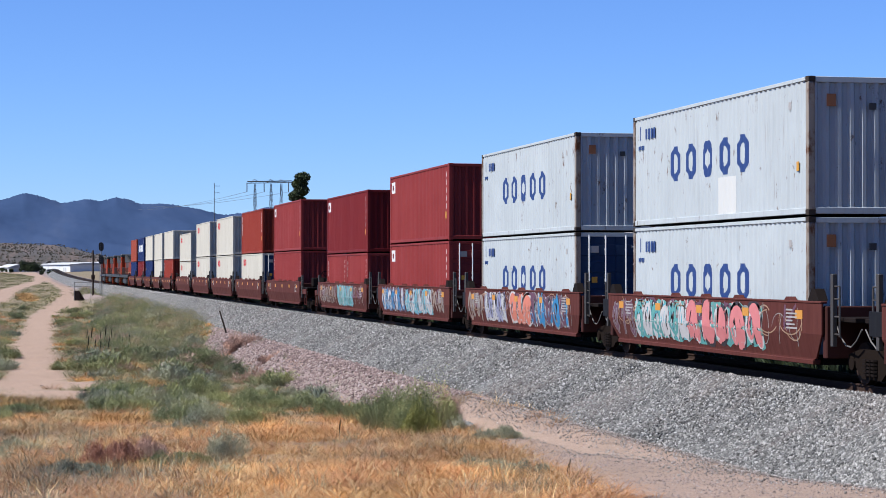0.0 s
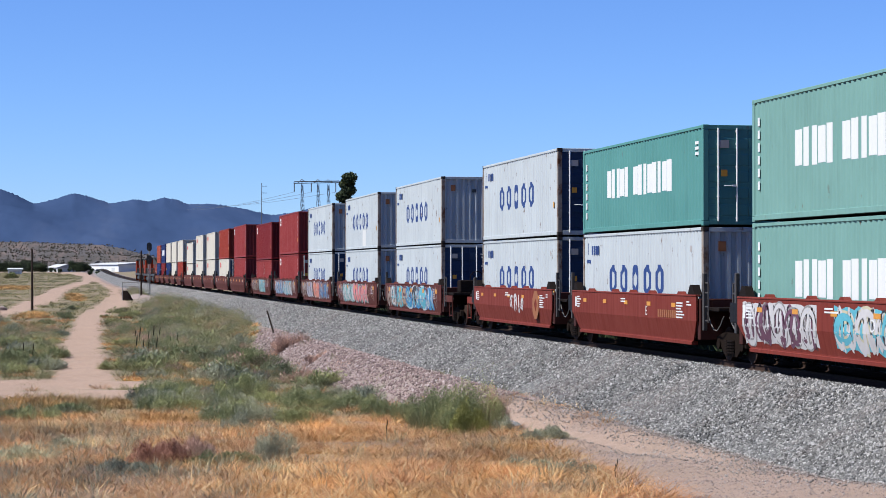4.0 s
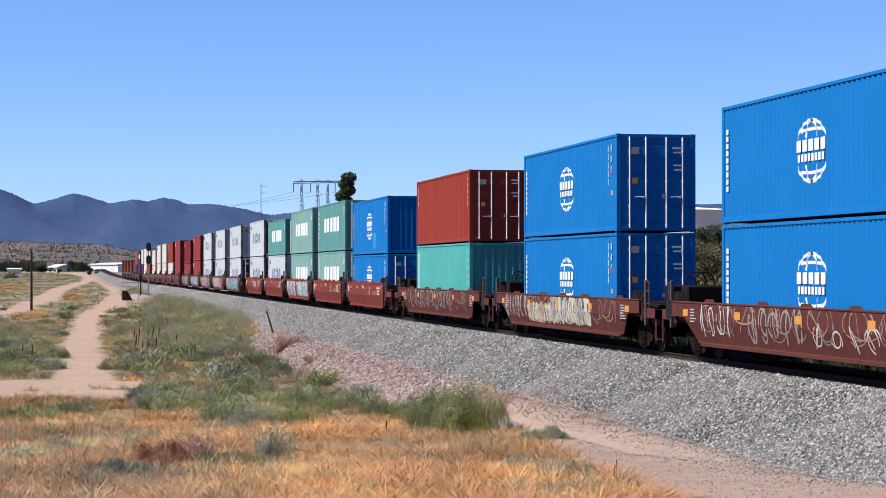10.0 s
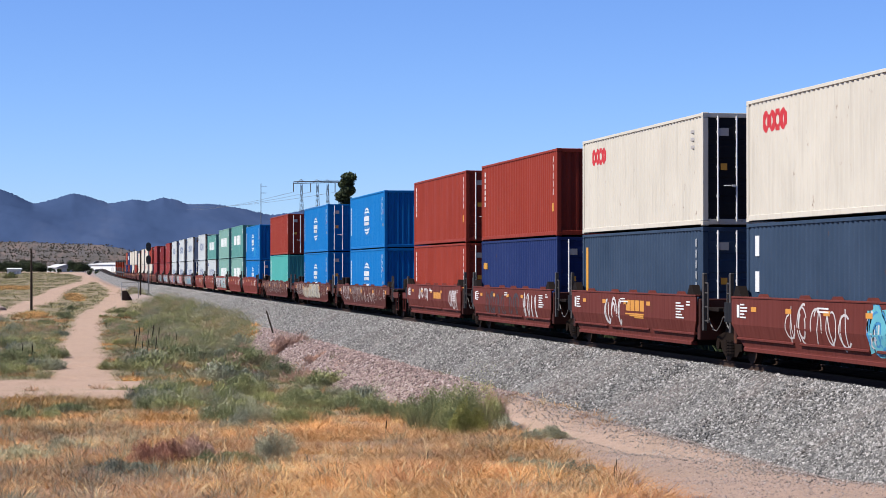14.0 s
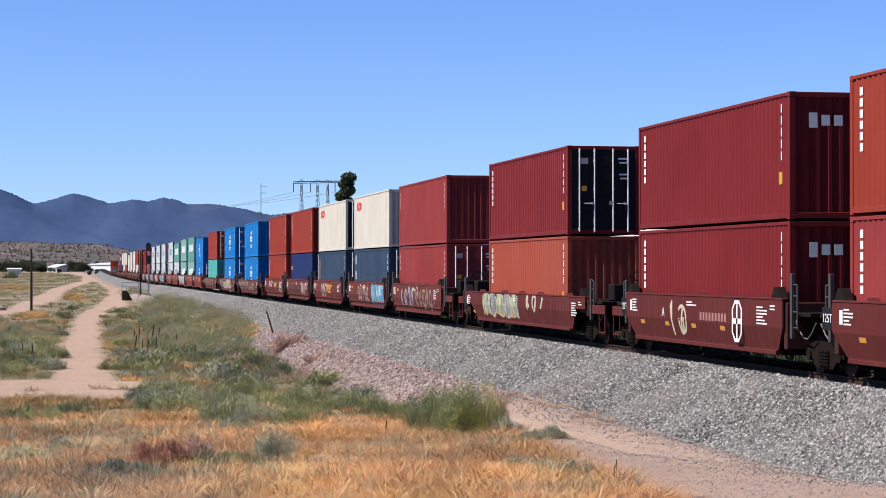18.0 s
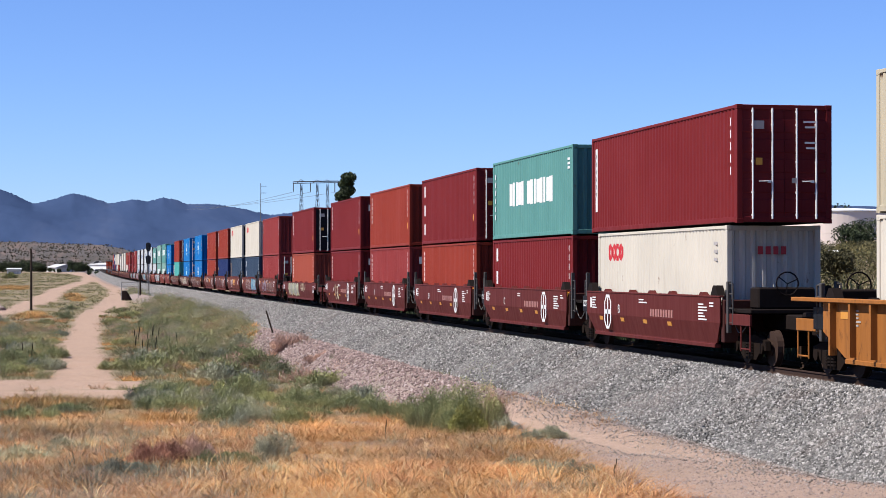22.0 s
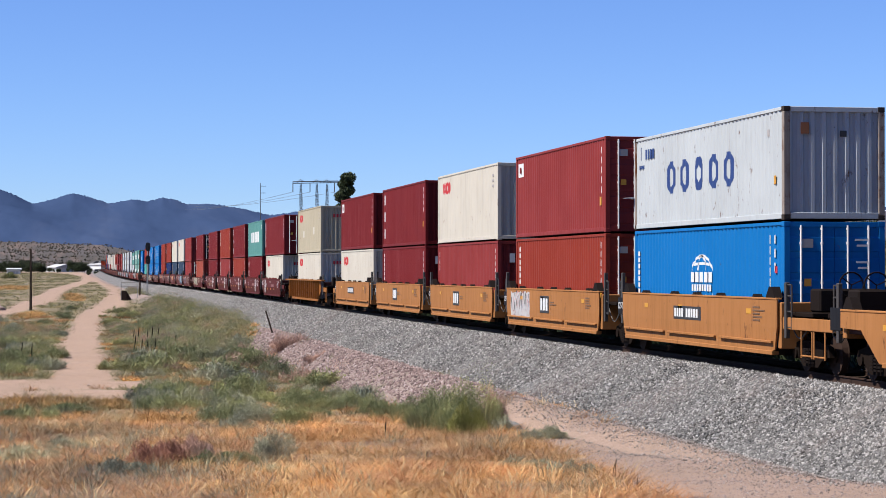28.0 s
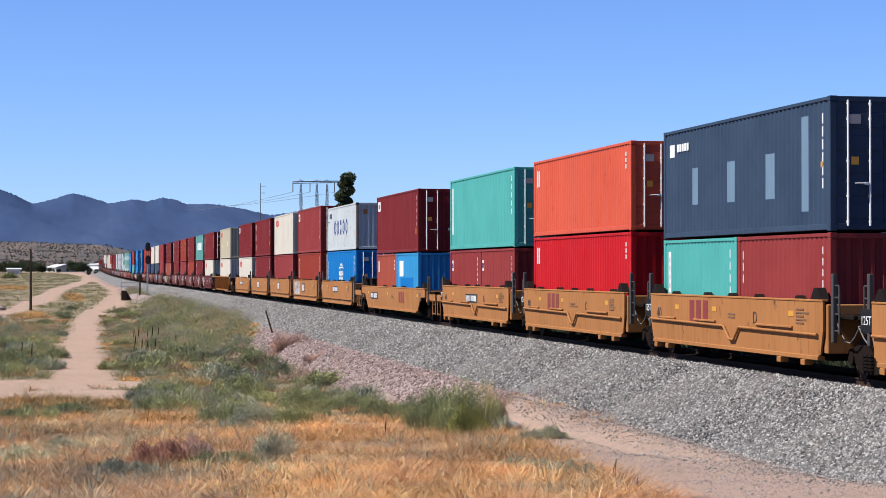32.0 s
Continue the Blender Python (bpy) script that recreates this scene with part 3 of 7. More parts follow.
def decorate(c, style, L, H, ground_colour):
    """Lettering of the lines drawn as plain shapes."""
    F, R = L / 2, -L / 2          # front and rear ends
    if style.endswith("_patch"):
        style = style[:-6]
        if style == "five_rings":
            mark(c, F - 7.2, 0.58, 1.25, 0.88, PAINT["chalk"], name="paint_patch")
        elif style == "globe":
            mark(c, F - 7.9, H * 0.24, 1.1, 0.8, PAINT["sky"], name="paint_patch")
        else:
            mark(c, F - 3.3, H * 0.43, 0.8, 0.42, PAINT["cream"], name="paint_patch")
            mark(c, F - 8.6, H * 0.48, 0.8, 0.45, PAINT["cream"], name="paint_patch")
    if style == "five_rings":
        for i in range(5):
            ring(c, F - 3.45 - i * 1.2, H * 0.52, 0.70, 0.86, 0.19, MARK_BLUE)
        row(c, F - 1.05, H - 0.50, 4, 0.15, 0.27, 0.07, MARK_BLUE)
        mark(c, F - 0.62, H - 0.46, 0.05, 0.36, MARK_BLUE)
        row(c, F - 0.45, H - 0.84, 4, 0.10, 0.10, 0.03, MARK_BLUE)
        mark(c, R + 0.62, H * 0.36, 0.13, 0.2, MARK_YELLOW)
        mark(c, R + 1.05, H - 0.55, 0.16, 0.16, MARK_GREY)
    elif style == "white_words":
        for i in range(14):
            y = F - 3.05 - i * 0.47
            if i != 5:
                mark(c, y, H * 0.55, 0.31 if i in (2, 8, 11) else 0.385, 0.86 if i % 3 else 0.80, MARK_WHITE)
        column(c, F - 0.45, H - 0.45, 6, 0.13, 0.2, 0.1, MARK_WHITE)
        column(c, R + 0.55, H - 0.4, 3, 0.3, 0.08, 0.06, MARK_WHITE)
    elif style == "globe":
        place("emblem", cached(("globe", L), lambda: painted([globe_mesh()], 0.0, L)), MARK_WHITE, c, m=pose(-CW / 2 + 0.016, 0, H * 0.51))
        row(c, 0.87, H * 0.51 + 0.13, 5, 0.27, 0.26, 0.095, MARK_WHITE)
        row(c, 0.80, H * 0.51 - 0.14, 8, 0.14, 0.17, 0.068, MARK_WHITE)
        column(c, F - 0.42, H * 0.80, 9, 0.16, 0.13, 0.045, MARK_WHITE)
        column(c, R + 0.95, H - 0.3, 5, 0.05, 0.2, 0.05, MARK_WHITE)
        column(c, R + 0.62, H - 0.3, 3, 0.07, 0.2, 0.12, MARK_WHITE)
        mark(c, R + 0.55, H * 0.62, 0.16, 0.16, MARK_RED)
        mark(c, R + 0.55, H * 0.40, 0.18, 0.14, MARK_YELLOW)
    elif style == "red_word":
        for i in range(4):
            ring(c, F - 1.35 - i * 0.38, H - 0.58, 0.40, 0.50, 0.13, MARK_RED)
        column(c, R + 0.9, H - 0.4, 3, 0.3, 0.08, 0.12, MARK_GREY)
    elif style == "column":
        column(c, F - 0.62, H - 0.28, 6, 0.17, 0.17, 0.06, MARK_WHITE)
        column(c, R + 0.55, H - 0.25, 5, 0.06, 0.2, 0.07, MARK_WHITE)
        mark(c, R + 0.6, H * 0.33, 0.22, 0.28, MARK_YELLOW)
    elif style == "big_column":
        column(c, F - 0.75, H - 0.30, 3, 0.28, 0.48, 0.36, MARK_WHITE)
        column(c, R + 0.5, H - 0.3, 4, 0.06, 0.2, 0.1, MARK_WHITE)
        mark(c, R + 0.6, H * 0.33, 0.2, 0.26, MARK_YELLOW)
    elif style == "badge":
        mark(c, F - 0.72, H - 0.50, 0.70, 0.48, MARK_WHITE)
        mark(c, F - 0.72, H - 0.50, 0.26, 0.2, PAINT["maroon"], x=-CW / 2 + 0.008)
        column(c, R + 0.5, H - 0.3, 5, 0.05, 0.2, 0.1, MARK_WHITE)
        mark(c, R + 0.6, H * 0.33, 0.2, 0.26, MARK_YELLOW)
    elif style == "small_badge":
        mark(c, F - 0.55, H - 0.62, 0.28, 0.42, MARK_WHITE)
        mark(c, F - 0.55, H - 0.62, 0.2, 0.2, PAINT["royal"], x=-CW / 2 + 0.006)
        column(c, R + 0.45, H - 0.3, 7, 0.05, 0.14, 0.06, MARK_WHITE)
    elif style == "patched":
        mark(c, F - 1.35, H * 0.72, 1.15, 0.75, MARK_WHITE, name="paint_patch")
        mark(c, F - 2.9, 0.88, 3.7, 1.12, PAINT["blue"], name="paint_patch")
    elif style == "slanted":
        for i in range(2):
            mark(c, F - 0.58 - i * 0.2, H - 0.62, 0.13, 0.55, MARK_WHITE)
        column(c, R + 0.55, H - 0.3, 3, 0.1, 0.12, 0.06, MARK_WHITE)
    elif style == "strip":
        mark(c, F - 0.55, H * 0.55, 0.24, H * 0.66, MARK_WHITE)
        column(c, F - 0.55, H * 0.82, 6, 0.07, 0.12, 0.11, PAINT[ground_colour])
        column(c, R + 0.5, H - 0.3, 5, 0.06, 0.2, 0.1, MARK_WHITE)
    elif style == "yellow_strip":
        mark(c, F - 0.55, H * 0.55, 0.26, H * 0.62, MARK_YELLOW)
        column(c, R + 0.6, H - 0.3, 5, 0.06, 0.2, 0.08, MARK_WHITE)
    elif style == "small_word":
        row(c, F - 0.35, H - 0.95, 3, 0.2, 0.24, 0.04, MARK_YELLOW)
    elif style == "horse":
        mark(c, F - 0.72, H - 0.55, 0.5, 0.34, MARK_WHITE)
        row(c, F - 1.2, H - 0.5, 5, 0.17, 0.2, 0.04, MARK_WHITE)
        for y, w, h in ((F - 2.7, 0.5, 0.95), (F - 5.6, 0.62, 1.0), (F - 8.4, 0.65, 1.05), (R + 1.55, 0.42, 2.1)):
            mark(c, y, H * 0.46 if h < 2 else H * 0.52, w, h, PAINT["sky_pale"], name="paint_patch")
        column(c, R + 0.45, H - 0.35, 6, 0.07, 0.22, 0.06, MARK_WHITE)
        mark(c, R + 0.5, H * 0.5, 0.14, 0.12, MARK_YELLOW)
    elif style == "small_marks":
        column(c, R + 0.45, H - 0.3, 5, 0.05, 0.16, 0.08, MARK_WHITE)
        column(c, F - 0.4, H - 0.35, 3, 0.05, 0.2, 0.08, MARK_WHITE)
    elif style == "bare":
        column(c, R + 0.5, H - 0.35, 3, 0.12, 0.06, 0.06, MARK_GREY)


PAINT["post"] = paint("paint_rusty_post", (0.42, 0.36, 0.31), 1.6, dirt=0.9)
PAINT["chalk"] = paint("paint_chalk_patch", (0.90, 0.90, 0.88), 0.0, dirt=0.1)
PAINT["sky_pale"] = paint("paint_pale_patch", (0.20, 0.32, 0.45), 0.0, fade=0.2)
COLOUR_WORDS = {"white": "off-white", "cream": "cream", "beige": "beige", "red": "oxide red", "maroon": "dark maroon", "rose": "faded red",
                "orange": "faded orange-red", "coral": "coral red", "scarlet": "bright red", "green": "sea green", "mint": "pale green",
                "teal": "turquoise", "blue": "bright blue", "navy": "navy blue", "royal": "royal blue", "slate": "slate blue", "sky": "sky blue"}


def container(colour, H, style, rear="wall", L=FORTY, upper=False, door=None):
    """A steel shipping container; rear says whether its doors or its front wall face the rear of the train."""
    c = new("shipping_container")
    LONG[c.name] = L
    size = "forty-five-foot" if L > 13 else "forty-foot" if L > 8 else "twenty-foot"
    spot = "stacked on another container" if upper else "set in a well car"
    tagged(c, f"{COLOUR_WORDS[colour]} corrugated steel {size} container {spot}", "container", "containers on the train")
    m = PAINT[colour]
    md = PAINT[door] if door else m
    place("side_wall", cached(("near", L, H), lambda: side_wall_mesh(L, H)), m, c)
    place("side_wall", cached(("far", L, H), lambda: far_wall_mesh(L, H)), m, c)
    place("roof", cached(("roof", L, H), lambda: roof_mesh(L, H)), m, c)
    place("floor_pan", cached(("floor", L), lambda: floor_mesh(L)), STEEL, c)
    turn = pose(0, 0, 0, 0, 0, 180)
    wall = cached(("end", L, H), lambda: end_wall_mesh(L, H))
    place("end_wall", wall, m, c, m=turn if rear == "doors" else None)
    side_d = -1 if rear == "doors" else 1
    for s in (-1, 1):
        d = place("door", cached(("door", H), lambda: door_mesh(H)), md, c,
                  m=pose(s * (CW / 4 - 0.058), side_d * (L / 2 - 0.05), 0, 0, 0, 0 if side_d < 0 else 180))
        if rear == "doors":
            for q in (-0.24, 0.26):
                place("lock_rod", cached(("rod", H), lambda: rod_mesh(H)), ROD, d, m=pose(q * s, -0.055, 0))
            place("door_handle", cached(("handle",), handle_mesh), ROD, d, m=pose(0.02, -0.075, 1.02))
    for s in (-1, 1):
        place("top_rail", cached(("rail", L, "t"), lambda: rail_mesh(L, 0.06, 0.08)), m, c, m=pose(s * (CW / 2 - 0.032), 0, H - 0.09))
        place("bottom_rail", cached(("rail", L, "b"), lambda: rail_mesh(L, 0.07, 0.13)), m, c, m=pose(s * (CW / 2 - 0.038), 0, 0.03))
        place("header", cached(("cross", 0.1), lambda: cross_mesh(0.12, 0.12)), m, c, m=pose(0, s * (L / 2 - 0.065), H - 0.13))
        place("door_sill", cached(("cross", 0.14), lambda: cross_mesh(0.14, 0.12)), m, c, m=pose(0, s * (L / 2 - 0.065), 0.03))
        for t in (-1, 1):
            place("corner_post", cached(("post", H), lambda: post_mesh(H)), PAINT["post"] if colour == "white" else m, c, m=pose(s * (CW / 2 - 0.078), t * (L / 2 - 0.078), 0))
            for z in (0.06, H - 0.06):
                place("corner_casting", cached(("casting",), casting_mesh), CASTING if colour == "white" else m, c, m=pose(s * (CW / 2 - 0.083), t * (L / 2 - 0.09), z))
    decorate(c, style, L, H, colour)
    if rear == "doors":
        for i in range(4):
            mark_end(c, L, 0.66, H - 0.42 - 0.13 * i - (0.25 if i > 1 else 0), (0.36, 0.28, 0.3, 0.22)[i], 0.045, MARK_WHITE)
        mark_end(c, L, -0.66, H - 0.5, 0.26, 0.2, MARK_GREY)
        mark_end(c, L, -0.66, H * 0.52, 0.17, 0.17, MARK_YELLOW)
        mark_end(c, L, 0.0 + 0.24, H * 0.36, 0.12, 0.12, MARK_GREY)
    elif rear == "wall" and colour == "white":
        mark_end(c, L, -0.72, H - 0.5, 0.2, 0.26, MARK_RUSTY)
        mark_end(c, L, 0.2, H - 0.62, 0.16, 0.14, MARK_DARK)
    elif rear == "wall" and style.startswith("red_word"):
        for i in range(4):
            mark_end(c, L, -0.36 + 0.2 * i, H - 0.62, 0.13, 0.2, MARK_RED)
    elif rear == "word":
        for i in range(3):
            mark_end(c, L, -0.66 + 0.30 * i, H - 0.65, 0.2, (0.34, 0.24, 0.24)[i], MARK_WHITE)
    return c


# ---------------------------------------------------------------- well cars
SILL_TOP, SILL_MID, SILL_LOW, WELL = 1.60, 0.98, 0.42, 0.49
LEAN = {"car_yellow": 0.0, "car_tan": 0.015}      # how far the foot of the sill leans in
TOPS = {}             # height of each unit's sill, by name


def wheel_mesh():
    bm = bmesh.new()
    tube(bm, (-0.065, 0, 0), (0.065, 0, 0), 0.42, 20)
    tube(bm, (0.066, 0, 0), (0.09, 0, 0), 0.445, 20)
    tube(bm, (-0.10, 0, 0), (-0.066, 0, 0), 0.16, 12)
    return finish(bm, "wheel")


def side_frame_mesh():
    bm = bmesh.new()
    prism(bm, [(-1.15, 0.38), (-1.1, 0.60), (-0.55, 0.72), (0.55, 0.72), (1.1, 0.60), (1.15, 0.38), (0.8, 0.38), (0.45, 0.14), (-0.45, 0.14), (-0.8, 0.38)], -0.06, 0.06)
    for y in (-0.89, 0.89):
        tube(bm, (-0.10, y, 0.42), (0.0, y, 0.42), 0.13, 10)
    return finish(bm, "side_frame")


def spring_mesh():
    bm = bmesh.new()
    for y in (-0.2, 0.0, 0.2):
        for i in range(5):
            tube(bm, (0, y, 0.22 + 0.07 * i), (0, y, 0.26 + 0.07 * i), 0.085, 8)
    return finish(bm, "spring")


def bogie(parent, y):
    bm = bmesh.new()
    box(bm, -0.75, 0.75, -0.2, 0.2, 0.45, 0.78, 0.03)
    b = part("bogie", bm, IRON, parent)
    b.matrix_basis = pose(0, y, 0)
    for s in (-1, 1):
        place("side_frame", cached(("sframe",), side_frame_mesh), IRON, b, m=pose(s * 1.0, 0, 0, 0, 0, 0 if s < 0 else 180))
        tagged(place("spring", cached(("spring",), spring_mesh), STEEL, b, m=pose(s * 1.08, 0, 0)), kind="stuff")
        for t in (-1, 1):
            place("wheel", cached(("wheel",), wheel_mesh), RAIL, b, m=pose(s * 0.755, t * 0.89, 0.42, 0, 0, 180 if s > 0 else 0))
    return b


def well_unit(colour, kind, length, front_end, rear_end, label, pipe=False):
    """One unit of a double-stack car. kind: smooth, ledge, ribbed or single; front_end and rear_end: joint or coupler."""
    u = new("well_car")
    tagged(u, label, "railcar", "units of the train")
    m = PAINT[colour]
    h = length / 2
    top = 1.42 if kind == "single" else SILL_TOP
    TOPS[u.name] = top
    # deep side sills: upright above, leaning in below, cut away towards the trucks
    cut = {"single": 2.1, "ribbed": 1.2}.get(kind, 0.18 if colour == "car_tan" else 0.55)
    for s in (-1, 1):
        bm = bmesh.new()
        lean = LEAN.get(colour, 0.11)
        rows = [(top, h, 0), (SILL_MID, h, 0), (SILL_LOW + 0.06, h - cut, lean), (SILL_LOW, h - cut - 0.25, lean)]
        if kind == "single":
            rows = [(top, h, 0), (1.08, h, 0), (1.06, h - 1.1, 0), (SILL_MID, h - 1.2, 0), (SILL_LOW + 0.06, h - 1.9, lean), (SILL_LOW, h - 2.0, lean)]
        steps = 12
        outer = [[bm.verts.new((s * (1.495 - d), -e + 2 * e * i / steps, z)) for i in range(steps + 1)] for z, e, d in rows]
        inner = [[bm.verts.new((s * (1.455 - d), -e + 2 * e * i / steps, z)) for i in range(steps + 1)] for z, e, d in rows]
        for g in (outer, inner):
            for p, q in zip(g, g[1:]):
                for i in range(steps):
                    bm.faces.new((p[i], p[i + 1], q[i + 1], q[i]))
        for i in range(len(rows) - 1):
            for j in (0, steps):
                bm.faces.new((outer[i][j], outer[i + 1][j], inner[i + 1][j], inner[i][j]))
        for j in range(steps):
            for k in (0, len(rows) - 1):
                bm.faces.new((outer[k][j], outer[k][j + 1], inner[k][j + 1], inner[k][j]))
        bmesh.ops.recalc_face_normals(bm, faces=bm.faces[:])
        part("side_sill", bm, m, u)
        bm = bmesh.new()
        box(bm, s * 1.44 - 0.07, s * 1.44 + 0.07, -h, h, top, top + 0.05, 0.012)
        part("top_chord", bm, m, u)
        bm = bmesh.new()
        box(bm, s * (1.44 - lean) - 0.09, s * (1.44 - lean) + 0.09, -h + cut + 0.1, h - cut - 0.1, SILL_LOW - 0.07, SILL_LOW + 0.03, 0.012)
        part("bottom_chord", bm, m, u)
        if pipe:
            bm = bmesh.new()
            x = s * 1.535
            run = [(h - 0.1, 0.97), (0.1, 0.93), (-0.35, 0.62), (-0.65, 0.62), (-1.05, 0.93), (-h + 0.25, 0.90)]
            for (ya, za), (yb, zb) in zip(run, run[1:]):
                tube(bm, (x, ya, za), (x, yb, zb), 0.032, 8)
            part("brake_pipe", bm, m, u)
            for y0, y1 in ((h - 5.6, h - 3.9), (h - 2.3, h - 0.9), (-4.6, -2.2)):
                part("ledge", box(bmesh.new(), s * 1.52 - 0.03, s * 1.52 + 0.03, y0, y1, 1.0, 1.05, 0.01), m, u)
            for y in (-h + 1.1, -h + 2.6, h - 1.6, h - 0.6):
                part("jacking_pad", box(bmesh.new(), s * 1.44 - 0.1, s * 1.44 + 0.1, y - 0.12, y + 0.12, SILL_LOW - 0.2, SILL_LOW - 0.07, 0.01), m, u)
        elif kind == "ledge":
            bm = bmesh.new()
            x = s * (1.42 if lean > 0.05 else 1.51)
            for y0, y1 in ((-h + 0.25, -h / 3 - 0.3), (-h / 3 + 0.1, h / 3 - 0.25), (h / 3 + 0.15, h - 0.3)):
                box(bm, x - 0.045, x + 0.045, y0, y1, 0.62, 0.68, 0.01)
            part("ledge", bm, m, u)
        if kind == "ribbed":
            n = 15
            for i in range(n):
                y = -h + 0.7 + (2 * h - 1.4) * i / (n - 1)
                bm = bmesh.new()
                prism(bm, [(y - 0.05, top), (y - 0.05, 0.5), (y + 0.05, 0.5), (y + 0.05, top)], s * 1.56 - 0.075, s * 1.56 + 0.075)
                part("rib", bm, m, u)
            bm = bmesh.new()
            box(bm, s * 1.53 - 0.13, s * 1.53 + 0.13, -h - 1.5, h + 1.5, top, top + 0.09, 0.015)
            part("top_flange", bm, m, u)
    # a closed floor, made solid to block light beneath the car
    bm = bmesh.new()
    box(bm, -1.2, 1.2, -h + cut + 0.1, h - cut - 0.1, 0.34, WELL - 0.004)
    part("well_floor", bm, STEEL, u)
    for s in (-1, 1):
        for d in (-1, 1):
            bm = bmesh.new()
            y = d * (h - 0.42)
            prism(bm, [(y - 0.3, top + 0.05), (y - 0.09, top + 0.30), (y + 0.09, top + 0.30), (y + 0.3, top + 0.05)], s * 1.40 - 0.10, s * 1.40 + 0.10)
            part("corner_guide", bm, STEEL, u)
    # container guides along the sill top
    for s in (-1, 1):
        for y in (-h * 0.72, -h * 0.3, 0.0, h * 0.3, h * 0.72):
            bm = bmesh.new()
            prism(bm, [(y - 0.2, top + 0.03), (y - 0.07, top + 0.12), (y + 0.07, top + 0.12), (y + 0.2, top + 0.03)], s * 1.32 - 0.08, s * 1.32 + 0.08)
            part("container_guide", bm, m if colour in ("car_brown", "car_red", "car_rust", "car_maroon") else STEEL, u)
    if kind == "single":
        for d in (-1, 1):
            part("well_end", box(bmesh.new(), -1.36, 1.36, *sorted((d * 6.45, d * 6.55)), 0.36, top - 0.06, 0.01), PAINT["car_dark"], u)
            part("bolster_plate", box(bmesh.new(), -1.36, 1.36, *sorted((d * 6.56, d * (h - 0.13))), 0.96, 1.30, 0.01), PAINT["car_dark"], u)
    # ends: bulkhead, deck, drawbar, posts
    for d, end in ((1, front_end), (-1, rear_end)):
        bm = bmesh.new()
        box(bm, -1.42, 1.42, d * (h - 0.02) - 0.1, d * (h - 0.02) + 0.1, 0.50 if cut < 1 else 0.86, top - 0.05, 0.02)
        part("bulkhead", bm, m if colour == "car_tan" else PAINT["car_dark"], u)
        reach = 1.35 if end == "joint" else (1.35 if kind == "single" else 2.6 if kind == "ribbed" else 2.7)
        bm = bmesh.new()
        box(bm, -0.42, 0.42, min(d * (h + 0.08), d * (h + reach)), max(d * (h + 0.08), d * (h + reach)), 0.85, 1.22, 0.03)
        part("draft_sill", bm, STEEL, u)
        bm = bmesh.new()
        y0, y1 = sorted((d * (h + 0.08), d * (h + min(reach, 1.9) * 0.9)))
        box(bm, -1.3, 1.3, y0, y1, 1.24, 1.34, 0.015)
        part("end_deck", bm, STEEL if colour != "car_tan" else IRON, u)
        for s in (-1, 1):
            bm = bmesh.new()
            yy = d * (h + 0.35)
            box(bm, s * 1.38 - 0.05, s * 1.38 + 0.05, yy - 0.06, yy + 0.06, 0.75, 2.2 if end == "joint" else 2.0, 0.012)
            tube(bm, (s * 1.38, yy + d * 0.30, 0.95), (s * 1.38, yy + d * 0.30, 1.95), 0.022, 6)
            for z in (1.0, 1.35, 1.7, 1.95):
                tube(bm, (s * 1.38, yy, z), (s * 1.38, yy + d * 0.30, z), 0.018, 6)
            part("handrail", bm, HANDRAIL, u)
        bm = bmesh.new()
        hose = [(-1.22, d * (h + 0.06 + 0.26 * i), 1.22 - 0.42 * math.sin(math.pi * min(1.0, i / 5.0)) - 0.02 * i) for i in range(6)]
        for pa, pb in zip(hose, hose[1:]):
            tube(bm, pa, pb, 0.016, 6)
        part("air_hose", bm, HOSE, u)
        if end == "coupler":
            bm = bmesh.new()
            box(bm, -0.17, 0.17, *sorted((d * (h + reach), d * (h + reach + 0.45))), 0.72, 1.05, 0.05)
            part("coupler", bm, IRON, u)
            bogie(u, d * (h + (-0.95 if kind == "single" else 0.6 if kind == "ribbed" else 0.95)))
            bm = bmesh.new()
            box(bm, -0.9, 0.55, *sorted((d * (h + 0.5), d * (h + 1.1))), 1.34, 1.86, 0.04)
            for i in range(14):
                a0, a1 = 2 * math.pi * i / 14, 2 * math.pi * (i + 1) / 14
                tube(bm, (-0.2 + 0.28 * math.cos(a0), d * (h + 1.2), 1.95 + 0.28 * math.sin(a0)), (-0.2 + 0.28 * math.cos(a1), d * (h + 1.2), 1.95 + 0.28 * math.sin(a1)), 0.02, 5)
            for a0 in (0.4, 2.5, 4.6):
                tube(bm, (-0.2, d * (h + 1.2), 1.95), (-0.2 + 0.28 * math.cos(a0), d * (h + 1.2), 1.95 + 0.28 * math.sin(a0)), 0.015, 5)
            part("brake_gear", bm, STEEL, u)
            for s in (-1, 1):
                bm = bmesh.new()
                x = s * 1.36
                box(bm, x - 0.03, x + 0.03, *sorted((d * (h + 0.1), d * (h + 1.9))), 0.95, 1.22, 0.01)
                for q in (1.2, 1.85):
                    tube(bm, (x, d * (h + q), 0.35), (x, d * (h + q), 1.2), 0.02, 6)
                tube(bm, (x, d * (h + 1.2), 0.4), (x, d * (h + 1.85), 0.4), 0.02, 6)
                part("end_sill", bm, m, u)
        elif d < 0:
            bogie(u, d * (h + 1.45))
    return u


def letter_mesh(text, size):
    cu = bpy.data.curves.new("letter", "FONT")
    cu.body, cu.size, cu.extrude = text, size, 0.002
    cu.align_x, cu.align_y = "CENTER", "CENTER"
    cu.resolution_u = 3
    ob = new("letter", cu)
    dg = bpy.context.evaluated_depsgraph_get()
    me = bpy.data.meshes.new_from_object(ob.evaluated_get(dg))
    bpy.data.objects.remove(ob)
    me.materials.clear()
    return me


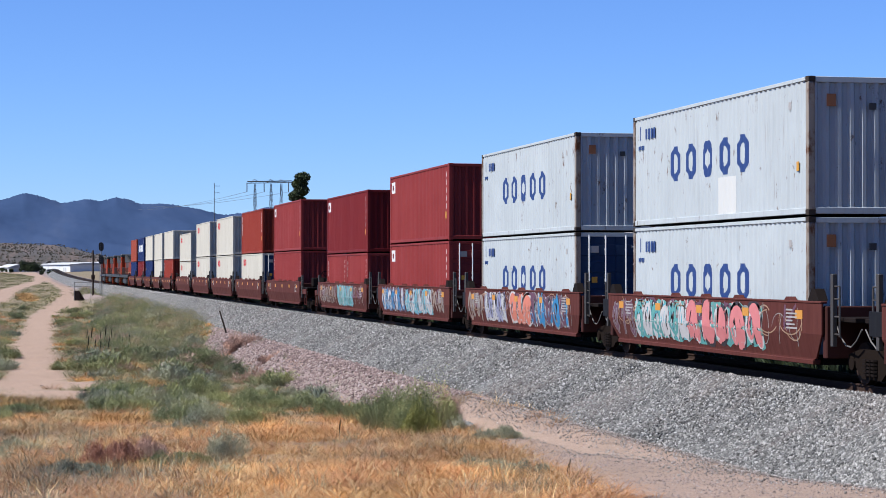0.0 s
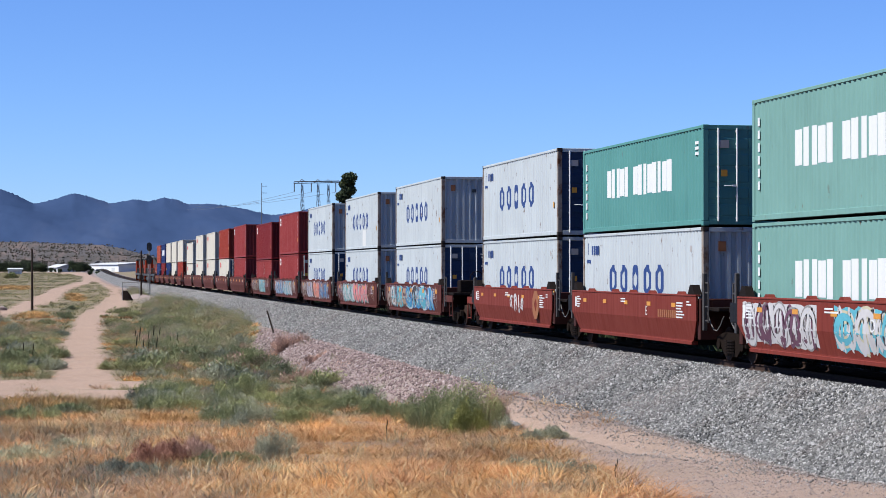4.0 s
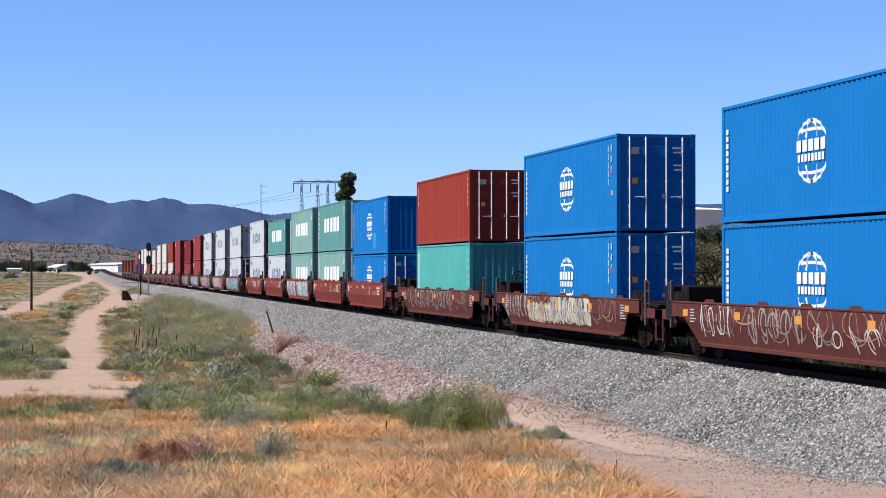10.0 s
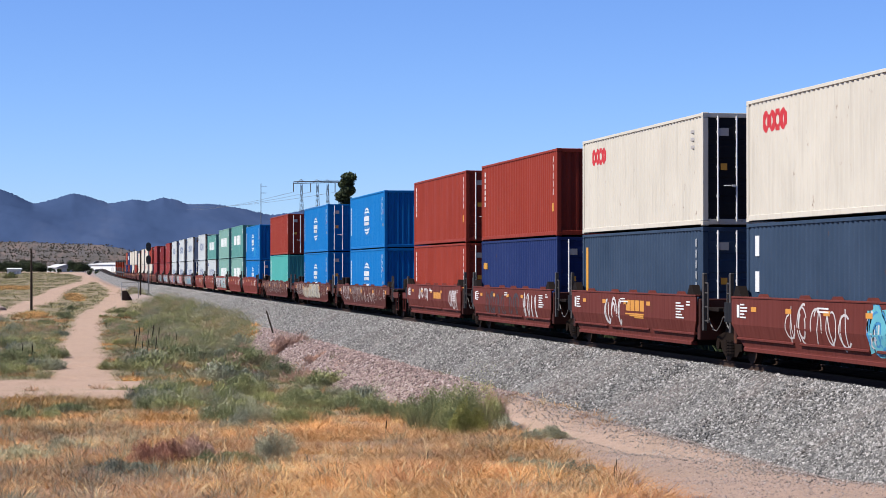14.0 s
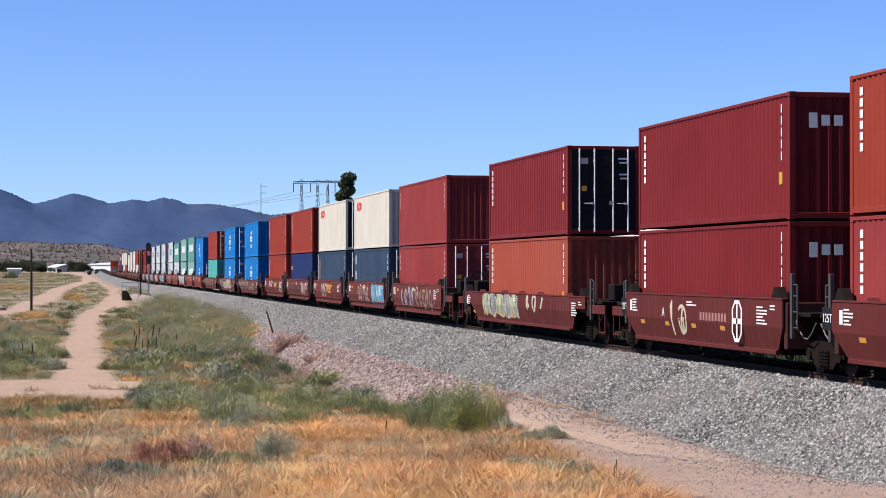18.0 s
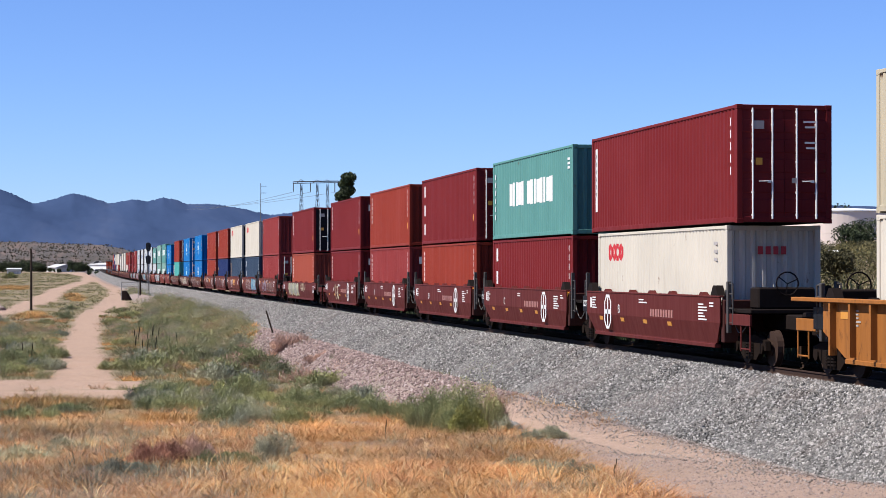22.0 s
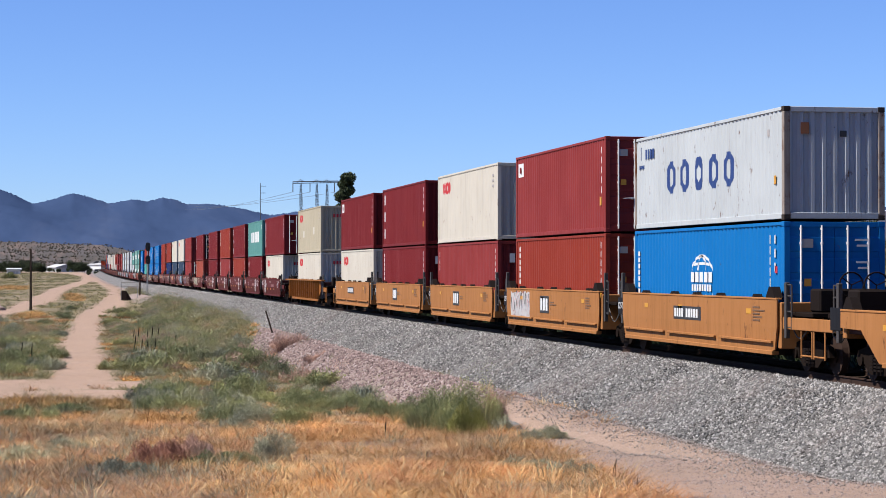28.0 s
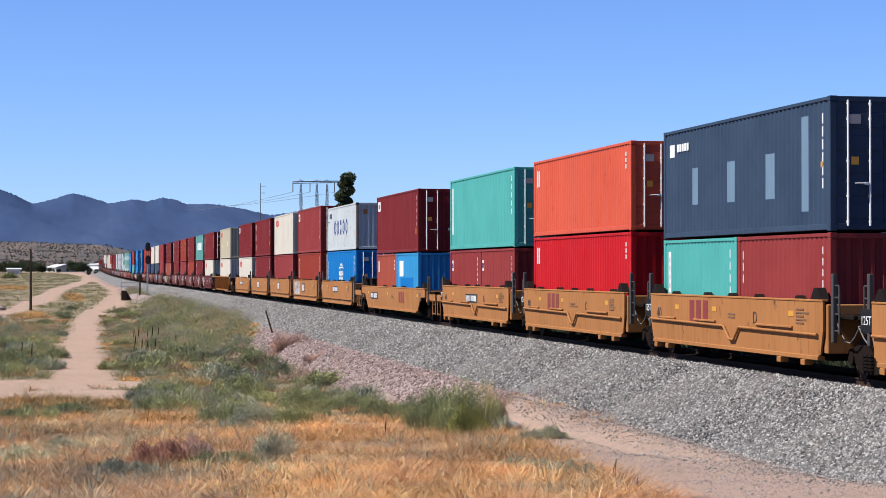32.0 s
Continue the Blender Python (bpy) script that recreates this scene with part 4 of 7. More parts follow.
def sill_x(z, foot=0.11):
    """The near sill's outer face at a height."""
    return -1.495 + foot * min(1.0, max(0.0, (SILL_MID - z) / (SILL_MID - SILL_LOW - 0.06)))


def down(u):
    """How much lower a unit's sill is than the usual one."""
    return SILL_TOP - TOPS[u.name]


def letters(u, text, y, z, size, material):
    z -= down(u)
    me = cached(("letter", text, size), lambda: letter_mesh(text, size))
    return place("lettering", me, material, u, m=Matrix.Translation((sill_x(z) - 0.005, y, z)) @ pose(0, 0, 0, 90, 0, -90))


def stencil(u, y, z, w, h, material, name="stencil"):
    z -= down(u)
    lean = 12 if z < SILL_MID else 0
    me = cached(("bar", round(w, 3), round(h, 3)), lambda: bar_mesh(w, h))
    return place(name, me, material, u, m=pose(sill_x(z) - 0.004, y, z, 0, -lean, 0))


def small_print(u, y, z, lines, w, material, seed):
    r = random.Random(seed % 4)
    cells = []
    for i in range(lines):
        ww = round(w * r.choice((0.6, 0.8, 1.0)), 2)
        cells.append(((w - ww) / 2, -i * 0.075, ww, 0.035))
    me = cached(("print", lines, w, seed % 4), lambda: bars_mesh(cells))
    return tagged(place("small_print", me, material, u, m=pose(-1.5012, y, z - down(u))), kind="stuff")


def number_row(u, y, z, n, w, h, gap, material, proud=0.004):
    me = cached(("row", n, w, h, gap), lambda: bars_mesh([(-i * (w + gap) - w / 2, 0, w, h) for i in range(n)]))
    return tagged(place("writing", me, material, u, m=pose(-1.495 - proud, y, z - down(u))), kind="stuff")


def car_marks(u, base, kind, length, number):
    h = length / 2
    if base == "tan":
        dark = MARK_DARK
        for y in (h - 2.4, 0.9, -h + 1.9):
            stencil(u, y, 1.32, 0.34, 0.12, MARK_YELLOW, "reflector")
        small_print(u, -h + 1.2, 1.42, 5, 0.8, MARK_SMOKE, number)
        small_print(u, -0.6, 1.22, 2, 0.9, MARK_SMOKE, number + 1)
        if number in (5, 9, 4, 3):
            stencil(u, 0.3 if number != 4 else h - 4.2, 1.18, 2.3, 0.34, dark, "number_plate")
            number_row(u, 1.06 + (0.3 if number != 4 else h - 4.2), 1.18, 4, 0.14, 0.22, 0.06, MARK_WHITE, 0.009)
            number_row(u, 0.08 + (0.3 if number != 4 else h - 4.2), 1.18, 5, 0.15, 0.22, 0.06, MARK_WHITE, 0.009)
        elif number in (6, 7, 8):
            stencil(u, 0.6, 1.14, 1.25, 0.56, dark, "number_plate")
            number_row(u, 1.12, 1.14, 3, 0.26, 0.40, 0.11, MARK_WHITE, 0.009)
        else:
            for i in range(3):
                stencil(u, 2.7 - i * 0.55, 1.24, 0.38, 0.56, MARK_CRIMSON)
        if number in (1, 2, 3):
            letters(u, {1: "D", 2: "C", 3: "B"}[number], -2.1, 1.16, 0.4, dark)
            letters(u, "40", h - 0.8, 1.12, 0.42, dark)
    elif base in ("brown", "red", "rust"):
        for i in range(4 if base != "red" else 5):
            stencil(u, h - 1.6 - i * 2.3, 0.86 if base == "brown" else 1.36, 0.36, 0.11, MARK_OCHRE, "reflector")
        small_print(u, -h + 1.35, 1.42, 6, 0.7, MARK_WHITE, number)
        small_print(u, -h + 0.6, 1.46, 2, 0.4, MARK_WHITE, number + 5)
        small_print(u, h - 0.9, 1.46, 5, 0.5, MARK_WHITE, number + 9)
        small_print(u, 0.3, 1.46, 2, 0.8, MARK_WHITE, number + 2)
        stencil(u, h - 0.5, 1.3, 0.18, 0.3, MARK_WHITE)
        ch = {25: "B", 26: "C", 14: "E", 13: "D", 12: "C", 11: "B", 15: "A", 29: "A", 28: "E", 27: "D"}.get(number)
        if ch:
            letters(u, ch, -1.9 if base == "red" else h - 3.6, 1.15, 0.36, MARK_WHITE)
        if base == "brown" and number != 16:
            e = place("emblem", cached(("ring", 0.74, 1.0, 0.09), lambda: ring_mesh(0.74, 1.0, 0.09)), MARK_WHITE, u, m=pose(-1.4995, -h + 3.1 if number != 11 else h - 2.4, 1.06))
            for w, hh in ((0.10, 0.8), (0.55, 0.13)):
                place("emblem_bar", cached(("bar", w, hh), lambda: bar_mesh(w, hh)), MARK_WHITE, e)
            number_row(u, -0.4, 1.12, 9, 0.15, 0.20, 0.09, MARK_PINK)
        if base == "red":
            if number != 29:
                number_row(u, -3.0, 1.12, 9, 0.13, 0.2, 0.06, MARK_RUSTY)
            if number == 29:
                place("emblem", cached(("ring", 0.9, 0.95, 0.27), lambda: ring_mesh(0.9, 0.95, 0.27)), MARK_RUSTY, u, m=pose(-1.4995, -h + 2.3, 1.1))
    else:
        for i in range(5):
            stencil(u, h - 1.2 - i * (length - 2.4) / 4, 1.36, 0.40, 0.18, MARK_OCHRE, "reflector")
        small_print(u, -h + 1.6, 1.45, 6, 0.6, MARK_GREY, number)
        small_print(u, h - 1.9, 1.45, 5, 0.6, MARK_GREY, number + 4)
    plate = place("capacity_plate", cached(("plate",), lambda: finish(box(bmesh.new(), -0.02, 0.02, -0.3, 0.3, -0.24, 0.24, 0.01), "capacity_plate")), PAINT["black"], u, m=pose(-1.42, h + 0.42, 1.25))
    if base in ("tan", "brown") and kind != "single":
        place("lettering", cached(("letter", "125T", 0.26), lambda: letter_mesh("125T", 0.26)), MARK_WHITE, plate, m=Matrix.Translation((-0.024, 0, 0)) @ pose(0, 0, 0, 90, 0, -90))


MARK_SMOKE = plain("mark_smoke", (0.0972, 0.0486, 0.0208), 0.6, 0, 0.1, 14, 0)
MARK_CRIMSON = plain("mark_crimson", (0.139, 0.0139, 0.0104), 0.6, 0, 0.2, 14, 0)
MARK_OCHRE = plain("mark_ochre", (0.382, 0.167, 0.0208), 0.6, 0, 0.2, 14, 0)
MARK_PINK = plain("mark_pink", (0.222, 0.0972, 0.0833), 0.6, 0, 0.2, 14, 0)


def spray(u, seed, y0, y1, z0, z1, colours, count, thick, name="graffiti", foot=0.11, joined=False):
    """Loops and strokes sprayed on the near sill; no words."""
    wide = (y1 - y0) / count
    one = bmesh.new() if joined else None
    for n in range(count):
        yc = y1 - (n + 0.5) * wide
        for layer, grow in ((0, 1.0), (1, 0.55)) if len(colours) > 1 else ((0, 1.0),):
            material = colours[0] if layer == 0 else colours[1 + n % (len(colours) - 1)]
            rr = random.Random(seed * 31 + n)
            bm = one if joined else bmesh.new()
            for k in range(rr.choice((2, 3, 3))):
                pts = []
                a0, turn = rr.uniform(0, 6.28), rr.uniform(2.2, 5.5) * rr.choice((-1, 1))
                ry, rz = wide * rr.uniform(0.22, 0.46), (z1 - z0) * rr.uniform(0.28, 0.48)
                oy, oz = yc + rr.uniform(-0.12, 0.12) * wide, (z0 + z1) / 2 + rr.uniform(-0.06, 0.06)
                straight = rr.random() < 0.45
                for i in range(13):
                    q = i / 12
                    if straight:
                        pts.append((oy + ry * math.cos(a0) * (q - 0.5) * 0.9, oz + (q - 0.5) * 2 * rz))
                    else:
                        pts.append((oy + ry * math.cos(a0 + turn * q), oz + rz * math.sin(a0 + turn * q)))
                w = thick * grow * rr.uniform(0.8, 1.2)
                left, right = [], []
                for i, (y, z) in enumerate(pts):
                    ya, za = pts[max(0, i - 1)]
                    yb, zb = pts[min(12, i + 1)]
                    d = math.hypot(yb - ya, zb - za) or 1
                    ny_, nz_ = -(zb - za) / d * w / 2, (yb - ya) / d * w / 2
                    for side, out in ((1, left), (-1, right)):
                        zz = min(max(z + side * nz_, SILL_LOW + 0.07), TOPS[u.name] - 0.01)
                        out.append(bm.verts.new((sill_x(zz, foot) - 0.003 - 0.003 * layer - 0.0004 * k, y + side * ny_, zz)))
                for i in range(12):
                    f = bm.faces.new((left[i], left[i + 1], right[i + 1], right[i]))
            if not joined:
                part(name, bm, material, u)
    if joined:
        tagged(part(name, one, colours[0], u), kind="stuff")


def spray_field(u, y0, y1, z0, z1, material, seed, foot=0.11):
    """A ragged coat of colour under the strokes."""
    r = random.Random(seed)
    z1 = min(z1, TOPS[u.name] - 0.02)
    bm = bmesh.new()
    n = max(4, int((y1 - y0) / 0.22))
    cols = []
    for i in range(n + 1):
        y = y0 + (y1 - y0) * i / n
        lo, hi = z0 + r.uniform(0, 0.14), z1 - r.uniform(0, 0.10)
        cols.append([bm.verts.new((sill_x(z, foot) - 0.0018, y, z)) for z in (lo, min(max(SILL_MID, lo + 0.01), hi - 0.01), hi)])
    for p, q in zip(cols, cols[1:]):
        for k in range(2):
            bm.faces.new((p[k], p[k + 1], q[k + 1], q[k]))
    part("graffiti_coat", bm, material, u)


def sprayed(name, c):
    return plain("spray_" + name, c, 0.6, 0, 0.25, 3.0, 0)


# ---------------------------------------------------------------- the train
# unit: rear end of its container along the line at the start, car, upper container, lower containers
def two(a, b, sa="small_marks", sb="small_marks"):
    return [(a, STD, sa, "wall", TWENTY), (b, STD, sb, "wall", TWENTY)]


TRAIN = [
    (0, -500.80, "tan", None, []),
    (1, -485.40, "tan", ("slate", HI, "horse", "doors"), two("teal", "rose", "strip")),
    (2, -469.99, "tan", ("orange", STD, "slanted", "doors"), [("scarlet", HI, "slanted", "wall")]),
    (3, -454.75, "tan_front", ("teal", HI, "strip", "doors"), two("rose", "rose", "small_badge", "small_badge")),
    (4, -434.78, "tan_single", ("maroon", HI, "badge", "doors"), two("coral", "sky", "slanted", "patched")),
    (5, -415.19, "tan_rear", ("white", STD, "five_rings", "wall"), [("blue", HI, "globe", "doors")]),
    (6, -399.83, "tan", ("rose", HI, "badge", "doors"), [("red", HI, "column", "doors")]),
    (7, -384.54, "tan", ("cream", HI, "red_word", "wall"), [("rose", HI, "small_marks", "word")]),
    (8, -369.26, "tan", ("maroon", HI, "big_column", "wall"), [("maroon", HI, "column", "word")]),
    (9, -354.02, "tan_front", ("maroon", HI, "badge", "wall"), [("cream", HI, "red_word", "wall")]),
    (10, -332.42, "yellow_single", ("beige", HI, "red_word_patch", "wall"), [("cream", HI, "red_word", "wall")]),
    (11, -310.87, "brown_rear", ("maroon", HI, "strip", "doors", None, 13.716), [("cream", HI, "red_word", "wall")]),
    (12, -295.54, "brown", ("green", HI, "white_words", "wall"), [("maroon", HI, "big_column", "wall")]),
    (13, -280.23, "brown", ("maroon", HI, "big_column", "doors"), [("red", HI, "column", "wall")]),
    (14, -264.71, "brown", ("red", HI, "column", "wall"), [("rose", HI, "column", "word")]),
    (15, -248.96, "brown_front", ("maroon", HI, "column", "word"), [("maroon", HI, "column", "word")]),
    (16, -228.53, "brown_single", ("maroon", HI, "column", "doors", "black"), [("coral", HI, "column", "wall")]),
    (17, -207.61, "rust_rear", ("rose", HI, "small_marks", "wall"), [("rose", HI, "small_marks", "doors")]),
    (18, -192.35, "rust", ("cream", HI, "red_word", "wall"), [("slate", HI, "big_column", "doors")]),
    (19, -176.80, "rust", ("cream", HI, "red_word", "doors", "black"), [("slate", HI, "yellow_strip", "doors")]),
    (20, -161.27, "rust", ("red", HI, "column", "wall"), [("royal", HI, "small_word", "doors")]),
    (21, -145.98, "rust_front", ("red", HI, "column", "doors"), [("red", HI, "column", "doors")]),
    (22, -125.08, "dark_single", ("blue", HI, "globe", "wall"), [("blue", HI, "globe", "wall")]),
    (23, -103.16, "dark_single", ("blue", HI, "globe", "doors"), [("blue", HI, "globe", "doors")]),
    (24, -81.24, "dark_single", ("red", HI, "small_marks", "doors"), [("teal", HI, "strip", "wall")]),
    (25, -60.59, "red_rear", ("blue", HI, "globe_patch", "wall"), [("blue", STD, "globe", "doors")]),
    (26, -45.30, "red", ("green", HI, "white_words", "doors"), [("mint", HI, "white_words", "doors")]),
    (27, -30.00, "red", ("mint", HI, "white_words", "doors"), [("mint", HI, "white_words", "doors")]),
    (28, -14.05, "red", ("green", STD, "white_words", "doors"), [("white", HI, "five_rings", "wall")]),
    (29, 1.42, "red_front", ("white", HI, "five_rings", "doors", "navy"), [("white", HI, "five_rings", "doors", "navy")]),
    (30, 22.20, "old_rear", ("white", HI, "five_rings", "wall"), [("white", HI, "five_rings", "doors", "navy")]),
    (31, 40.00, "old", ("white", HI, "five_rings_patch", "wall"), [("white", HI, "five_rings", "wall")]),
    (32, 57.81, "old", ("white", HI, "five_rings", "wall"), [("white", HI, "five_rings", "doors", "navy")]),
    (33, 75.43, "old", ("rose", HI, "badge", "wall"), [("rose", HI, "badge", "doors")]),
    (34, 93.34, "old_front", ("maroon", HI, "badge", "wall"), two("rose", "rose")),
    (35, 115.31, "old_rear", ("rose", HI, "badge", "wall"), [("rose", HI, "small_marks", "wall")]),
    (36, 133.38, "old", ("red", HI, "column", "wall"), [("cream", HI, "red_word", "doors", "navy")]),
    (37, 151.33, "old", ("cream", HI, "red_word", "wall"), [("cream", HI, "red_word", "wall")]),
    (38, 169.20, "old", ("cream", HI, "red_word", "wall"), [("cream", HI, "red_word", "wall")]),
    (39, 187.10, "old_front", ("cream", STD, "red_word", "wall"), [("cream", STD, "red_word", "wall")]),
    (40, 207.60, "dark_rear", ("cream", HI, "small_marks", "wall"), [("red", HI, "small_marks", "wall")]),
    (41, 222.90, "dark", ("cream", HI, "small_marks", "wall"), [("cream", HI, "small_marks", "wall")]),
    (42, 238.10, "dark", ("cream", HI, "small_marks", "wall"), [("royal", HI, "small_word", "wall")]),
    (43, 253.40, "dark", ("royal", HI, "white_words", "wall"), [("maroon", HI, "small_marks", "wall")]),
    (44, 268.70, "dark_front", ("coral", HI, "small_marks", "wall"), [("royal", HI, "small_marks", "wall")]),
]
CARS = {  # colour, kind, sill length, words
    "tan": ("car_tan", "ledge", 12.75, "ochre painted steel well car unit carrying stacked containers"),
    "yellow": ("car_yellow", "ribbed", 15.6, "weathered yellow ribbed well car streaked with rust"),
    "brown": ("car_brown", "smooth", 12.75, "dark brown steel well car unit with white stencils"),
    "rust": ("car_maroon", "ledge", 12.75, "red-brown well car unit scrawled with white graffiti"),
    "dark": ("car_rust", "single", 12.75, "dark rusty brown well car with yellow reflectors"),
    "red": ("car_red", "smooth", 12.75, "red-brown steel well car unit on the track"),
    "old": ("car_rust", "smooth", 14.9, "worn brown well car unit covered with graffiti"),
}
MOVERS = []           # (thing, place along the line at the start, height)
UNITS = {}
for number, rear_y, style, top, lower in TRAIN:
    base, _, end = style.partition("_")
    colour, kind, length, words = CARS[base]
    if end == "single":
        kind = "ribbed" if base == "yellow" else "single"
        length = 16.6 if base == "yellow" else 18.8
    front_end = "coupler" if end in ("front", "single") else "joint"
    rear_end = "coupler" if end in ("rear", "single") else "joint"
    unit = well_unit(colour, kind, length, front_end, rear_end, words, base == "tan" and kind == "ledge" and number < 4)
    UNITS[number] = unit
    car_marks(unit, base, kind, length, number)
    mid = rear_y + FORTY / 2
    MOVERS.append((unit, mid, 0.0))
    z = WELL
    if len(lower) == 2:
        for spec, dy in zip(lower, (3.066, -3.066)):
            MOVERS.append((container(spec[0], spec[1], spec[2], spec[3], spec[4]), mid + dy, z))
        z += STD + 0.03
    elif lower:
        spec = lower[0]
        MOVERS.append((container(*spec[:4], door=spec[4] if len(spec) > 4 else None), mid, z))
        z += spec[1] + 0.03
    if top:
        MOVERS.append((container(*top[:4], L=top[5] if len(top) > 5 else FORTY, upper=True, door=top[4] if len(top) > 4 else None), mid, z))

SP = {k: sprayed(k, c) for k, c in {
    "white": (0.336, 0.325, 0.325), "pink": (0.379, 0.119, 0.119), "coral": (0.39, 0.119, 0.0756), "teal": (0.0652, 0.205, 0.195), "cyan": (0.0652, 0.244, 0.298),
    "azure": (0.016, 0.135, 0.282), "dark": (0.016, 0.0111, 0.0139), "grey": (0.162, 0.151, 0.146), "tan": (0.228, 0.141, 0.0867), "plum": (0.0756, 0.0271, 0.0486),
    "cream": (0.325, 0.298, 0.205), "lilac": (0.173, 0.178, 0.271), "lime": (0.228, 0.244, 0.135)}.items()}


def tag_car(number, y0, y1, coat, colours, count, thick, z0=0.52, z1=1.56):
    """Coordinates run from the front end of the sill, in metres."""
    u = UNITS[number]
    foot = 0.015 if number < 10 else 0.11
    h = CARS["old"][2] / 2 if 30 <= number <= 39 else (18.8 / 2 if number in (4, 16, 22, 23, 24) else 12.75 / 2)
    if coat:
        spray_field(u, h - y1, h - y0, z0, z1, SP[coat], number + int(y0 * 7), foot)
    spray(u, number * 7 + int(y0 * 10), h - y1, h - y0, z0 + 0.06, z1 - 0.04, [SP[c] for c in colours], count, thick, foot=foot)
    if coat:          # thin outlines and highlights over the fat strokes
        for j, c in enumerate(("dark", "white", colours[-1])):
            spray(u, number * 11 + j * 5 + int(y0 * 10), h - y1, h - y0, z0 + 0.04, z1 - 0.02, [SP[c]], count * 2, 0.055 + 0.02 * j, foot=foot - 0.004 - 0.001 * j, joined=True)


tag_car(30, 1.7, 6.2, "cyan", ("dark", "white", "cyan", "tan"), 3, 0.34)
tag_car(30, 5.9, 12.9, "azure", ("white", "azure", "dark", "cyan"), 4, 0.40)
tag_car(30, 0.4, 1.7, None, ("tan", "grey"), 2, 0.12)
tag_car(31, 0.4, 2.4, None, ("grey", "plum"), 3, 0.14)
tag_car(31, 2.4, 6.6, "teal", ("cyan", "teal", "white"), 6, 0.20)
tag_car(31, 6.4, 11.6, "teal", ("dark", "pink", "pink"), 5, 0.46)
tag_car(32, 3.0, 6.0, "white", ("dark", "white", "lilac"), 5, 0.16)
tag_car(32, 6.6, 9.4, "coral", ("white", "coral", "coral"), 3, 0.40)
tag_car(32, 9.2, 13.6, "plum", ("grey", "plum", "azure"), 5, 0.26)
tag_car(32, 0.5, 2.8, None, ("tan", "grey"), 4, 0.12)
tag_car(33, 1.0, 6.0, "plum", ("lilac", "white", "azure"), 7, 0.16)
tag_car(33, 6.2, 11.6, "cyan", ("lilac", "cyan", "white"), 6, 0.18)
tag_car(33, 11.4, 14.0, None, ("tan", "grey"), 4, 0.12)
tag_car(34, 6.4, 11.0, "cyan", ("white", "cyan", "teal"), 5, 0.18)
tag_car(34, 0.6, 6.0, None, ("tan", "grey"), 8, 0.10)
tag_car(27, 0.4, 5.2, "white", ("grey", "white", "plum"), 5, 0.22)
tag_car(27, 6.2, 12.0, "cyan", ("cream", "cyan", "white"), 5, 0.24)
tag_car(29, 6.4, 8.6, None, ("white",), 4, 0.10, 0.75, 1.45)
tag_car(23, 1.4, 5.0, None, ("white", "grey"), 6, 0.07)
tag_car(23, 5.0, 8.4, "tan", ("grey", "tan", "cream"), 4, 0.16, 0.5, 1.2)
tag_car(23, 8.4, 13.4, "grey", ("white", "grey", "cream"), 6, 0.20)
tag_car(22, 2.2, 5.0, None, ("white",), 4, 0.05)
tag_car(22, 6.0, 9.6, None, ("grey",), 5, 0.06)
tag_car(22, 10.0, 14.0, None, ("white",), 4, 0.04, 0.5, 1.2)
tag_car(24, 3.0, 13.0, None, ("grey",), 10, 0.05)
tag_car(21, 3.0, 5.6, None, ("white",), 4, 0.07, 0.9, 1.55)
tag_car(21, 10.2, 12.0, None, ("white",), 3, 0.07)
tag_car(20, 2.0, 8.0, None, ("dark",), 6, 0.10)
tag_car(20, 8.6, 10.8, None, ("white",), 4, 0.08)
tag_car(19, 4.0, 5.9, None, ("white",), 3, 0.08)
tag_car(18, 3.6, 7.6, None, ("white",), 5, 0.05)
tag_car(18, 8.4, 12.4, "cyan", ("azure", "cyan", "azure"), 4, 0.24)
tag_car(17, 2.5, 6.0, None, ("grey", "lilac"), 4, 0.14)
tag_car(17, 6.5, 11.5, None, ("tan", "grey"), 6, 0.10)
tag_car(16, 3.4, 9.4, "lime", ("cream", "lime", "grey"), 5, 0.34, 0.55, 1.5)
tag_car(16, 10.6, 13.4, None, ("cream",), 3, 0.12, 0.8, 1.5)
tag_car(15, 4.0, 5.6, None, ("cream",), 2, 0.10)
tag_car(6, 0.7, 3.6, "white", ("pink", "white"), 4, 0.14)
for i in range(3):
    stencil(UNITS[4], -2.6 - 0.55 * i, 1.2, 0.34, 0.5, MARK_CRIMSON)
for number in (22, 23, 24, 30, 31, 32, 33, 34):
    wide = 7.2 if number < 30 else 6.6
    for j, (c, count, thick) in enumerate((("grey", 9, 0.02), ("tan", 6, 0.028)) if number < 30 else (("grey", 13, 0.022), ("tan", 9, 0.03), ("plum", 7, 0.09))):
        spray(UNITS[number], number * 17 + j * 3, -wide, wide, 0.6 + 0.2 * j, 1.57, [SP[c]], count, thick, "scribble", 0.108 - 0.001 * j, True)
number_row(UNITS[19], 0.1, 1.28, 4, 0.40, 0.30, 0.07, MARK_OCHRE)
for i in range(3):
    stencil(UNITS[19], -0.75 - 0.22 * i, 1.045 - 0.047 * i, 1.9 - 0.5 * i, 0.04, MARK_OCHRE)
number_row(UNITS[21], -0.4, 1.20, 4, 0.36, 0.26, 0.07, MARK_OCHRE)

# ---------------------------------------------------------------- distance
def slope_of(px):
    """The sideways slope of the sight line through a column of the picture plane 1568 wide at rest."""
    return math.tan(radians(YAW) + math.atan((px - 784) / 3630.0))


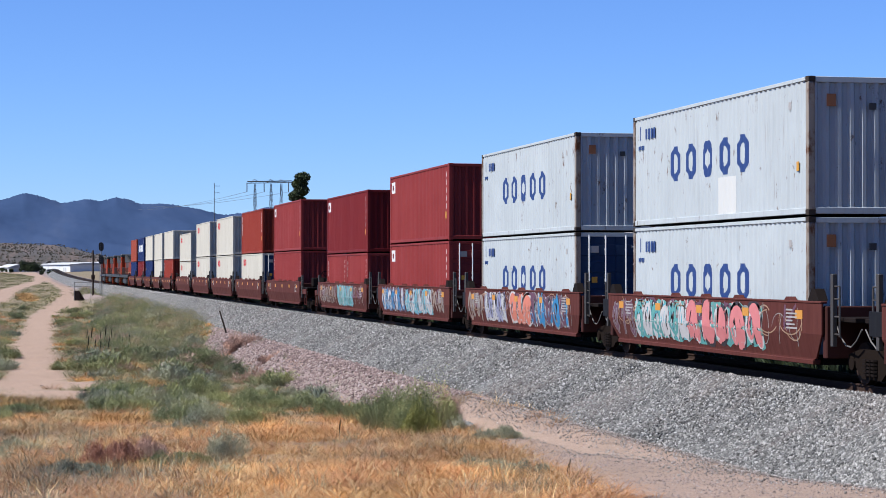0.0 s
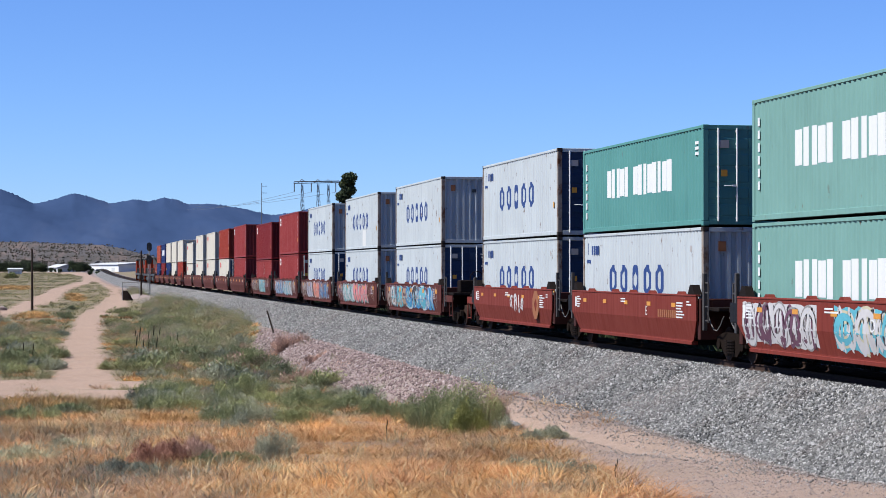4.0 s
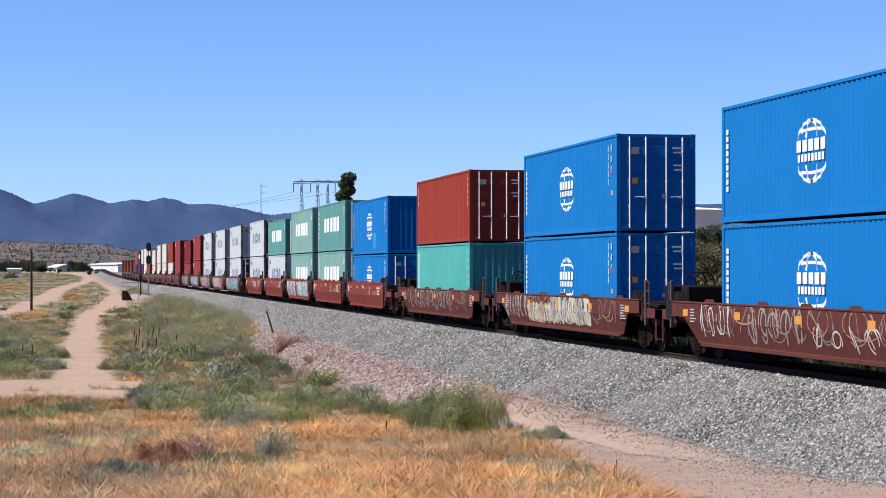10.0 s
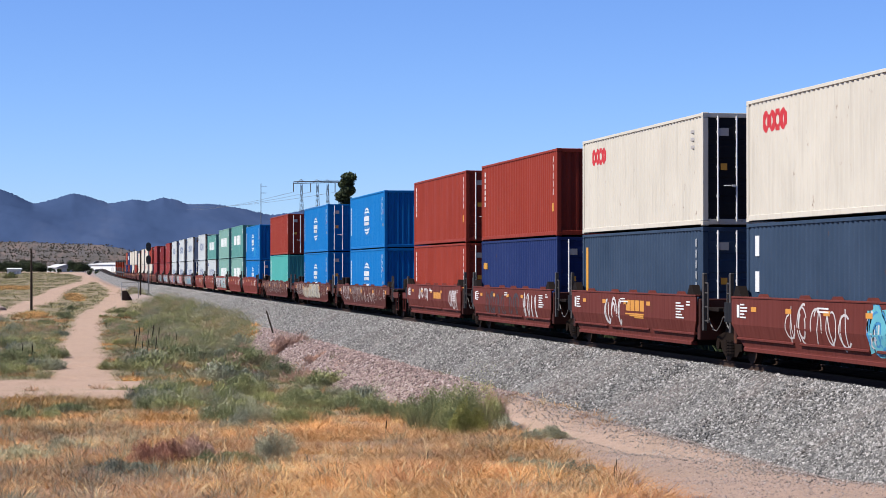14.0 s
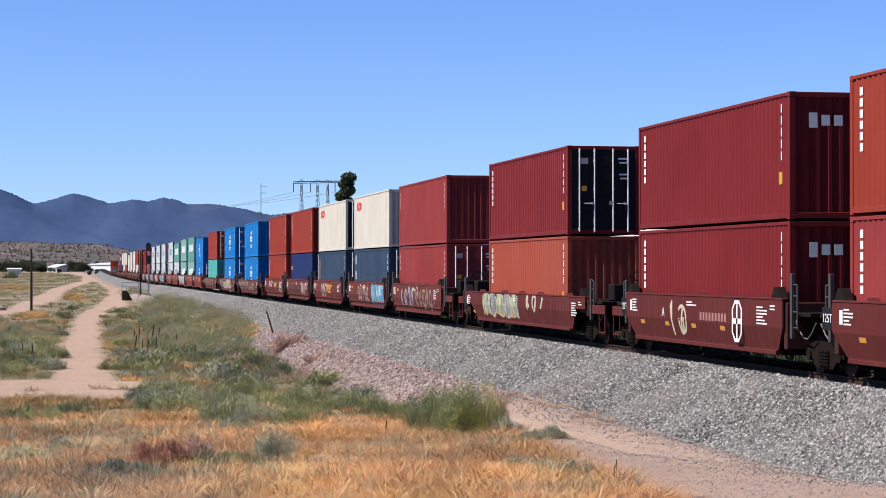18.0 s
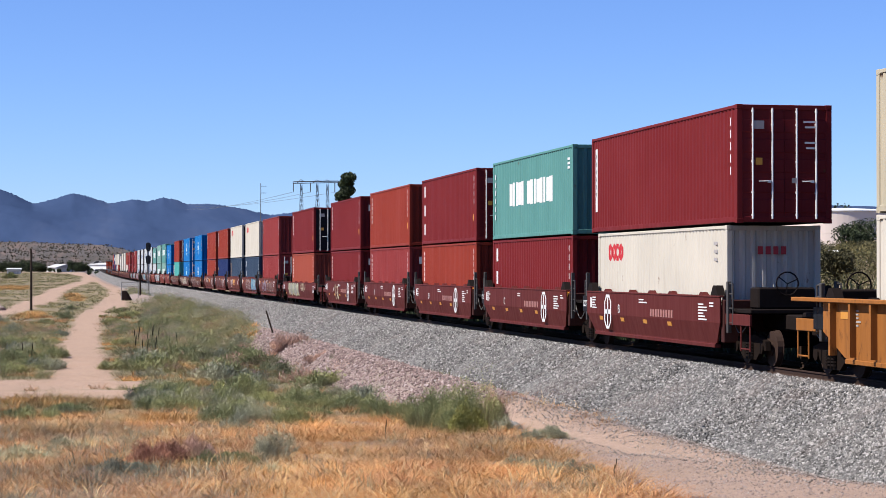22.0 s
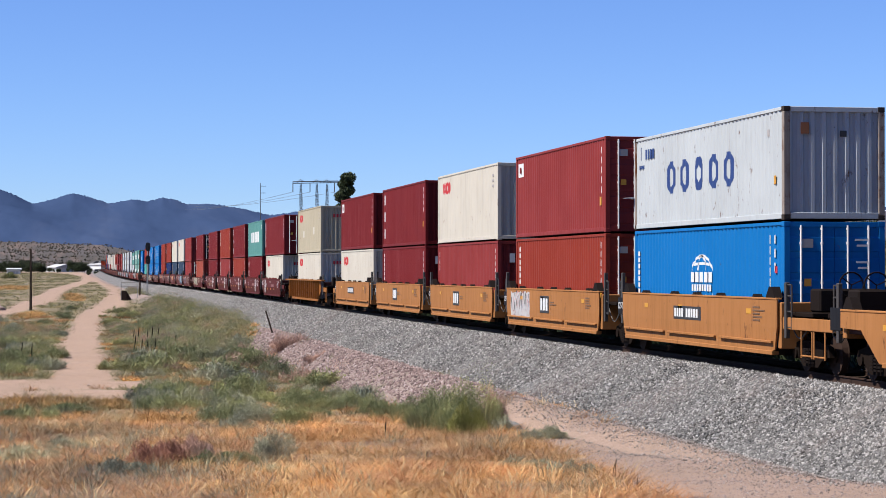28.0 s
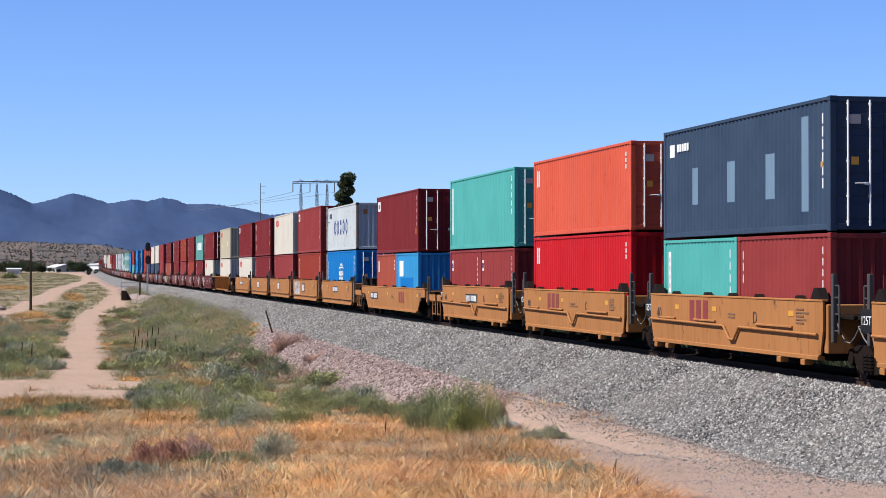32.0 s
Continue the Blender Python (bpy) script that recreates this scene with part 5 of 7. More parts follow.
def hill_sheet(name, dist, xs, tops, material, base=-20.0, depth=900.0, rough=12.0, rows=34, seed=1):
    """A range of hills: it rises from its foot to an uneven crest, with spurs and gullies."""
    px = np.concatenate([np.linspace(xs[0], slope_of(-60) * (dist + depth), 60)[:-1], np.linspace(slope_of(-60) * (dist + depth), slope_of(760) * (dist + depth), 420)[:-1], np.linspace(slope_of(760) * (dist + depth), xs[-1], 120)])
    top = np.interp(px, xs, tops)
    top = np.convolve(np.pad(top, 2, "edge"), np.ones(5) / 5, "valid")
    soft_top = np.convolve(np.pad(top, 60, "edge"), np.ones(121) / 121, "valid")
    jag = np.random.RandomState(seed).normal(0, 0.03 * rough, len(px))
    v = []
    for j in range(rows):
        k = j / (rows - 1)
        y = dist + depth * k
        row_x = px * (y / (dist + depth))
        n1 = np.array([noise.fractal(Vector(((x + 0.45 * (y - dist)) / (rough * 13), y / (rough * 17), seed)), 1.1, 2.1, 5) for x in row_x])
        z = base + (soft_top + (top - soft_top) * k ** 5 - base) * (k ** 0.85) + n1 * rough * 4.0 * k * (1.0 - k) ** 1.2
        if j == rows - 1:
            z = z + jag
        v.append(np.stack([row_x, np.full_like(px, y), z], -1))
    v = np.concatenate(v)
    n = len(px)
    f = [(j * n + i, j * n + i + 1, (j + 1) * n + i + 1, (j + 1) * n + i) for j in range(rows - 1) for i in range(n - 1)]
    return place(name, raw(name, v.tolist(), f, True), material)


def crest(points, dist):
    xs = [slope_of(a) * dist for a, b in points]
    zs = [EYE[2] + (478.8 - b) / 3630.0 * dist * math.cos(math.atan((a - 784) / 3630.0)) / math.cos(math.atan(slope_of(a))) for a, b in points]
    return xs, zs


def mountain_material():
    m, nt, p = nodes_of("haze_blue_mountain")
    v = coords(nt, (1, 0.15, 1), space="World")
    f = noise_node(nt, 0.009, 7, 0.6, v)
    # the blue of distance haze is painted into the mountain colour
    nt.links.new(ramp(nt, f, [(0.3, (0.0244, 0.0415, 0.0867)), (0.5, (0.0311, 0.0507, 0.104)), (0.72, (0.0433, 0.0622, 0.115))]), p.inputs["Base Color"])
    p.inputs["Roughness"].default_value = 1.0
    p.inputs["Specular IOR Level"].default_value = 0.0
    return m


def brown_hill_material():
    m, nt, p = nodes_of("scrub_hill")
    v = coords(nt, (1, 0.09, 1), space="World")
    f = noise_node(nt, 0.02, 5, 0.6, v)
    g = noise_node(nt, 0.11, 5, 0.7, v)
    col = ramp(nt, f, [(0.3, (0.062, 0.043, 0.035)), (0.6, (0.088, 0.06, 0.048)), (0.8, (0.15, 0.103, 0.08))])
    col = mix(nt, ramp(nt, g, [(0.40, (0, 0, 0)), (0.52, (0.95,) * 3)]), col, (0.0403, 0.0347, 0.0298))
    nt.links.new(col, p.inputs["Base Color"])
    p.inputs["Roughness"].default_value = 1.0
    return m


RANGE = [(-500, 345), (-200, 350), (-60, 322), (-20, 330), (0, 334), (28, 345), (60, 361), (88, 355), (130, 342), (150, 346), (170, 352), (195, 360), (215, 357), (240, 353),
         (262, 357), (290, 350), (312, 354), (335, 362), (375, 361), (430, 369), (480, 381), (520, 376), (556, 367), (640, 372), (900, 366), (1250, 361), (1338, 362), (1568, 366), (2400, 372)]
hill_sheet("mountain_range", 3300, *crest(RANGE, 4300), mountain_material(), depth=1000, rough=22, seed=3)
tagged(bpy.data.objects["mountain_range"], "forested mountain range on the skyline, haze painted in blue", "mountains", kind="structure")
NEARER = [(-600, 425), (-200, 428), (0, 428), (60, 429), (120, 432), (180, 434), (215, 440), (260, 452), (330, 466), (420, 474), (700, 476), (1050, 470), (1180, 430), (1255, 376), (1310, 368), (1360, 368), (1420, 376), (1568, 388)]
hill_sheet("scrub_hill", 1500, *crest(NEARER, 1900), brown_hill_material(), base=-6, depth=400, rough=5, seed=5)
rs = np.random.RandomState(31)
hv = np.array([v.co[:] for v in bpy.data.objects["scrub_hill"].data.vertices])
hv = hv[(hv[:, 0] < slope_of(300) * hv[:, 1]) & (hv[:, 0] > slope_of(-60) * hv[:, 1])]
pick = hv[rs.randint(0, len(hv), 3400)] + rs.normal(0, 1, (3400, 3)) * np.array([4.0, 6.0, 0.1])
SCRUB_AT = pick
tagged(bpy.data.objects["scrub_hill"], "dry brown hill dotted with dark scrub", "hill", kind="structure")


def at_column(px, y):
    """The point of the ground at a distance y along the sight line through a column."""
    x = slope_of(px) * y
    return x, y, float(ground_height(x, y))


# ---------------------------------------------------------------- leaves and blades
def foliage(name, stops, rough=0.75, patch=None):
    """Leaves or grass: a hue for every blade, drifting over the ground."""
    m, nt, p = nodes_of(name)
    geo = nt.nodes.new("ShaderNodeNewGeometry")
    even = nt.nodes.new("ShaderNodeMath")
    even.operation = "MULTIPLY_ADD"
    even.inputs[1].default_value, even.inputs[2].default_value = 0.62, 0.2
    nt.links.new(geo.outputs["Random Per Island"], even.inputs[0])
    col = ramp(nt, even.outputs[0], stops)
    drift = noise_node(nt, 0.45, 4, 0.6, geo.outputs["Position"])
    if patch:
        col = mix(nt, ramp(nt, drift, [(0.44, (0, 0, 0)), (0.62, (0.8,) * 3)]), col, patch)
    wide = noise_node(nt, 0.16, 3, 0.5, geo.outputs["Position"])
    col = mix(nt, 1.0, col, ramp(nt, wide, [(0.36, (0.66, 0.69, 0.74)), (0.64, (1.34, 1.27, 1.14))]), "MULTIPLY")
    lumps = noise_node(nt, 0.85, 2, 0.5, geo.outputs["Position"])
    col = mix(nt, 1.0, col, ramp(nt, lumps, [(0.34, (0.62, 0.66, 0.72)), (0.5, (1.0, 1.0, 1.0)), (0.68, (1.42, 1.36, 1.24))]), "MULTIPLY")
    nt.links.new(col, p.inputs["Base Color"])
    p.inputs["Roughness"].default_value = rough
    p.inputs["Specular IOR Level"].default_value = 0.2
    return m


def blade_mesh(name, base, height, reach, az, width, face):
    """Bent blades: six corners and two faces each, all from arrays."""
    n = len(base)
    d = np.stack([np.cos(az) * reach, np.sin(az) * reach, height], -1)
    mid = base + d * np.array([0.38, 0.38, 0.62])
    tip = base + d
    w = np.stack([np.cos(face), np.sin(face), np.zeros(n)], -1) * (width / 2)[:, None]
    v = np.stack([base - w, base + w, mid - 0.8 * w, mid + 0.8 * w, tip - 0.15 * w, tip + 0.15 * w], 1).reshape(-1, 3).astype(np.float32)
    k = np.arange(n, dtype=np.int32)[:, None] * 6
    idx = np.concatenate([k + np.array([0, 1, 3, 2]), k + np.array([2, 3, 5, 4])], 1).ravel().astype(np.int32)
    me = bpy.data.meshes.new(name)
    me.vertices.add(len(v))
    me.vertices.foreach_set("co", v.ravel())
    me.loops.add(len(idx))
    me.loops.foreach_set("vertex_index", idx)
    me.polygons.add(n * 2)
    me.polygons.foreach_set("loop_start", np.arange(0, n * 8, 4, dtype=np.int32))
    me.update(calc_edges=True)
    return me


def clump_arrays(rs, x, y, r, h, per, width, spread=0.9, sag=0.0):
    """Blades that spring from clumps at x, y with radius r and height h."""
    n = len(x)
    cx, cy, cr, ch = (np.repeat(a, per) for a in (x, y, r, h))
    m = n * per
    az = rs.rand(m) * 2 * np.pi
    q = np.sqrt(rs.rand(m)) * cr * 0.65
    bx, by = cx + q * np.cos(az), cy + q * np.sin(az)
    az2 = az + rs.normal(0, 0.7, m)
    hh = ch * (0.45 + 0.6 * rs.rand(m)) * (1.05 - 0.45 * (q / (cr * 0.65 + 1e-6)) ** 2)
    rr = cr * spread * (0.15 + 0.6 * rs.rand(m)) + sag * rs.rand(m)
    base = np.stack([bx, by, ground_height(bx, by) - 0.02], -1)
    return base, hh, rr, az2, width * (0.6 + 0.8 * rs.rand(m)), rs.rand(m) * np.pi


def scatter(rs, n, y0, y1, left, right, keep):
    """Points inside the sight cone between two distances, thinned by keep(x, y)."""
    y = y0 + (y1 - y0) * rs.rand(n)
    a, b = slope_of(left) * y, np.minimum(slope_of(right) * y, XC - 4.2)
    x = a + (b - a) * rs.rand(n)
    k = keep(x, y) > rs.rand(n)
    return x[k], y[k]


def open_ground(x, y):
    bare, gravel, green = cover(x, y)
    return (1 - np.clip(bare * 1.3, 0, 1)) * (1 - gravel * np.where(y > 60, 0.97, 0.8))


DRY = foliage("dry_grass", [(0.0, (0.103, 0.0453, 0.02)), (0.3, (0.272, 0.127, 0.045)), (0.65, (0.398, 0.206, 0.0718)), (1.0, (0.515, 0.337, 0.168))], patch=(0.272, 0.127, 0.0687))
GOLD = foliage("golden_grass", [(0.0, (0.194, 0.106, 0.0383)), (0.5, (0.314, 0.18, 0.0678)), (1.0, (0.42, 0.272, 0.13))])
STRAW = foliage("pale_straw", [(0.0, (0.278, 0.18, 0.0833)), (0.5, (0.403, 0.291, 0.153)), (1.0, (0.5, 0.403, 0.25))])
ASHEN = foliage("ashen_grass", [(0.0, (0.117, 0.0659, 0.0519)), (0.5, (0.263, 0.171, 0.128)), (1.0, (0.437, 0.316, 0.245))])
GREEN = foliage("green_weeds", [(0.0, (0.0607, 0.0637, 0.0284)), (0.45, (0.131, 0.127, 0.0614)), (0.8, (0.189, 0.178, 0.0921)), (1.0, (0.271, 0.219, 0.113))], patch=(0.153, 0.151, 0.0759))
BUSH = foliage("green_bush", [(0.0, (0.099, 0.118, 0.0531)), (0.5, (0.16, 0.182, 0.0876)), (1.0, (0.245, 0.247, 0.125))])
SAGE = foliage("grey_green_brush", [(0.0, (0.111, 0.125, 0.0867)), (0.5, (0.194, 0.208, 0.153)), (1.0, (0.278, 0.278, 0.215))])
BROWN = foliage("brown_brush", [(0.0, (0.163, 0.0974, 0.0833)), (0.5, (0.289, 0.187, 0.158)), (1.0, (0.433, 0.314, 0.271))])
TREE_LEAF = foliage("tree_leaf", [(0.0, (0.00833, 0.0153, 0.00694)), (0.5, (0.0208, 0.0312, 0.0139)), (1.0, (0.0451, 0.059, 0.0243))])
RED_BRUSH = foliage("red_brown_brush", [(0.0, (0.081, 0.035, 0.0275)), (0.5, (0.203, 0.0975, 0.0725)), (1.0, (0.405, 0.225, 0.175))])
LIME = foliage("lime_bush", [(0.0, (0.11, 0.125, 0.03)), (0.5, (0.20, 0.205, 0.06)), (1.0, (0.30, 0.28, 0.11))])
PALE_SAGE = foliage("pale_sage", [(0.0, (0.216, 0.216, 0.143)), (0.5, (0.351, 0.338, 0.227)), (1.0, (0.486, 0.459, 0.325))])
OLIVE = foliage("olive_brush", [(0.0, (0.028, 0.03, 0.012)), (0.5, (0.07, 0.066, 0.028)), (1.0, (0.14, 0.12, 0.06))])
BARK = plain("bark", (0.0694, 0.052, 0.0382), 0.9, 0, 0.3, 3, 0.5)



def brush_mesh(name, rs, x, y, r, h, per, size):
    """Feathery low bushes: slim leaves standing up through uneven mounds."""
    cx, cy, cr, ch, cs = (np.repeat(a, per) for a in (x, y, r, h, size))
    m = len(cx)
    d = rs.normal(0, 1, (m, 3))
    d /= np.linalg.norm(d, axis=1)[:, None]
    d *= rs.rand(m, 1) ** 0.4
    c = np.stack([cx + d[:, 0] * cr, cy + d[:, 1] * cr, ground_height(cx, cy) + ch * (0.42 + 0.52 * d[:, 2])], -1)
    a = rs.normal(0, 0.8, (m, 3)) + np.array([0, 0, 1.1])
    a /= np.linalg.norm(a, axis=1)[:, None]
    b = np.cross(a, rs.normal(0, 1, (m, 3)))
    b /= np.linalg.norm(b, axis=1)[:, None]
    s = (cs * (0.6 + 0.8 * rs.rand(m)))[:, None]
    return quads(name, np.stack([c - a * s, c - b * s * 0.2, c + a * s, c + b * s * 0.2], 1).reshape(-1, 3), 4)


def west(x, y):
    """Thins what grows mostly on the side away from the line."""
    return 1 - 0.8 * smooth_step(slope_of(360), slope_of(540), x / y)


rs = np.random.RandomState(11)
# long dry grass in the foreground, lying this way and that
def dry_keep(x, y):
    return open_ground(x, y) * (1 - 0.93 * cover(x, y)[2]) * (0.30 + 0.70 * smooth_step(-0.5, 0.3, bumps(x, y, 1.4, 6.0)))


x, y = scatter(rs, 7400, 25, 66, -60, 1180, lambda x, y: dry_keep(x, y) * (0.25 + 0.75 * smooth_step(-0.35, 0.35, bumps(x, y, 2.2, 9.0))))
args = clump_arrays(rs, x, y, 0.20 + 0.30 * rs.rand(len(x)), 0.12 + 0.30 * rs.rand(len(x)) ** 1.5, 50, 0.007, 1.7, 0.38)
ob = place("dry_grass", blade_mesh("dry_grass", *args), DRY)
tagged(ob, "long golden dry grass bent over in tangled tufts", "grass", kind="stuff")
x, y = scatter(rs, 3600, 25, 62, -60, 1180, lambda x, y: dry_keep(x, y) * (0.15 + 0.85 * smooth_step(-0.1, 0.5, -bumps(x, y, 2.2, 9.0) + 0.35 * (y < 36))) * west(x, y))
args = clump_arrays(rs, x, y, 0.20 + 0.25 * rs.rand(len(x)), 0.12 + 0.20 * rs.rand(len(x)), 50, 0.007, 1.6, 0.3)
ob = place("ashen_grass", blade_mesh("ashen_grass", *args), ASHEN)
tagged(ob, "pinkish grey dead brush matted among the grass", "grass", kind="stuff")
x, y = scatter(rs, 3000, 26, 66, -60, 1180, lambda x, y: dry_keep(x, y) * smooth_step(-0.05, 0.5, bumps(x, y, 1.1, 14.0) + 0.35 * (x < 0.06 * y - 1.0)) * west(x, y))
args = clump_arrays(rs, x, y, 0.20 + 0.25 * rs.rand(len(x)), 0.18 + 0.30 * rs.rand(len(x)), 44, 0.008, 1.0, 0.1)
ob = place("sage_sprigs", blade_mesh("sage_sprigs", *args), SAGE)
tagged(ob, "grey-green sprigs growing through the dry grass", "weeds", kind="stuff")
x, y = scatter(rs, 3000, 25, 60, -60, 1150, dry_keep)
args = clump_arrays(rs, x, y, np.full(len(x), 0.2), 0.16 + 0.32 * rs.rand(len(x)), 11, 0.008, 2.0, 0.5)
ob = place("seed_grass", blade_mesh("seed_grass", *args), STRAW)
tagged(ob, "pale wispy seed heads standing above the dry grass", "grass", kind="stuff")
# short stubble between
x, y = scatter(rs, 36000, 24, 70, -60, 1250, lambda x, y: open_ground(x, y))
args = clump_arrays(rs, x, y, np.full(len(x), 0.07), 0.05 + 0.10 * rs.rand(len(x)), 2, 0.009, 1.6, 0.08)
ob = place("stubble", blade_mesh("stubble", *args), DRY)
tagged(ob, "short straw-coloured stubble on sandy ground", "grass", kind="stuff")
# green weeds on the flat
def green_keep(x, y):
    g = cover(x, y)[2]
    return open_ground(x, y) * g * (0.35 + 0.65 * smooth_step(-0.55, 0.1, bumps(x, y, 2.6, 2.0)))


x, y = scatter(rs, 6000, 54, 150, -60, 900, green_keep)
args = clump_arrays(rs, x, y, 0.30 + 0.35 * rs.rand(len(x)), 0.12 + 0.24 * rs.rand(len(x)), 30, 0.013, 0.9, 0.06)
ob = place("green_weeds", blade_mesh("green_weeds", *args), GREEN)
tagged(ob, "patchy green weeds on the flat beside the line", "weeds", kind="stuff")
y = 118 + 230 * rs.rand(2600) ** 1.2
x = np.minimum(slope_of(240) * y + 1.0, 11.0) + 6.0 * rs.rand(2600)
k = (x < XC - 4.35) & (open_ground(x, y) > 0.3 * rs.rand(2600) + 0.2)
x, y = x[k], y[k]
args = clump_arrays(rs, x, y, 0.4 + 0.5 * rs.rand(len(x)), 0.15 + 0.3 * rs.rand(len(x)), 20, 0.024, 0.8, 0.08)
ob = place("bank_weeds", blade_mesh("bank_weeds", *args), GREEN)
tagged(ob, "soft olive weeds grown up to the edge of the ballast", "weeds", kind="stuff")
x, y = scatter(rs, 8200, 150, 760, -80, 700, lambda x, y: open_ground(x, y) * (0.2 + 0.8 * smooth_step(-0.3, 0.3, bumps(x, y, 6.0, 2.0))))
args = clump_arrays(rs, x, y, 0.6 + 0.6 * rs.rand(len(x)), 0.18 + 0.28 * rs.rand(len(x)), 17, 0.045, 0.9)
ob = place("distant_weeds", blade_mesh("distant_weeds", *args), GREEN)
tagged(ob, "low green and tan weeds far along the line", "weeds", kind="stuff")
for material, words, seed, lot in ((GREEN, "soft green brush in low mounds beside the line", 3, 1300), (BUSH, "feathery bright green bushes on the weedy flat", 5, 800),
                                   (SAGE, "soft grey-green sage mounds on the weedy flat", 8, 750), (BROWN, "small dead brown bushes among the weeds", 13, 260)):
    rb_ = np.random.RandomState(seed)
    x, y = scatter(rb_, lot, 58, 170, -60, 900, lambda x, y: green_keep(x, y) * smooth_step(-0.35, 0.3, bumps(x, y, 3.4, float(seed))))
    ob = place("low_brush", brush_mesh("low_brush", rb_, x, y, 0.35 + 0.6 * rb_.rand(len(x)), 0.35 + 0.6 * rb_.rand(len(x)) ** 1.3, 330, 0.010 + 0.00015 * y), material)
    tagged(ob, words, "brush", kind="stuff")
    y = 112 + 230 * rb_.rand(lot // 3) ** 1.2
    x = np.minimum(slope_of(245) * y + 1.0, 10.6) + 6.0 * rb_.rand(lot // 3)
    k = (x < XC - 4.5) & (open_ground(x, y) > 0.3) & (bumps(x, y, 4.4, float(seed)) > -0.3)
    x, y = x[k], y[k]
    ob = place("bank_brush", brush_mesh("bank_brush", rb_, x, y, 0.6 + 0.9 * rb_.rand(len(x)), 0.5 + 0.8 * rb_.rand(len(x)), 380, 0.012 + 0.00016 * y), material)
    tagged(ob, words, "brush", kind="stuff")
x, y = scatter(rs, 5000, 60, 200, -60, 800, lambda x, y: open_ground(x, y) * 0.7 * smooth_step(-0.1, 0.4, -bumps(x, y, 2.6, 2.0)))
args = clump_arrays(rs, x, y, 0.3 + 0.3 * rs.rand(len(x)), 0.15 + 0.2 * rs.rand(len(x)), 30, 0.022, 1.0, 0.1)
x2, y2, r2 = [], [], []
for px, yy, q, depth in ((27, 166, 2.0, 14), (60, 205, 1.5, 12), (134, 311, 1.4, 30), (20, 395, 4, 30), (251, 120, 1.0, 6), (313, 97, 0.8, 3.5), (60, 70, 1.6, 2.5), (130, 71, 1.3, 2.0), (210, 69, 1.0, 2.0), (20, 63, 1.0, 2), (300, 60, 1.2, 2), (470, 92, 0.6, 3), (350, 82, 0.6, 2), (520, 60, 1.0, 3), (240, 108, 0.5, 2)):
    n = 110
    a, w = rs.rand(n) * 6.28, np.sqrt(rs.rand(n)) * (0.7 + 0.3 * np.sin(5 * rs.rand(n)))
    x2.append(slope_of(px) * yy + q * w * np.cos(a)), y2.append(yy + depth * w * np.sin(a)), r2.append(np.full(n, 0.12 + 0.0022 * yy))
x2, y2, r2 = np.concatenate(x2), np.concatenate(y2), np.concatenate(r2)
more = clump_arrays(rs, x2, y2, r2, 0.16 + 0.22 * rs.rand(len(x2)) + 0.0004 * y2, 24, 0.017, 1.5, 0.15)
more = (*more[:4], more[4] * (0.5 + np.repeat(y2, 24) / 100), more[5])
ob = place("golden_patches", blade_mesh("golden_patches", *more), GOLD)
tagged(ob, "patches of orange-gold dry grass among the green weeds", "grass", kind="stuff")
ob = place("tan_tufts", blade_mesh("tan_tufts", *args), DRY)
tagged(ob, "tan grass tufts among the green weeds", "grass", kind="stuff")


def leaf_cloud(rs, lobes, per, size, slim=0.6, upright=0.0):
    """Leaf clumps spread through lobes (x, y, z, rx, rz), denser at the skin."""
    out = []
    for x, y, z, rx, rz in lobes:
        d = rs.normal(0, 1, (per, 3))
        d /= np.linalg.norm(d, axis=1)[:, None]
        q = rs.rand(per, 1) ** 0.4
        c = np.array([x, y, z]) + d * q * np.array([rx, rx, rz])
        a = rs.normal(0, 1, (per, 3)) + d * upright + np.array([0, 0, upright])
        a /= np.linalg.norm(a, axis=1)[:, None]
        b = np.cross(a, rs.normal(0, 1, (per, 3)))
        b /= np.linalg.norm(b, axis=1)[:, None]
        s = size * (0.6 + 0.8 * rs.rand(per, 1))
        out.append(np.stack([c - a * s, c - b * s * slim, c + a * s, c + b * s * slim], 1))
    return np.concatenate(out).reshape(-1, 3)


def shrub(px, y, r, h, material, words, per=900, width=0.018, squash=1.0):
    """One bush: twigs springing from its foot and loose leafage in uneven lobes."""
    x0, y0, z0 = at_column(px, y)
    rr = np.random.RandomState(int(px * 7 + y))
    bush = new("shrub")
    bush.matrix_basis = pose(x0, y0, z0)
    k = 7
    lx, ly = x0 + rr.normal(0, r * 0.45, k), y0 + rr.normal(0, r * 0.45 * squash, k)
    thin = 0.0055 if y < 75 else width * 0.6
    args = clump_arrays(rr, lx, ly, np.full(k, r * 0.6), h * (0.4 + 0.5 * rr.rand(k)), per // (2 * k), thin, 1.5)
    place("brushwood", blade_mesh("brushwood", args[0] - np.array([x0, y0, z0]), *args[1:]), material, bush)
    lobes = []
    for i in range(15):
        a, q = rr.rand() * 6.28, r * 0.85 * rr.rand() ** 0.6
        top = h * (1.05 - 0.55 * (q / r) ** 2) * (0.45 + 0.55 * rr.rand())
        lobes.append((q * math.cos(a), q * math.sin(a) * squash, top * 0.56, r * (0.24 + 0.16 * rr.rand()), top * 0.52))
    size = max(0.030, 0.00068 * y)
    place("leafage", quads("leafage", leaf_cloud(rr, lobes, max(60, int(per * (0.28 if y < 75 else 0.11))), size, 0.16, 1.0), 4), BUSH if material is GREEN else material, bush)
    return tagged(bush, words, "shrub", "shrubs by the line")


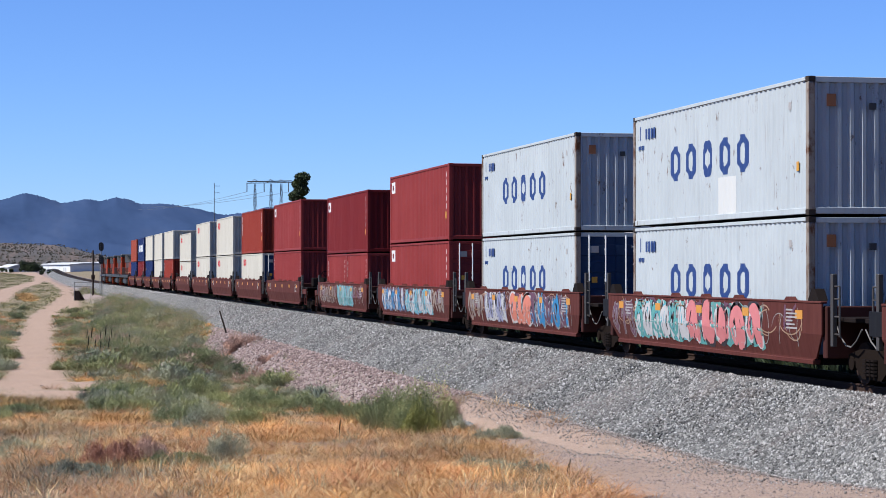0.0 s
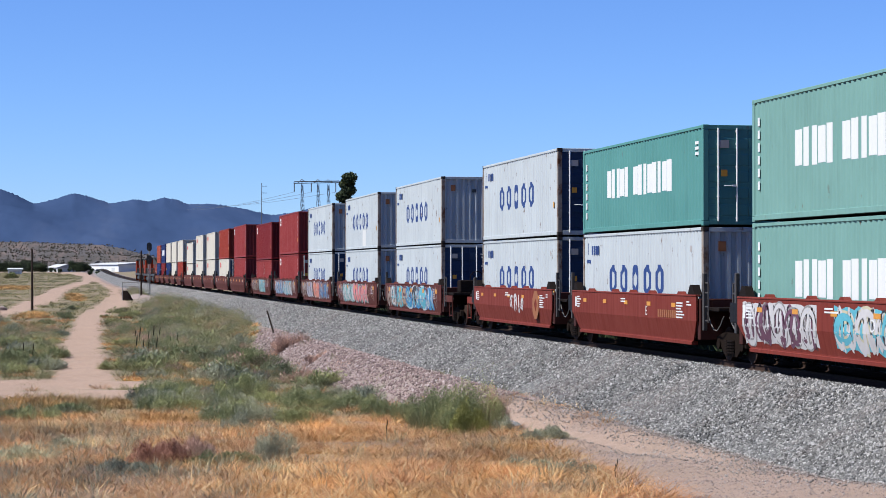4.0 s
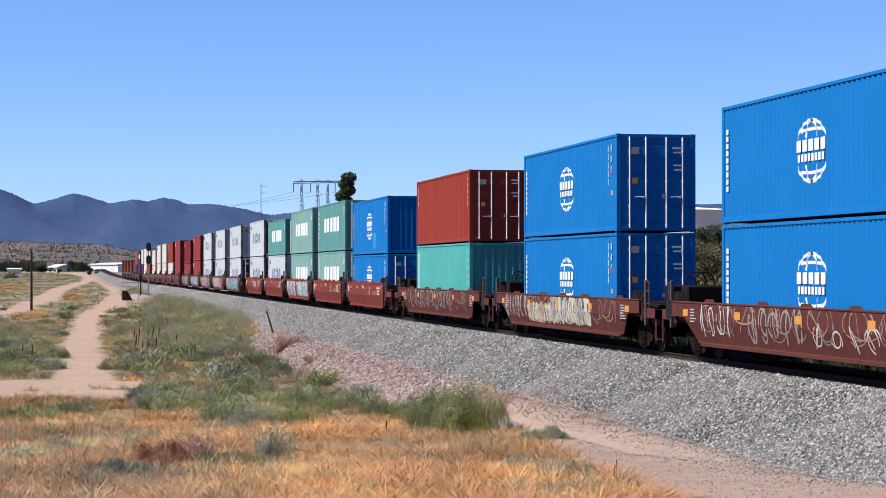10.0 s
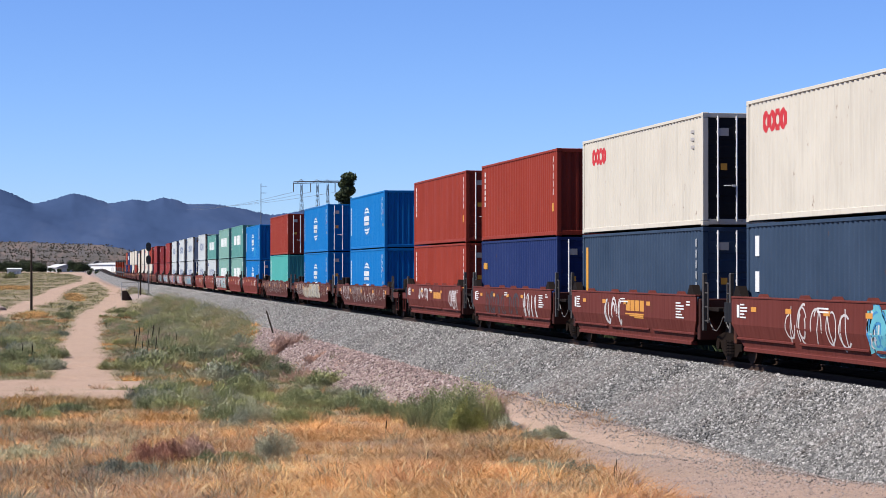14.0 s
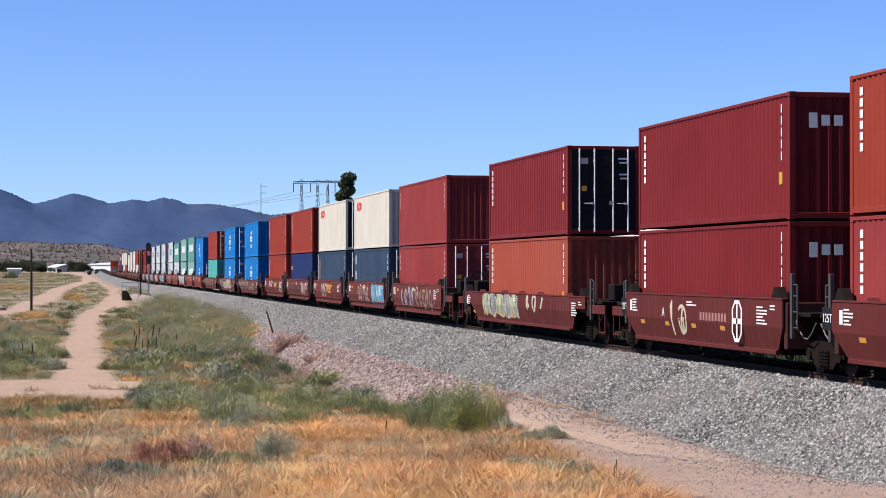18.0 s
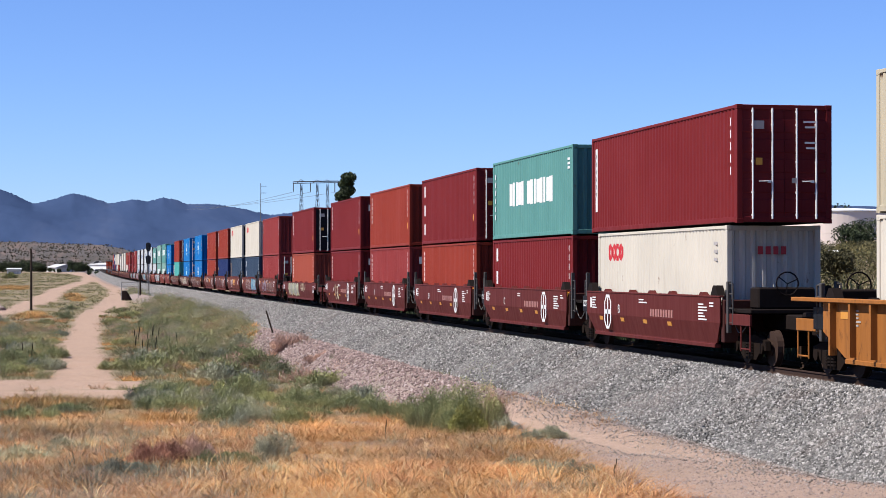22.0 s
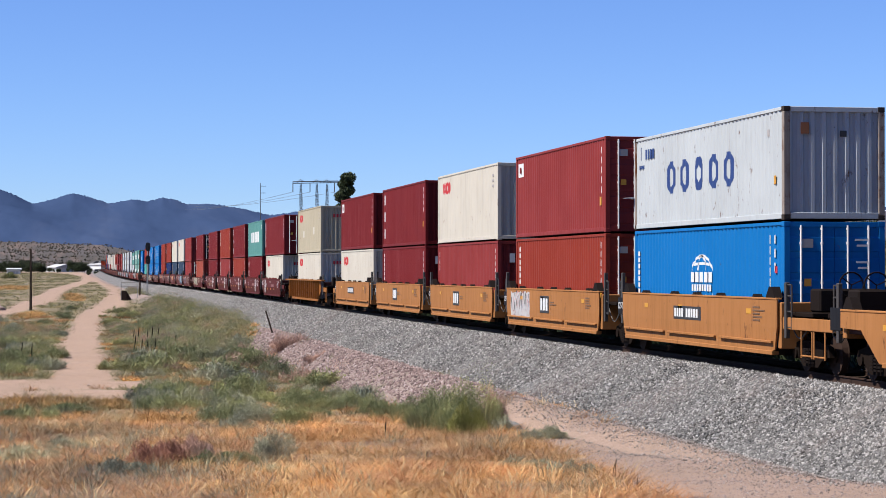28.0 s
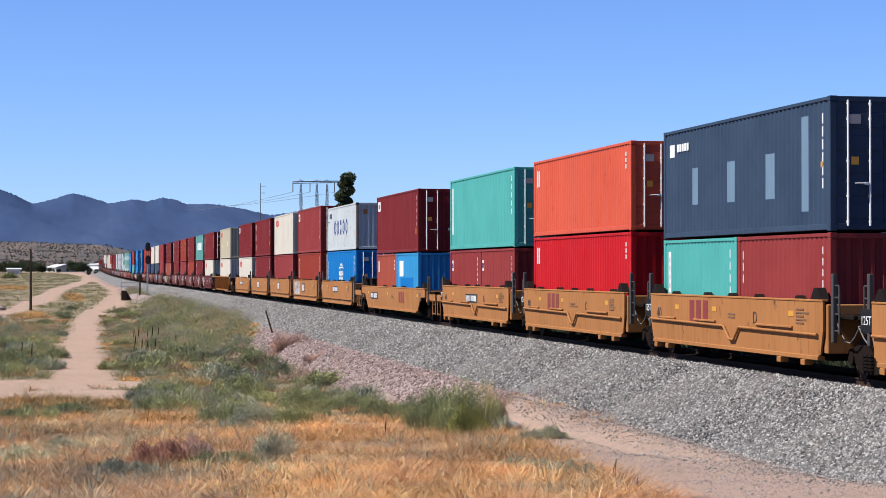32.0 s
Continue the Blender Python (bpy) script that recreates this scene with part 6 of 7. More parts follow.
GREEN_WORDS = "bushy green shrub at the foot of the ballast"
shrub(835, 52.5, 0.95, 1.45, GREEN, GREEN_WORDS, 4600, 0.014)
shrub(798, 53.5, 0.80, 1.25, GREEN, GREEN_WORDS, 3200, 0.014)
shrub(765, 55.0, 0.70, 1.05, GREEN, GREEN_WORDS, 3200, 0.014)
shrub(730, 57.0, 0.70, 0.85, GREEN, GREEN_WORDS, 1600)
shrub(695, 59.0, 0.65, 0.75, GREEN, GREEN_WORDS, 1400)
shrub(655, 63.0, 0.60, 0.50, GREEN, GREEN_WORDS, 1200)
shrub(895, 51.0, 0.40, 0.55, SAGE, "straggly grey-green bush with bare twigs", 700)
shrub(975, 47.0, 0.42, 0.32, SAGE, "low grey-green shrub on the dirt track", 900)
shrub(945, 46.6, 0.35, 0.26, SAGE, "low grey-green shrub on the dirt track", 700)
shrub(487, 41.0, 0.46, 0.80, PALE_SAGE, "pale feathery sagebrush standing in the dry grass", 1300, 0.012)
shrub(828, 51.2, 0.50, 0.98, LIME, "yellow-green bush at the foot of the ballast", 3200, 0.012)
shrub(872, 53.0, 0.42, 1.25, BROWN, "twiggy olive brown bush at the foot of the ballast", 1500, 0.012)
shrub(400, 61.0, 0.90, 0.55, SAGE, "pale grey-green brush in the dry grass", 1500)
shrub(420, 55.0, 0.70, 0.45, SAGE, "pale grey-green brush in the dry grass", 1100)
shrub(365, 39.0, 0.60, 0.34, GREEN, "low dark green brush in the dry grass", 2200, 0.012)
shrub(420, 40.0, 0.50, 0.28, GREEN, "low dark green brush in the dry grass", 1600, 0.012)
shrub(268, 38.5, 0.42, 0.62, RED_BRUSH, "dead reddish brown brush among the grass", 2600, 0.012)
shrub(305, 39.2, 0.50, 0.60, RED_BRUSH, "dead reddish brown brush among the grass", 2600, 0.012)
shrub(350, 40.5, 0.45, 0.55, BROWN, "dead pinkish brown brush among the grass", 1800, 0.012)
shrub(60, 62.0, 0.9, 0.5, GREEN, "dark green weed clump by the dirt crossing", 1500)
shrub(130, 66.0, 0.8, 0.42, GREEN, "dark green weed clump by the dirt crossing", 1300)
shrub(300, 66.0, 0.9, 0.6, SAGE, "grey-green brush beside the dirt crossing", 1500)
shrub(255, 70.0, 0.7, 0.65, SAGE, "grey-green brush beside the dirt crossing", 1200)
shrub(505, 104.0, 0.85, 0.95, BROWN, "dead brown tumbleweed on the gravel bank", 1500, 0.022)
shrub(553, 92.0, 0.45, 0.45, BROWN, "dead brown tumbleweed on the gravel bank", 800, 0.02)
shrub(575, 66.5, 0.8, 0.5, GREEN, "green brush below the gravel bank", 1300)
shrub(540, 70.0, 0.9, 0.55, GREEN, "green brush below the gravel bank", 1300)
shrub(440, 100.0, 1.3, 0.9, GREEN, "broad green bush beside the gravel bank", 1700, 0.03)
shrub(415, 108.0, 1.2, 0.8, GREEN, "broad green bush beside the gravel bank", 1500, 0.03)
shrub(370, 120.0, 1.5, 0.9, GREEN, "broad green bush beside the gravel bank", 1500, 0.035)
shrub(395, 80.0, 0.6, 0.35, BROWN, "pale dead brush with stones around it", 700)
shrub(300, 95.0, 0.8, 0.5, BROWN, "pale dead brush with stones around it", 800)
shrub(20, 560.0, 1.8, 1.7, GREEN, "lone dark bush in the far field", 900, 0.12)
for i, (px, yy) in enumerate(((30, 100), (60, 104), (80, 98), (15, 96), (95, 110), (40, 120), (225, 128), (240, 112), (330, 140), (350, 150), (280, 160), (310, 132))):
    shrub(px, yy, 0.9 + 0.06 * (i % 4), 0.55 + 0.08 * (i % 3), (GREEN, GREEN, SAGE)[i % 3], "rounded green brush on the flat", 1000, 0.03)


rb = random.Random(12)
for i in range(26):
    px = rb.uniform(270, 640)
    material, words = ((GREEN, "feathery olive bush at the edge of the dry grass"), (SAGE, "soft grey-green sagebrush at the edge of the dry grass"), (GREEN, "feathery olive bush at the edge of the dry grass"))[i % 3]
    shrub(px, rb.uniform(60, 78) - 0.016 * max(0, px - 300), rb.uniform(0.6, 1.15), rb.uniform(0.45, 0.85), material, words, 1300, 0.018)
for px, yy, r, h, material in ((55, 42, 0.8, 0.45, SAGE), (120, 46, 0.6, 0.4, SAGE), (215, 36, 0.6, 0.3, SAGE), (480, 36, 0.5, 0.25, SAGE),
                               (930, 36.5, 0.5, 0.3, SAGE), (1010, 34, 0.6, 0.3, SAGE)):
    shrub(px, yy, r, h, material, "low grey-green brush tangled in the dry grass" if material is SAGE else "dead pinkish brown brush tangled in the dry grass", 1300, 0.012)


# more of the same brush, scattered over the flat
kinds = [shrub(205, 96, 0.75, 0.55, GREEN, "small green bush on the weedy flat", 700, 0.03), shrub(330, 104, 0.8, 0.65, GREEN, "small green bush on the weedy flat", 700, 0.03),
         shrub(270, 90, 0.7, 0.5, SAGE, "small grey-green bush on the weedy flat", 700, 0.03), shrub(455, 88, 0.6, 0.45, BROWN, "small dead brown bush on the weedy flat", 600, 0.028)]
x, y = scatter(rs, 120, 66, 240, -30, 640, lambda x, y: open_ground(x, y) * (cover(x, y)[1] < 0.2))
for i in range(len(x)):
    k = 0.6 + 0.8 * rs.rand()
    if x[i] < XC - 7:
        copy_thing(kinds[(0, 1, 0, 2, 1, 3)[i % 6]], pose(float(x[i]), float(y[i]), float(ground_height(x[i], y[i])), 0, 0, 360 * rs.rand()) @ Matrix.Scale(k, 4))
x, y = scatter(rs, 150, 82, 200, 255, 620, lambda x, y: open_ground(x, y) * (cover(x, y)[1] < 0.2))
for i in range(min(56, len(x))):
    k = 1.0 + 0.8 * rs.rand()
    if x[i] < XC - 5.2:
        copy_thing(kinds[(0, 1, 2, 1, 0, 2, 3)[i % 7]], pose(float(x[i]), float(y[i]), float(ground_height(x[i], y[i])), 0, 0, 360 * rs.rand()) @ Matrix.Scale(k, 4))
# brush beyond the line, its near band added to darken gaps under the cars
y = 30 + 230 * rs.rand(5000) ** 1.3
x = XC + 4.7 + 32 * rs.rand(5000) ** 3.2
args = clump_arrays(rs, x, y, 0.5 + 0.6 * rs.rand(len(x)), np.where(x < XC + 9, 1.2 + 0.5 * rs.rand(len(x)), 0.7 + 1.1 * rs.rand(len(x))), 14, 0.12, 1.0)
SCRUB_LEAF = foliage("scrub_leaf", [(0.0, (0.02, 0.022, 0.01)), (0.5, (0.055, 0.052, 0.024)), (1.0, (0.11, 0.095, 0.05))])
x2, y2 = XC + 14 + 110 * rs.rand(4200), 110 + 320 * rs.rand(4200)
ob = place("slope_brush", brush_mesh("slope_brush", rs, x2, y2, 1.0 + 1.0 * rs.rand(4200), 0.9 + 1.3 * rs.rand(4200), 70, np.full(4200, 0.2)), OLIVE)
tagged(ob, "olive brown brush covering the slope behind the line", "brush", kind="stuff")
ob = place("far_side_brush", blade_mesh("far_side_brush", *args), TREE_LEAF)
tagged(ob, "dense dark green brush on the far side of the line", "brush", kind="stuff")


# dark upright seed stalks
STALK = plain("dead_stalk", (0.0208, 0.0208, 0.0153), 0.9)


def stalk(px, y, h):
    x0, y0, z0 = at_column(px, y)
    bm = bmesh.new()
    q = 0.012 * h
    rings = [(0, 0, -0.05, q), (0.02, 0.01, h * 0.4, q * 0.9), (0.05 * h, 0.02, h * 0.6, q * 2.4), (0.07 * h, 0.0, h * 0.85, q * 2.0), (0.08 * h, 0.0, h, q * 0.4)]
    loops = [[bm.verts.new((x + r * math.cos(a), y_ + r * math.sin(a), z)) for a in (0, 1.05, 2.1, 3.14, 4.19, 5.24)] for x, y_, z, r in rings]
    for la, lb in zip(loops, loops[1:]):
        for i in range(6):
            bm.faces.new((la[i], la[(i + 1) % 6], lb[(i + 1) % 6], lb[i]))
    ob = part("seed_stalk", bm, STALK, None)
    ob.matrix_basis = pose(x0, y0, z0)
    return tagged(ob, "tall dark dried weed stalk standing upright", "weed", "dried stalks")


for px, yy, h in ((238, 128, 1.0), (246, 126, 1.2), (262, 130, 0.9), (270, 124, 1.3), (281, 128, 1.1), (240, 112, 1.2), (252, 110, 1.0), (262, 113, 0.9), (276, 111, 1.1),
                  (300, 118, 0.9), (312, 121, 1.0), (40, 108, 0.9), (57, 104, 1.0), (683, 49, 0.5), (1090, 33.5, 0.35), (1087, 32.5, 0.3)):
    stalk(px, yy, h)

# ---------------------------------------------------------------- stones
OCTA = np.array([(1, 0, 0), (-1, 0, 0), (0, 1, 0), (0, -1, 0), (0, 0, 1), (0, 0, -1)], dtype=float)
OCTA_F = np.array([(0, 2, 4), (2, 1, 4), (1, 3, 4), (3, 0, 4), (2, 0, 5), (1, 2, 5), (3, 1, 5), (0, 3, 5)], dtype=np.int32)


def stone_mesh(name, rs, centre, radius):
    n = len(centre)
    v = OCTA[None] * (radius[:, None, None] * (0.55 + 0.8 * rs.rand(n, 6, 1))) + rs.normal(0, 0.22, (n, 6, 3)) * radius[:, None, None]
    a = rs.rand(n) * 6.28
    b = rs.rand(n) * 6.28
    ca, sa, cb, sb = np.cos(a)[:, None], np.sin(a)[:, None], np.cos(b)[:, None], np.sin(b)[:, None]
    vx, vy, vz = v[..., 0] * ca - v[..., 1] * sa, v[..., 0] * sa + v[..., 1] * ca, v[..., 2]
    vy, vz = vy * cb - vz * sb, vy * sb + vz * cb
    v = (np.stack([vx, vy, vz], -1) + centre[:, None]).reshape(-1, 3).astype(np.float32)
    idx = (np.arange(n, dtype=np.int32)[:, None, None] * 6 + OCTA_F[None]).ravel()
    me = bpy.data.meshes.new(name)
    me.vertices.add(len(v))
    me.vertices.foreach_set("co", v.ravel())
    me.loops.add(len(idx))
    me.loops.foreach_set("vertex_index", idx)
    me.polygons.add(n * 8)
    me.polygons.foreach_set("loop_start", np.arange(0, n * 24, 3, dtype=np.int32))
    me.update(calc_edges=True)
    return me


def stone_material(name, stops):
    m, nt, p = nodes_of(name)
    geo = nt.nodes.new("ShaderNodeNewGeometry")
    col = ramp(nt, geo.outputs["Random Per Island"], stops)
    big = noise_node(nt, 0.5, 3, 0.6, geo.outputs["Position"])
    nt.links.new(mix(nt, ramp(nt, big, [(0.5, (0, 0, 0)), (0.75, (0.4,) * 3)]), col, (0.146, 0.108, 0.0972)), p.inputs["Base Color"])
    p.inputs["Roughness"].default_value = 0.85
    return m


SCRUB_DOT = foliage("hill_scrub", [(0.0, (0.0243, 0.0229, 0.018)), (0.6, (0.0451, 0.0389, 0.0305)), (1.0, (0.0763, 0.059, 0.0451))])
rs = np.random.RandomState(29)
ob = place("hill_scrub", stone_mesh("hill_scrub", rs, SCRUB_AT + np.array([0, 0, 0.5]), 0.35 + 0.75 * rs.rand(len(SCRUB_AT)) ** 2), SCRUB_DOT)
tagged(ob, "dark desert scrub dotted over the brown hill", "scrub", kind="stuff")
rs = np.random.RandomState(23)
n = 104000
y = 30 + 290 * rs.rand(n) ** 2.6
off = -4.75 + 2.95 * rs.rand(n) ** 0.9
z = np.interp(off, [b[0] for b in BED], [b[1] for b in BED])
ob = place("ballast_stones", stone_mesh("ballast_stones", rs, np.stack([XC + off + 4e-6 * np.maximum(0, y - 150) ** 2, y, z + 0.005], -1), (0.022 + 0.022 * rs.rand(n)) * (0.85 + y / 260)),
           stone_material("ballast_stone", [(0.0, (0.0347, 0.034, 0.0333)), (0.4, (0.0944, 0.0909, 0.0881)), (0.75, (0.157, 0.151, 0.146)), (1.0, (0.305, 0.295, 0.285))]))
tagged(ob, "angular grey crushed rock of the ballast shoulder", "ballast", kind="stuff")
n = 9000
y = 27 + 40 * rs.rand(n)
off = -4.4 - rs.exponential(0.45, n)
x = XC + off
ob = place("spilled_stones", stone_mesh("spilled_stones", rs, np.stack([x, y, ground_height(x, y) + 0.012], -1), 0.008 + 0.024 * rs.rand(n) ** 2),
           stone_material("spilled_stone", [(0.0, (0.09, 0.077, 0.07)), (0.5, (0.18, 0.157, 0.143)), (1.0, (0.32, 0.29, 0.27))]))
tagged(ob, "ballast stones spilled over the edge of the dirt track", "gravel", kind="stuff")
n = 20000
y = 54 + 71 * rs.rand(n)
x = 9.9 + 3.4 * rs.rand(n)
k = cover(x, y)[1] > 0.35 + 0.4 * rs.rand(n)
x, y = x[k], y[k]
ob = place("bank_stones", stone_mesh("bank_stones", rs, np.stack([x, y, ground_height(x, y) + 0.01], -1), 0.03 + 0.05 * rs.rand(len(x)) ** 2),
           stone_material("bank_stone", [(0.0, (0.0694, 0.0458, 0.043)), (0.45, (0.16, 0.108, 0.101)), (0.8, (0.222, 0.163, 0.153)), (1.0, (0.312, 0.257, 0.243))]))
tagged(ob, "pinkish broken rock on the bank below the track", "gravel", kind="stuff")
n = 70000
y = 26 + 34 * rs.rand(n)
x = 7.6 + 6.0 * rs.rand(n)
k = rs.rand(n) < 0.30 + 0.70 * smooth_step(11.9, 13.0, x) + 0.6 * (1 - smooth_step(0.9, 1.2, np.abs(road_distance(x, y, NEAR_TRACK) - 1.0) * 6))
x, y = x[k], y[k]
ob = place("track_pebbles", stone_mesh("track_pebbles", rs, np.stack([x, y, ground_height(x, y) + 0.004], -1), 0.006 + 0.015 * rs.rand(len(x)) ** 3),
           stone_material("track_pebble", [(0.0, (0.139, 0.104, 0.0958)), (0.4, (0.194, 0.149, 0.135)), (0.8, (0.25, 0.208, 0.194)), (1.0, (0.347, 0.312, 0.298))]))
tagged(ob, "loose pebbles on the dirt track beside the ballast", "gravel", kind="stuff")
ROCK = plain("pale_rock", (0.25, 0.201, 0.18), 0.9, 0, 0.25, 4, 0.6)
for i, (px, yy, q) in enumerate(((385, 78, 0.22), (398, 79, 0.16), (290, 118, 0.3), (300, 121, 0.22), (375, 98, 0.3), (390, 99, 0.24), (410, 104, 0.35), (352, 92, 0.2), (238, 78.5, 0.09), (160, 84, 0.07), (3, 230, 0.6))):
    x0, y0, z0 = at_column(px, yy)
    bm = bmesh.new()
    bmesh.ops.create_icosphere(bm, subdivisions=2, radius=q)
    for v in bm.verts:
        v.co *= 1 + 0.5 * noise.noise(v.co * (1.6 / q) + Vector((i * 5.0, 0, 0)))
        v.co.z *= 0.65
    ob = part("rock", bm, ROCK if i != 8 else STALK, None)
    ob.matrix_basis = pose(x0, y0, z0 + q * 0.2)
    tagged(ob, "rough weathered rock lying among the weeds", "rock", "rocks")

# sleepers where the line shows between cars
tie = cached(("tie",), lambda: finish(box(bmesh.new(), -1.3, 1.3, -0.115, 0.115, -0.33, -0.165, 0.012), "sleeper"))
holder = new("sleepers")
tagged(holder, "dark timber sleepers bedded in ballast", "sleepers", kind="structure")
for i in range(90):
    place("sleeper", tie, TIE, holder, m=pose(XC, 36 + 0.52 * i, 0.012))


# ---------------------------------------------------------------- trees
def tree_meshes(kind, seed):
    r = np.random.RandomState(seed)
    bm = bmesh.new()
    if kind == "tall":
        H = 24.0
        tube(bm, (0, 0, -0.5), (0.3, 0, 10), 0.5, 8, 0.3)
        tube(bm, (0.3, 0, 10), (0, 0, 21), 0.3, 8, 0.08)
        lobes = [(r.normal(0, 0.6), r.normal(0, 0.6), zz, 1.5 + 0.5 * r.rand(), 1.4) for zz in np.linspace(11, 22.6, 9)]
        lobes += [(1.6, 0, 21.0, 1.0, 1.0), (1.7, 0, 19.0, 0.9, 0.8), (-1.1, 0, 22.0, 0.9, 1.0)]
        for x, y, z, a, b in lobes[:9]:
            tube(bm, (0, 0, z - 1.6), (x * 1.6, y * 1.6, z), 0.09, 5, 0.03)
        leaves = leaf_cloud(r, lobes, 700, 0.30)
    elif kind == "conifer":
        tube(bm, (0, 0, -0.5), (0, 0, 9.6), 0.24, 7, 0.04)
        lobes = [(r.normal(0, 0.12), r.normal(0, 0.12), z, 2.1 * (1.02 - z / 10.4) + 0.12, 0.55) for z in np.linspace(1.2, 9.9, 13)]
        leaves = leaf_cloud(r, lobes, 420, 0.15)
    else:
        tube(bm, (0, 0, -0.4), (0.1, 0.1, 1.3), 0.20, 7, 0.14)
        lobes = []
        for i in range(13):
            a = i * 2.4 + r.rand()
            q = 1.5 * r.rand() ** 0.5
            lobes.append((q * math.cos(a), q * math.sin(a), 0.7 + 2.3 * r.rand(), 0.8 + 0.5 * r.rand(), 0.7 + 0.45 * r.rand()))
            tube(bm, (0.1, 0.1, 1.0), lobes[-1][:3], 0.07, 5, 0.02)
        leaves = leaf_cloud(r, lobes, 520, 0.10)
    return finish(bm, "trunk"), quads("crown", leaves, 4)


def tree(kind, seed, px, y, scale, words, group="trees", material=None):
    tr, cr = cached(("tree", kind, seed), lambda: tree_meshes(kind, seed))
    t = new("tree")
    place("trunk", tr, BARK, t)
    place("crown", cr, material or TREE_LEAF, t)
    x0, y0, z0 = at_column(px, y)
    t.matrix_basis = pose(x0, y0, z0, 0, 0, (px * 37) % 360) @ Matrix.Scale(scale, 4)
    return tagged(t, words, "tree", group)


tree("tall", 1, 615, 480, 1.0, "tall narrow dark eucalyptus standing alone")
rt = random.Random(4)
for i in range(64):
    px = 1115 + i * 7.6 + rt.uniform(-6, 6)
    yy = rt.uniform(150, 300)
    k = (EYE[2] + (478.8 - rt.uniform(425, 458)) / 3400 * yy - at_column(px, yy)[2]) / 3.7
    tree("bushy", 2 + i % 4, px, yy, k, "rounded dark green tree on the slope behind the train", "trees behind the line", SCRUB_LEAF)
tree("conifer", 7, 1336, 300, 0.85, "dark pointed conifer beside the water tank", "trees behind the line")
tree("bushy", 3, 1432, 420, 3.2, "dark tree rising behind the water tank", "trees behind the line")
tree("bushy", 4, 1468, 420, 3.0, "dark tree rising behind the water tank", "trees behind the line")
tree("bushy", 5, 1520, 318, 1.65, "rounded dark green tree on the slope behind the train", "trees behind the line")
tree("bushy", 2, 1262, 290, 1.35, "rounded dark green tree on the slope behind the train", "trees behind the line")
for i in range(44):
    px = -60 + i * 5.6 + rt.uniform(-3, 3)
    k = rt.uniform(0.75, 1.35)
    if 82 < px < 124 or px > 158:
        k *= 0.45
    tree("bushy", 2 + i % 4, px, rt.uniform(760, 930), k, "dark green tree in a far belt below the hill", "far tree belt")


# ---------------------------------------------------------------- buildings
WALL_PALE = plain("pale_wall", (0.64, 0.54, 0.48), 0.9, 0, 0.06, 0.3, 0.05)
WALL_WHITE = plain("white_metal", (0.541, 0.541, 0.541), 0.6, 0, 0.06, 0.4, 0)
ROOF_GREY = plain("grey_roof", (0.382, 0.382, 0.382), 0.7, 0, 0.1, 0.4, 0)
GLASS = plain("dark_glass", (0.0139, 0.0174, 0.0208), 0.15, 0, 0.1, 1, 0)


def hall(name, px0, px1, y, z0, z1, roof, words, wall=WALL_WHITE, bays=6, openings=4, depth=22, turn=0.0):
    x0, x1 = slope_of(px0) * y, slope_of(px1) * y
    b = new(name)
    w = x1 - x0
    b.matrix_basis = pose(x0, y, z0)
    if turn:
        w = math.hypot(x1 * (1 - turn) - x0, y * turn)
        b.matrix_basis = pose(x0, y, z0, 0, 0, -math.degrees(math.atan2(y * turn, x1 * (1 - turn) - x0)))
    h = z1 - z0
    part("wall", box(bmesh.new(), 0, w, 0, depth, -3, h, 0.05), wall, b)
    bm = bmesh.new()
    v = [bm.verts.new(p) for p in ((-0.4, -0.5, h), (w + 0.4, -0.5, h), (w + 0.4, depth / 2, h + roof), (-0.4, depth / 2, h + roof), (w + 0.4, depth + 0.5, h), (-0.4, depth + 0.5, h),
                                   (-0.4, -0.5, h - 0.25), (w + 0.4, -0.5, h - 0.25), (w + 0.4, depth + 0.5, h - 0.25), (-0.4, depth + 0.5, h - 0.25))]
    for f in ((0, 1, 2, 3), (3, 2, 4, 5), (6, 7, 1, 0), (1, 7, 8, 4, 2), (6, 0, 3, 5, 9), (9, 5, 4, 8), (7, 6, 9, 8)):
        bm.faces.new([v[i] for i in f])
    part("roof", bm, ROOF_GREY if wall is WALL_WHITE else WALL_WHITE, b)
    for i in range(bays + 1):
        xx = w * i / bays
        part("pilaster", box(bmesh.new(), xx - 0.12, xx + 0.12, -0.08, 0.01, -2, h - 0.3), wall, b)
    for i in range(openings):
        xx = w * (i + 0.5) / openings
        d = part("loading_door", box(bmesh.new(), xx - 1.5, xx + 1.5, -0.06, 0.02, 0.0, min(3.4, h * 0.6)), ROOF_GREY, b)
    return tagged(b, words, "building", "buildings")




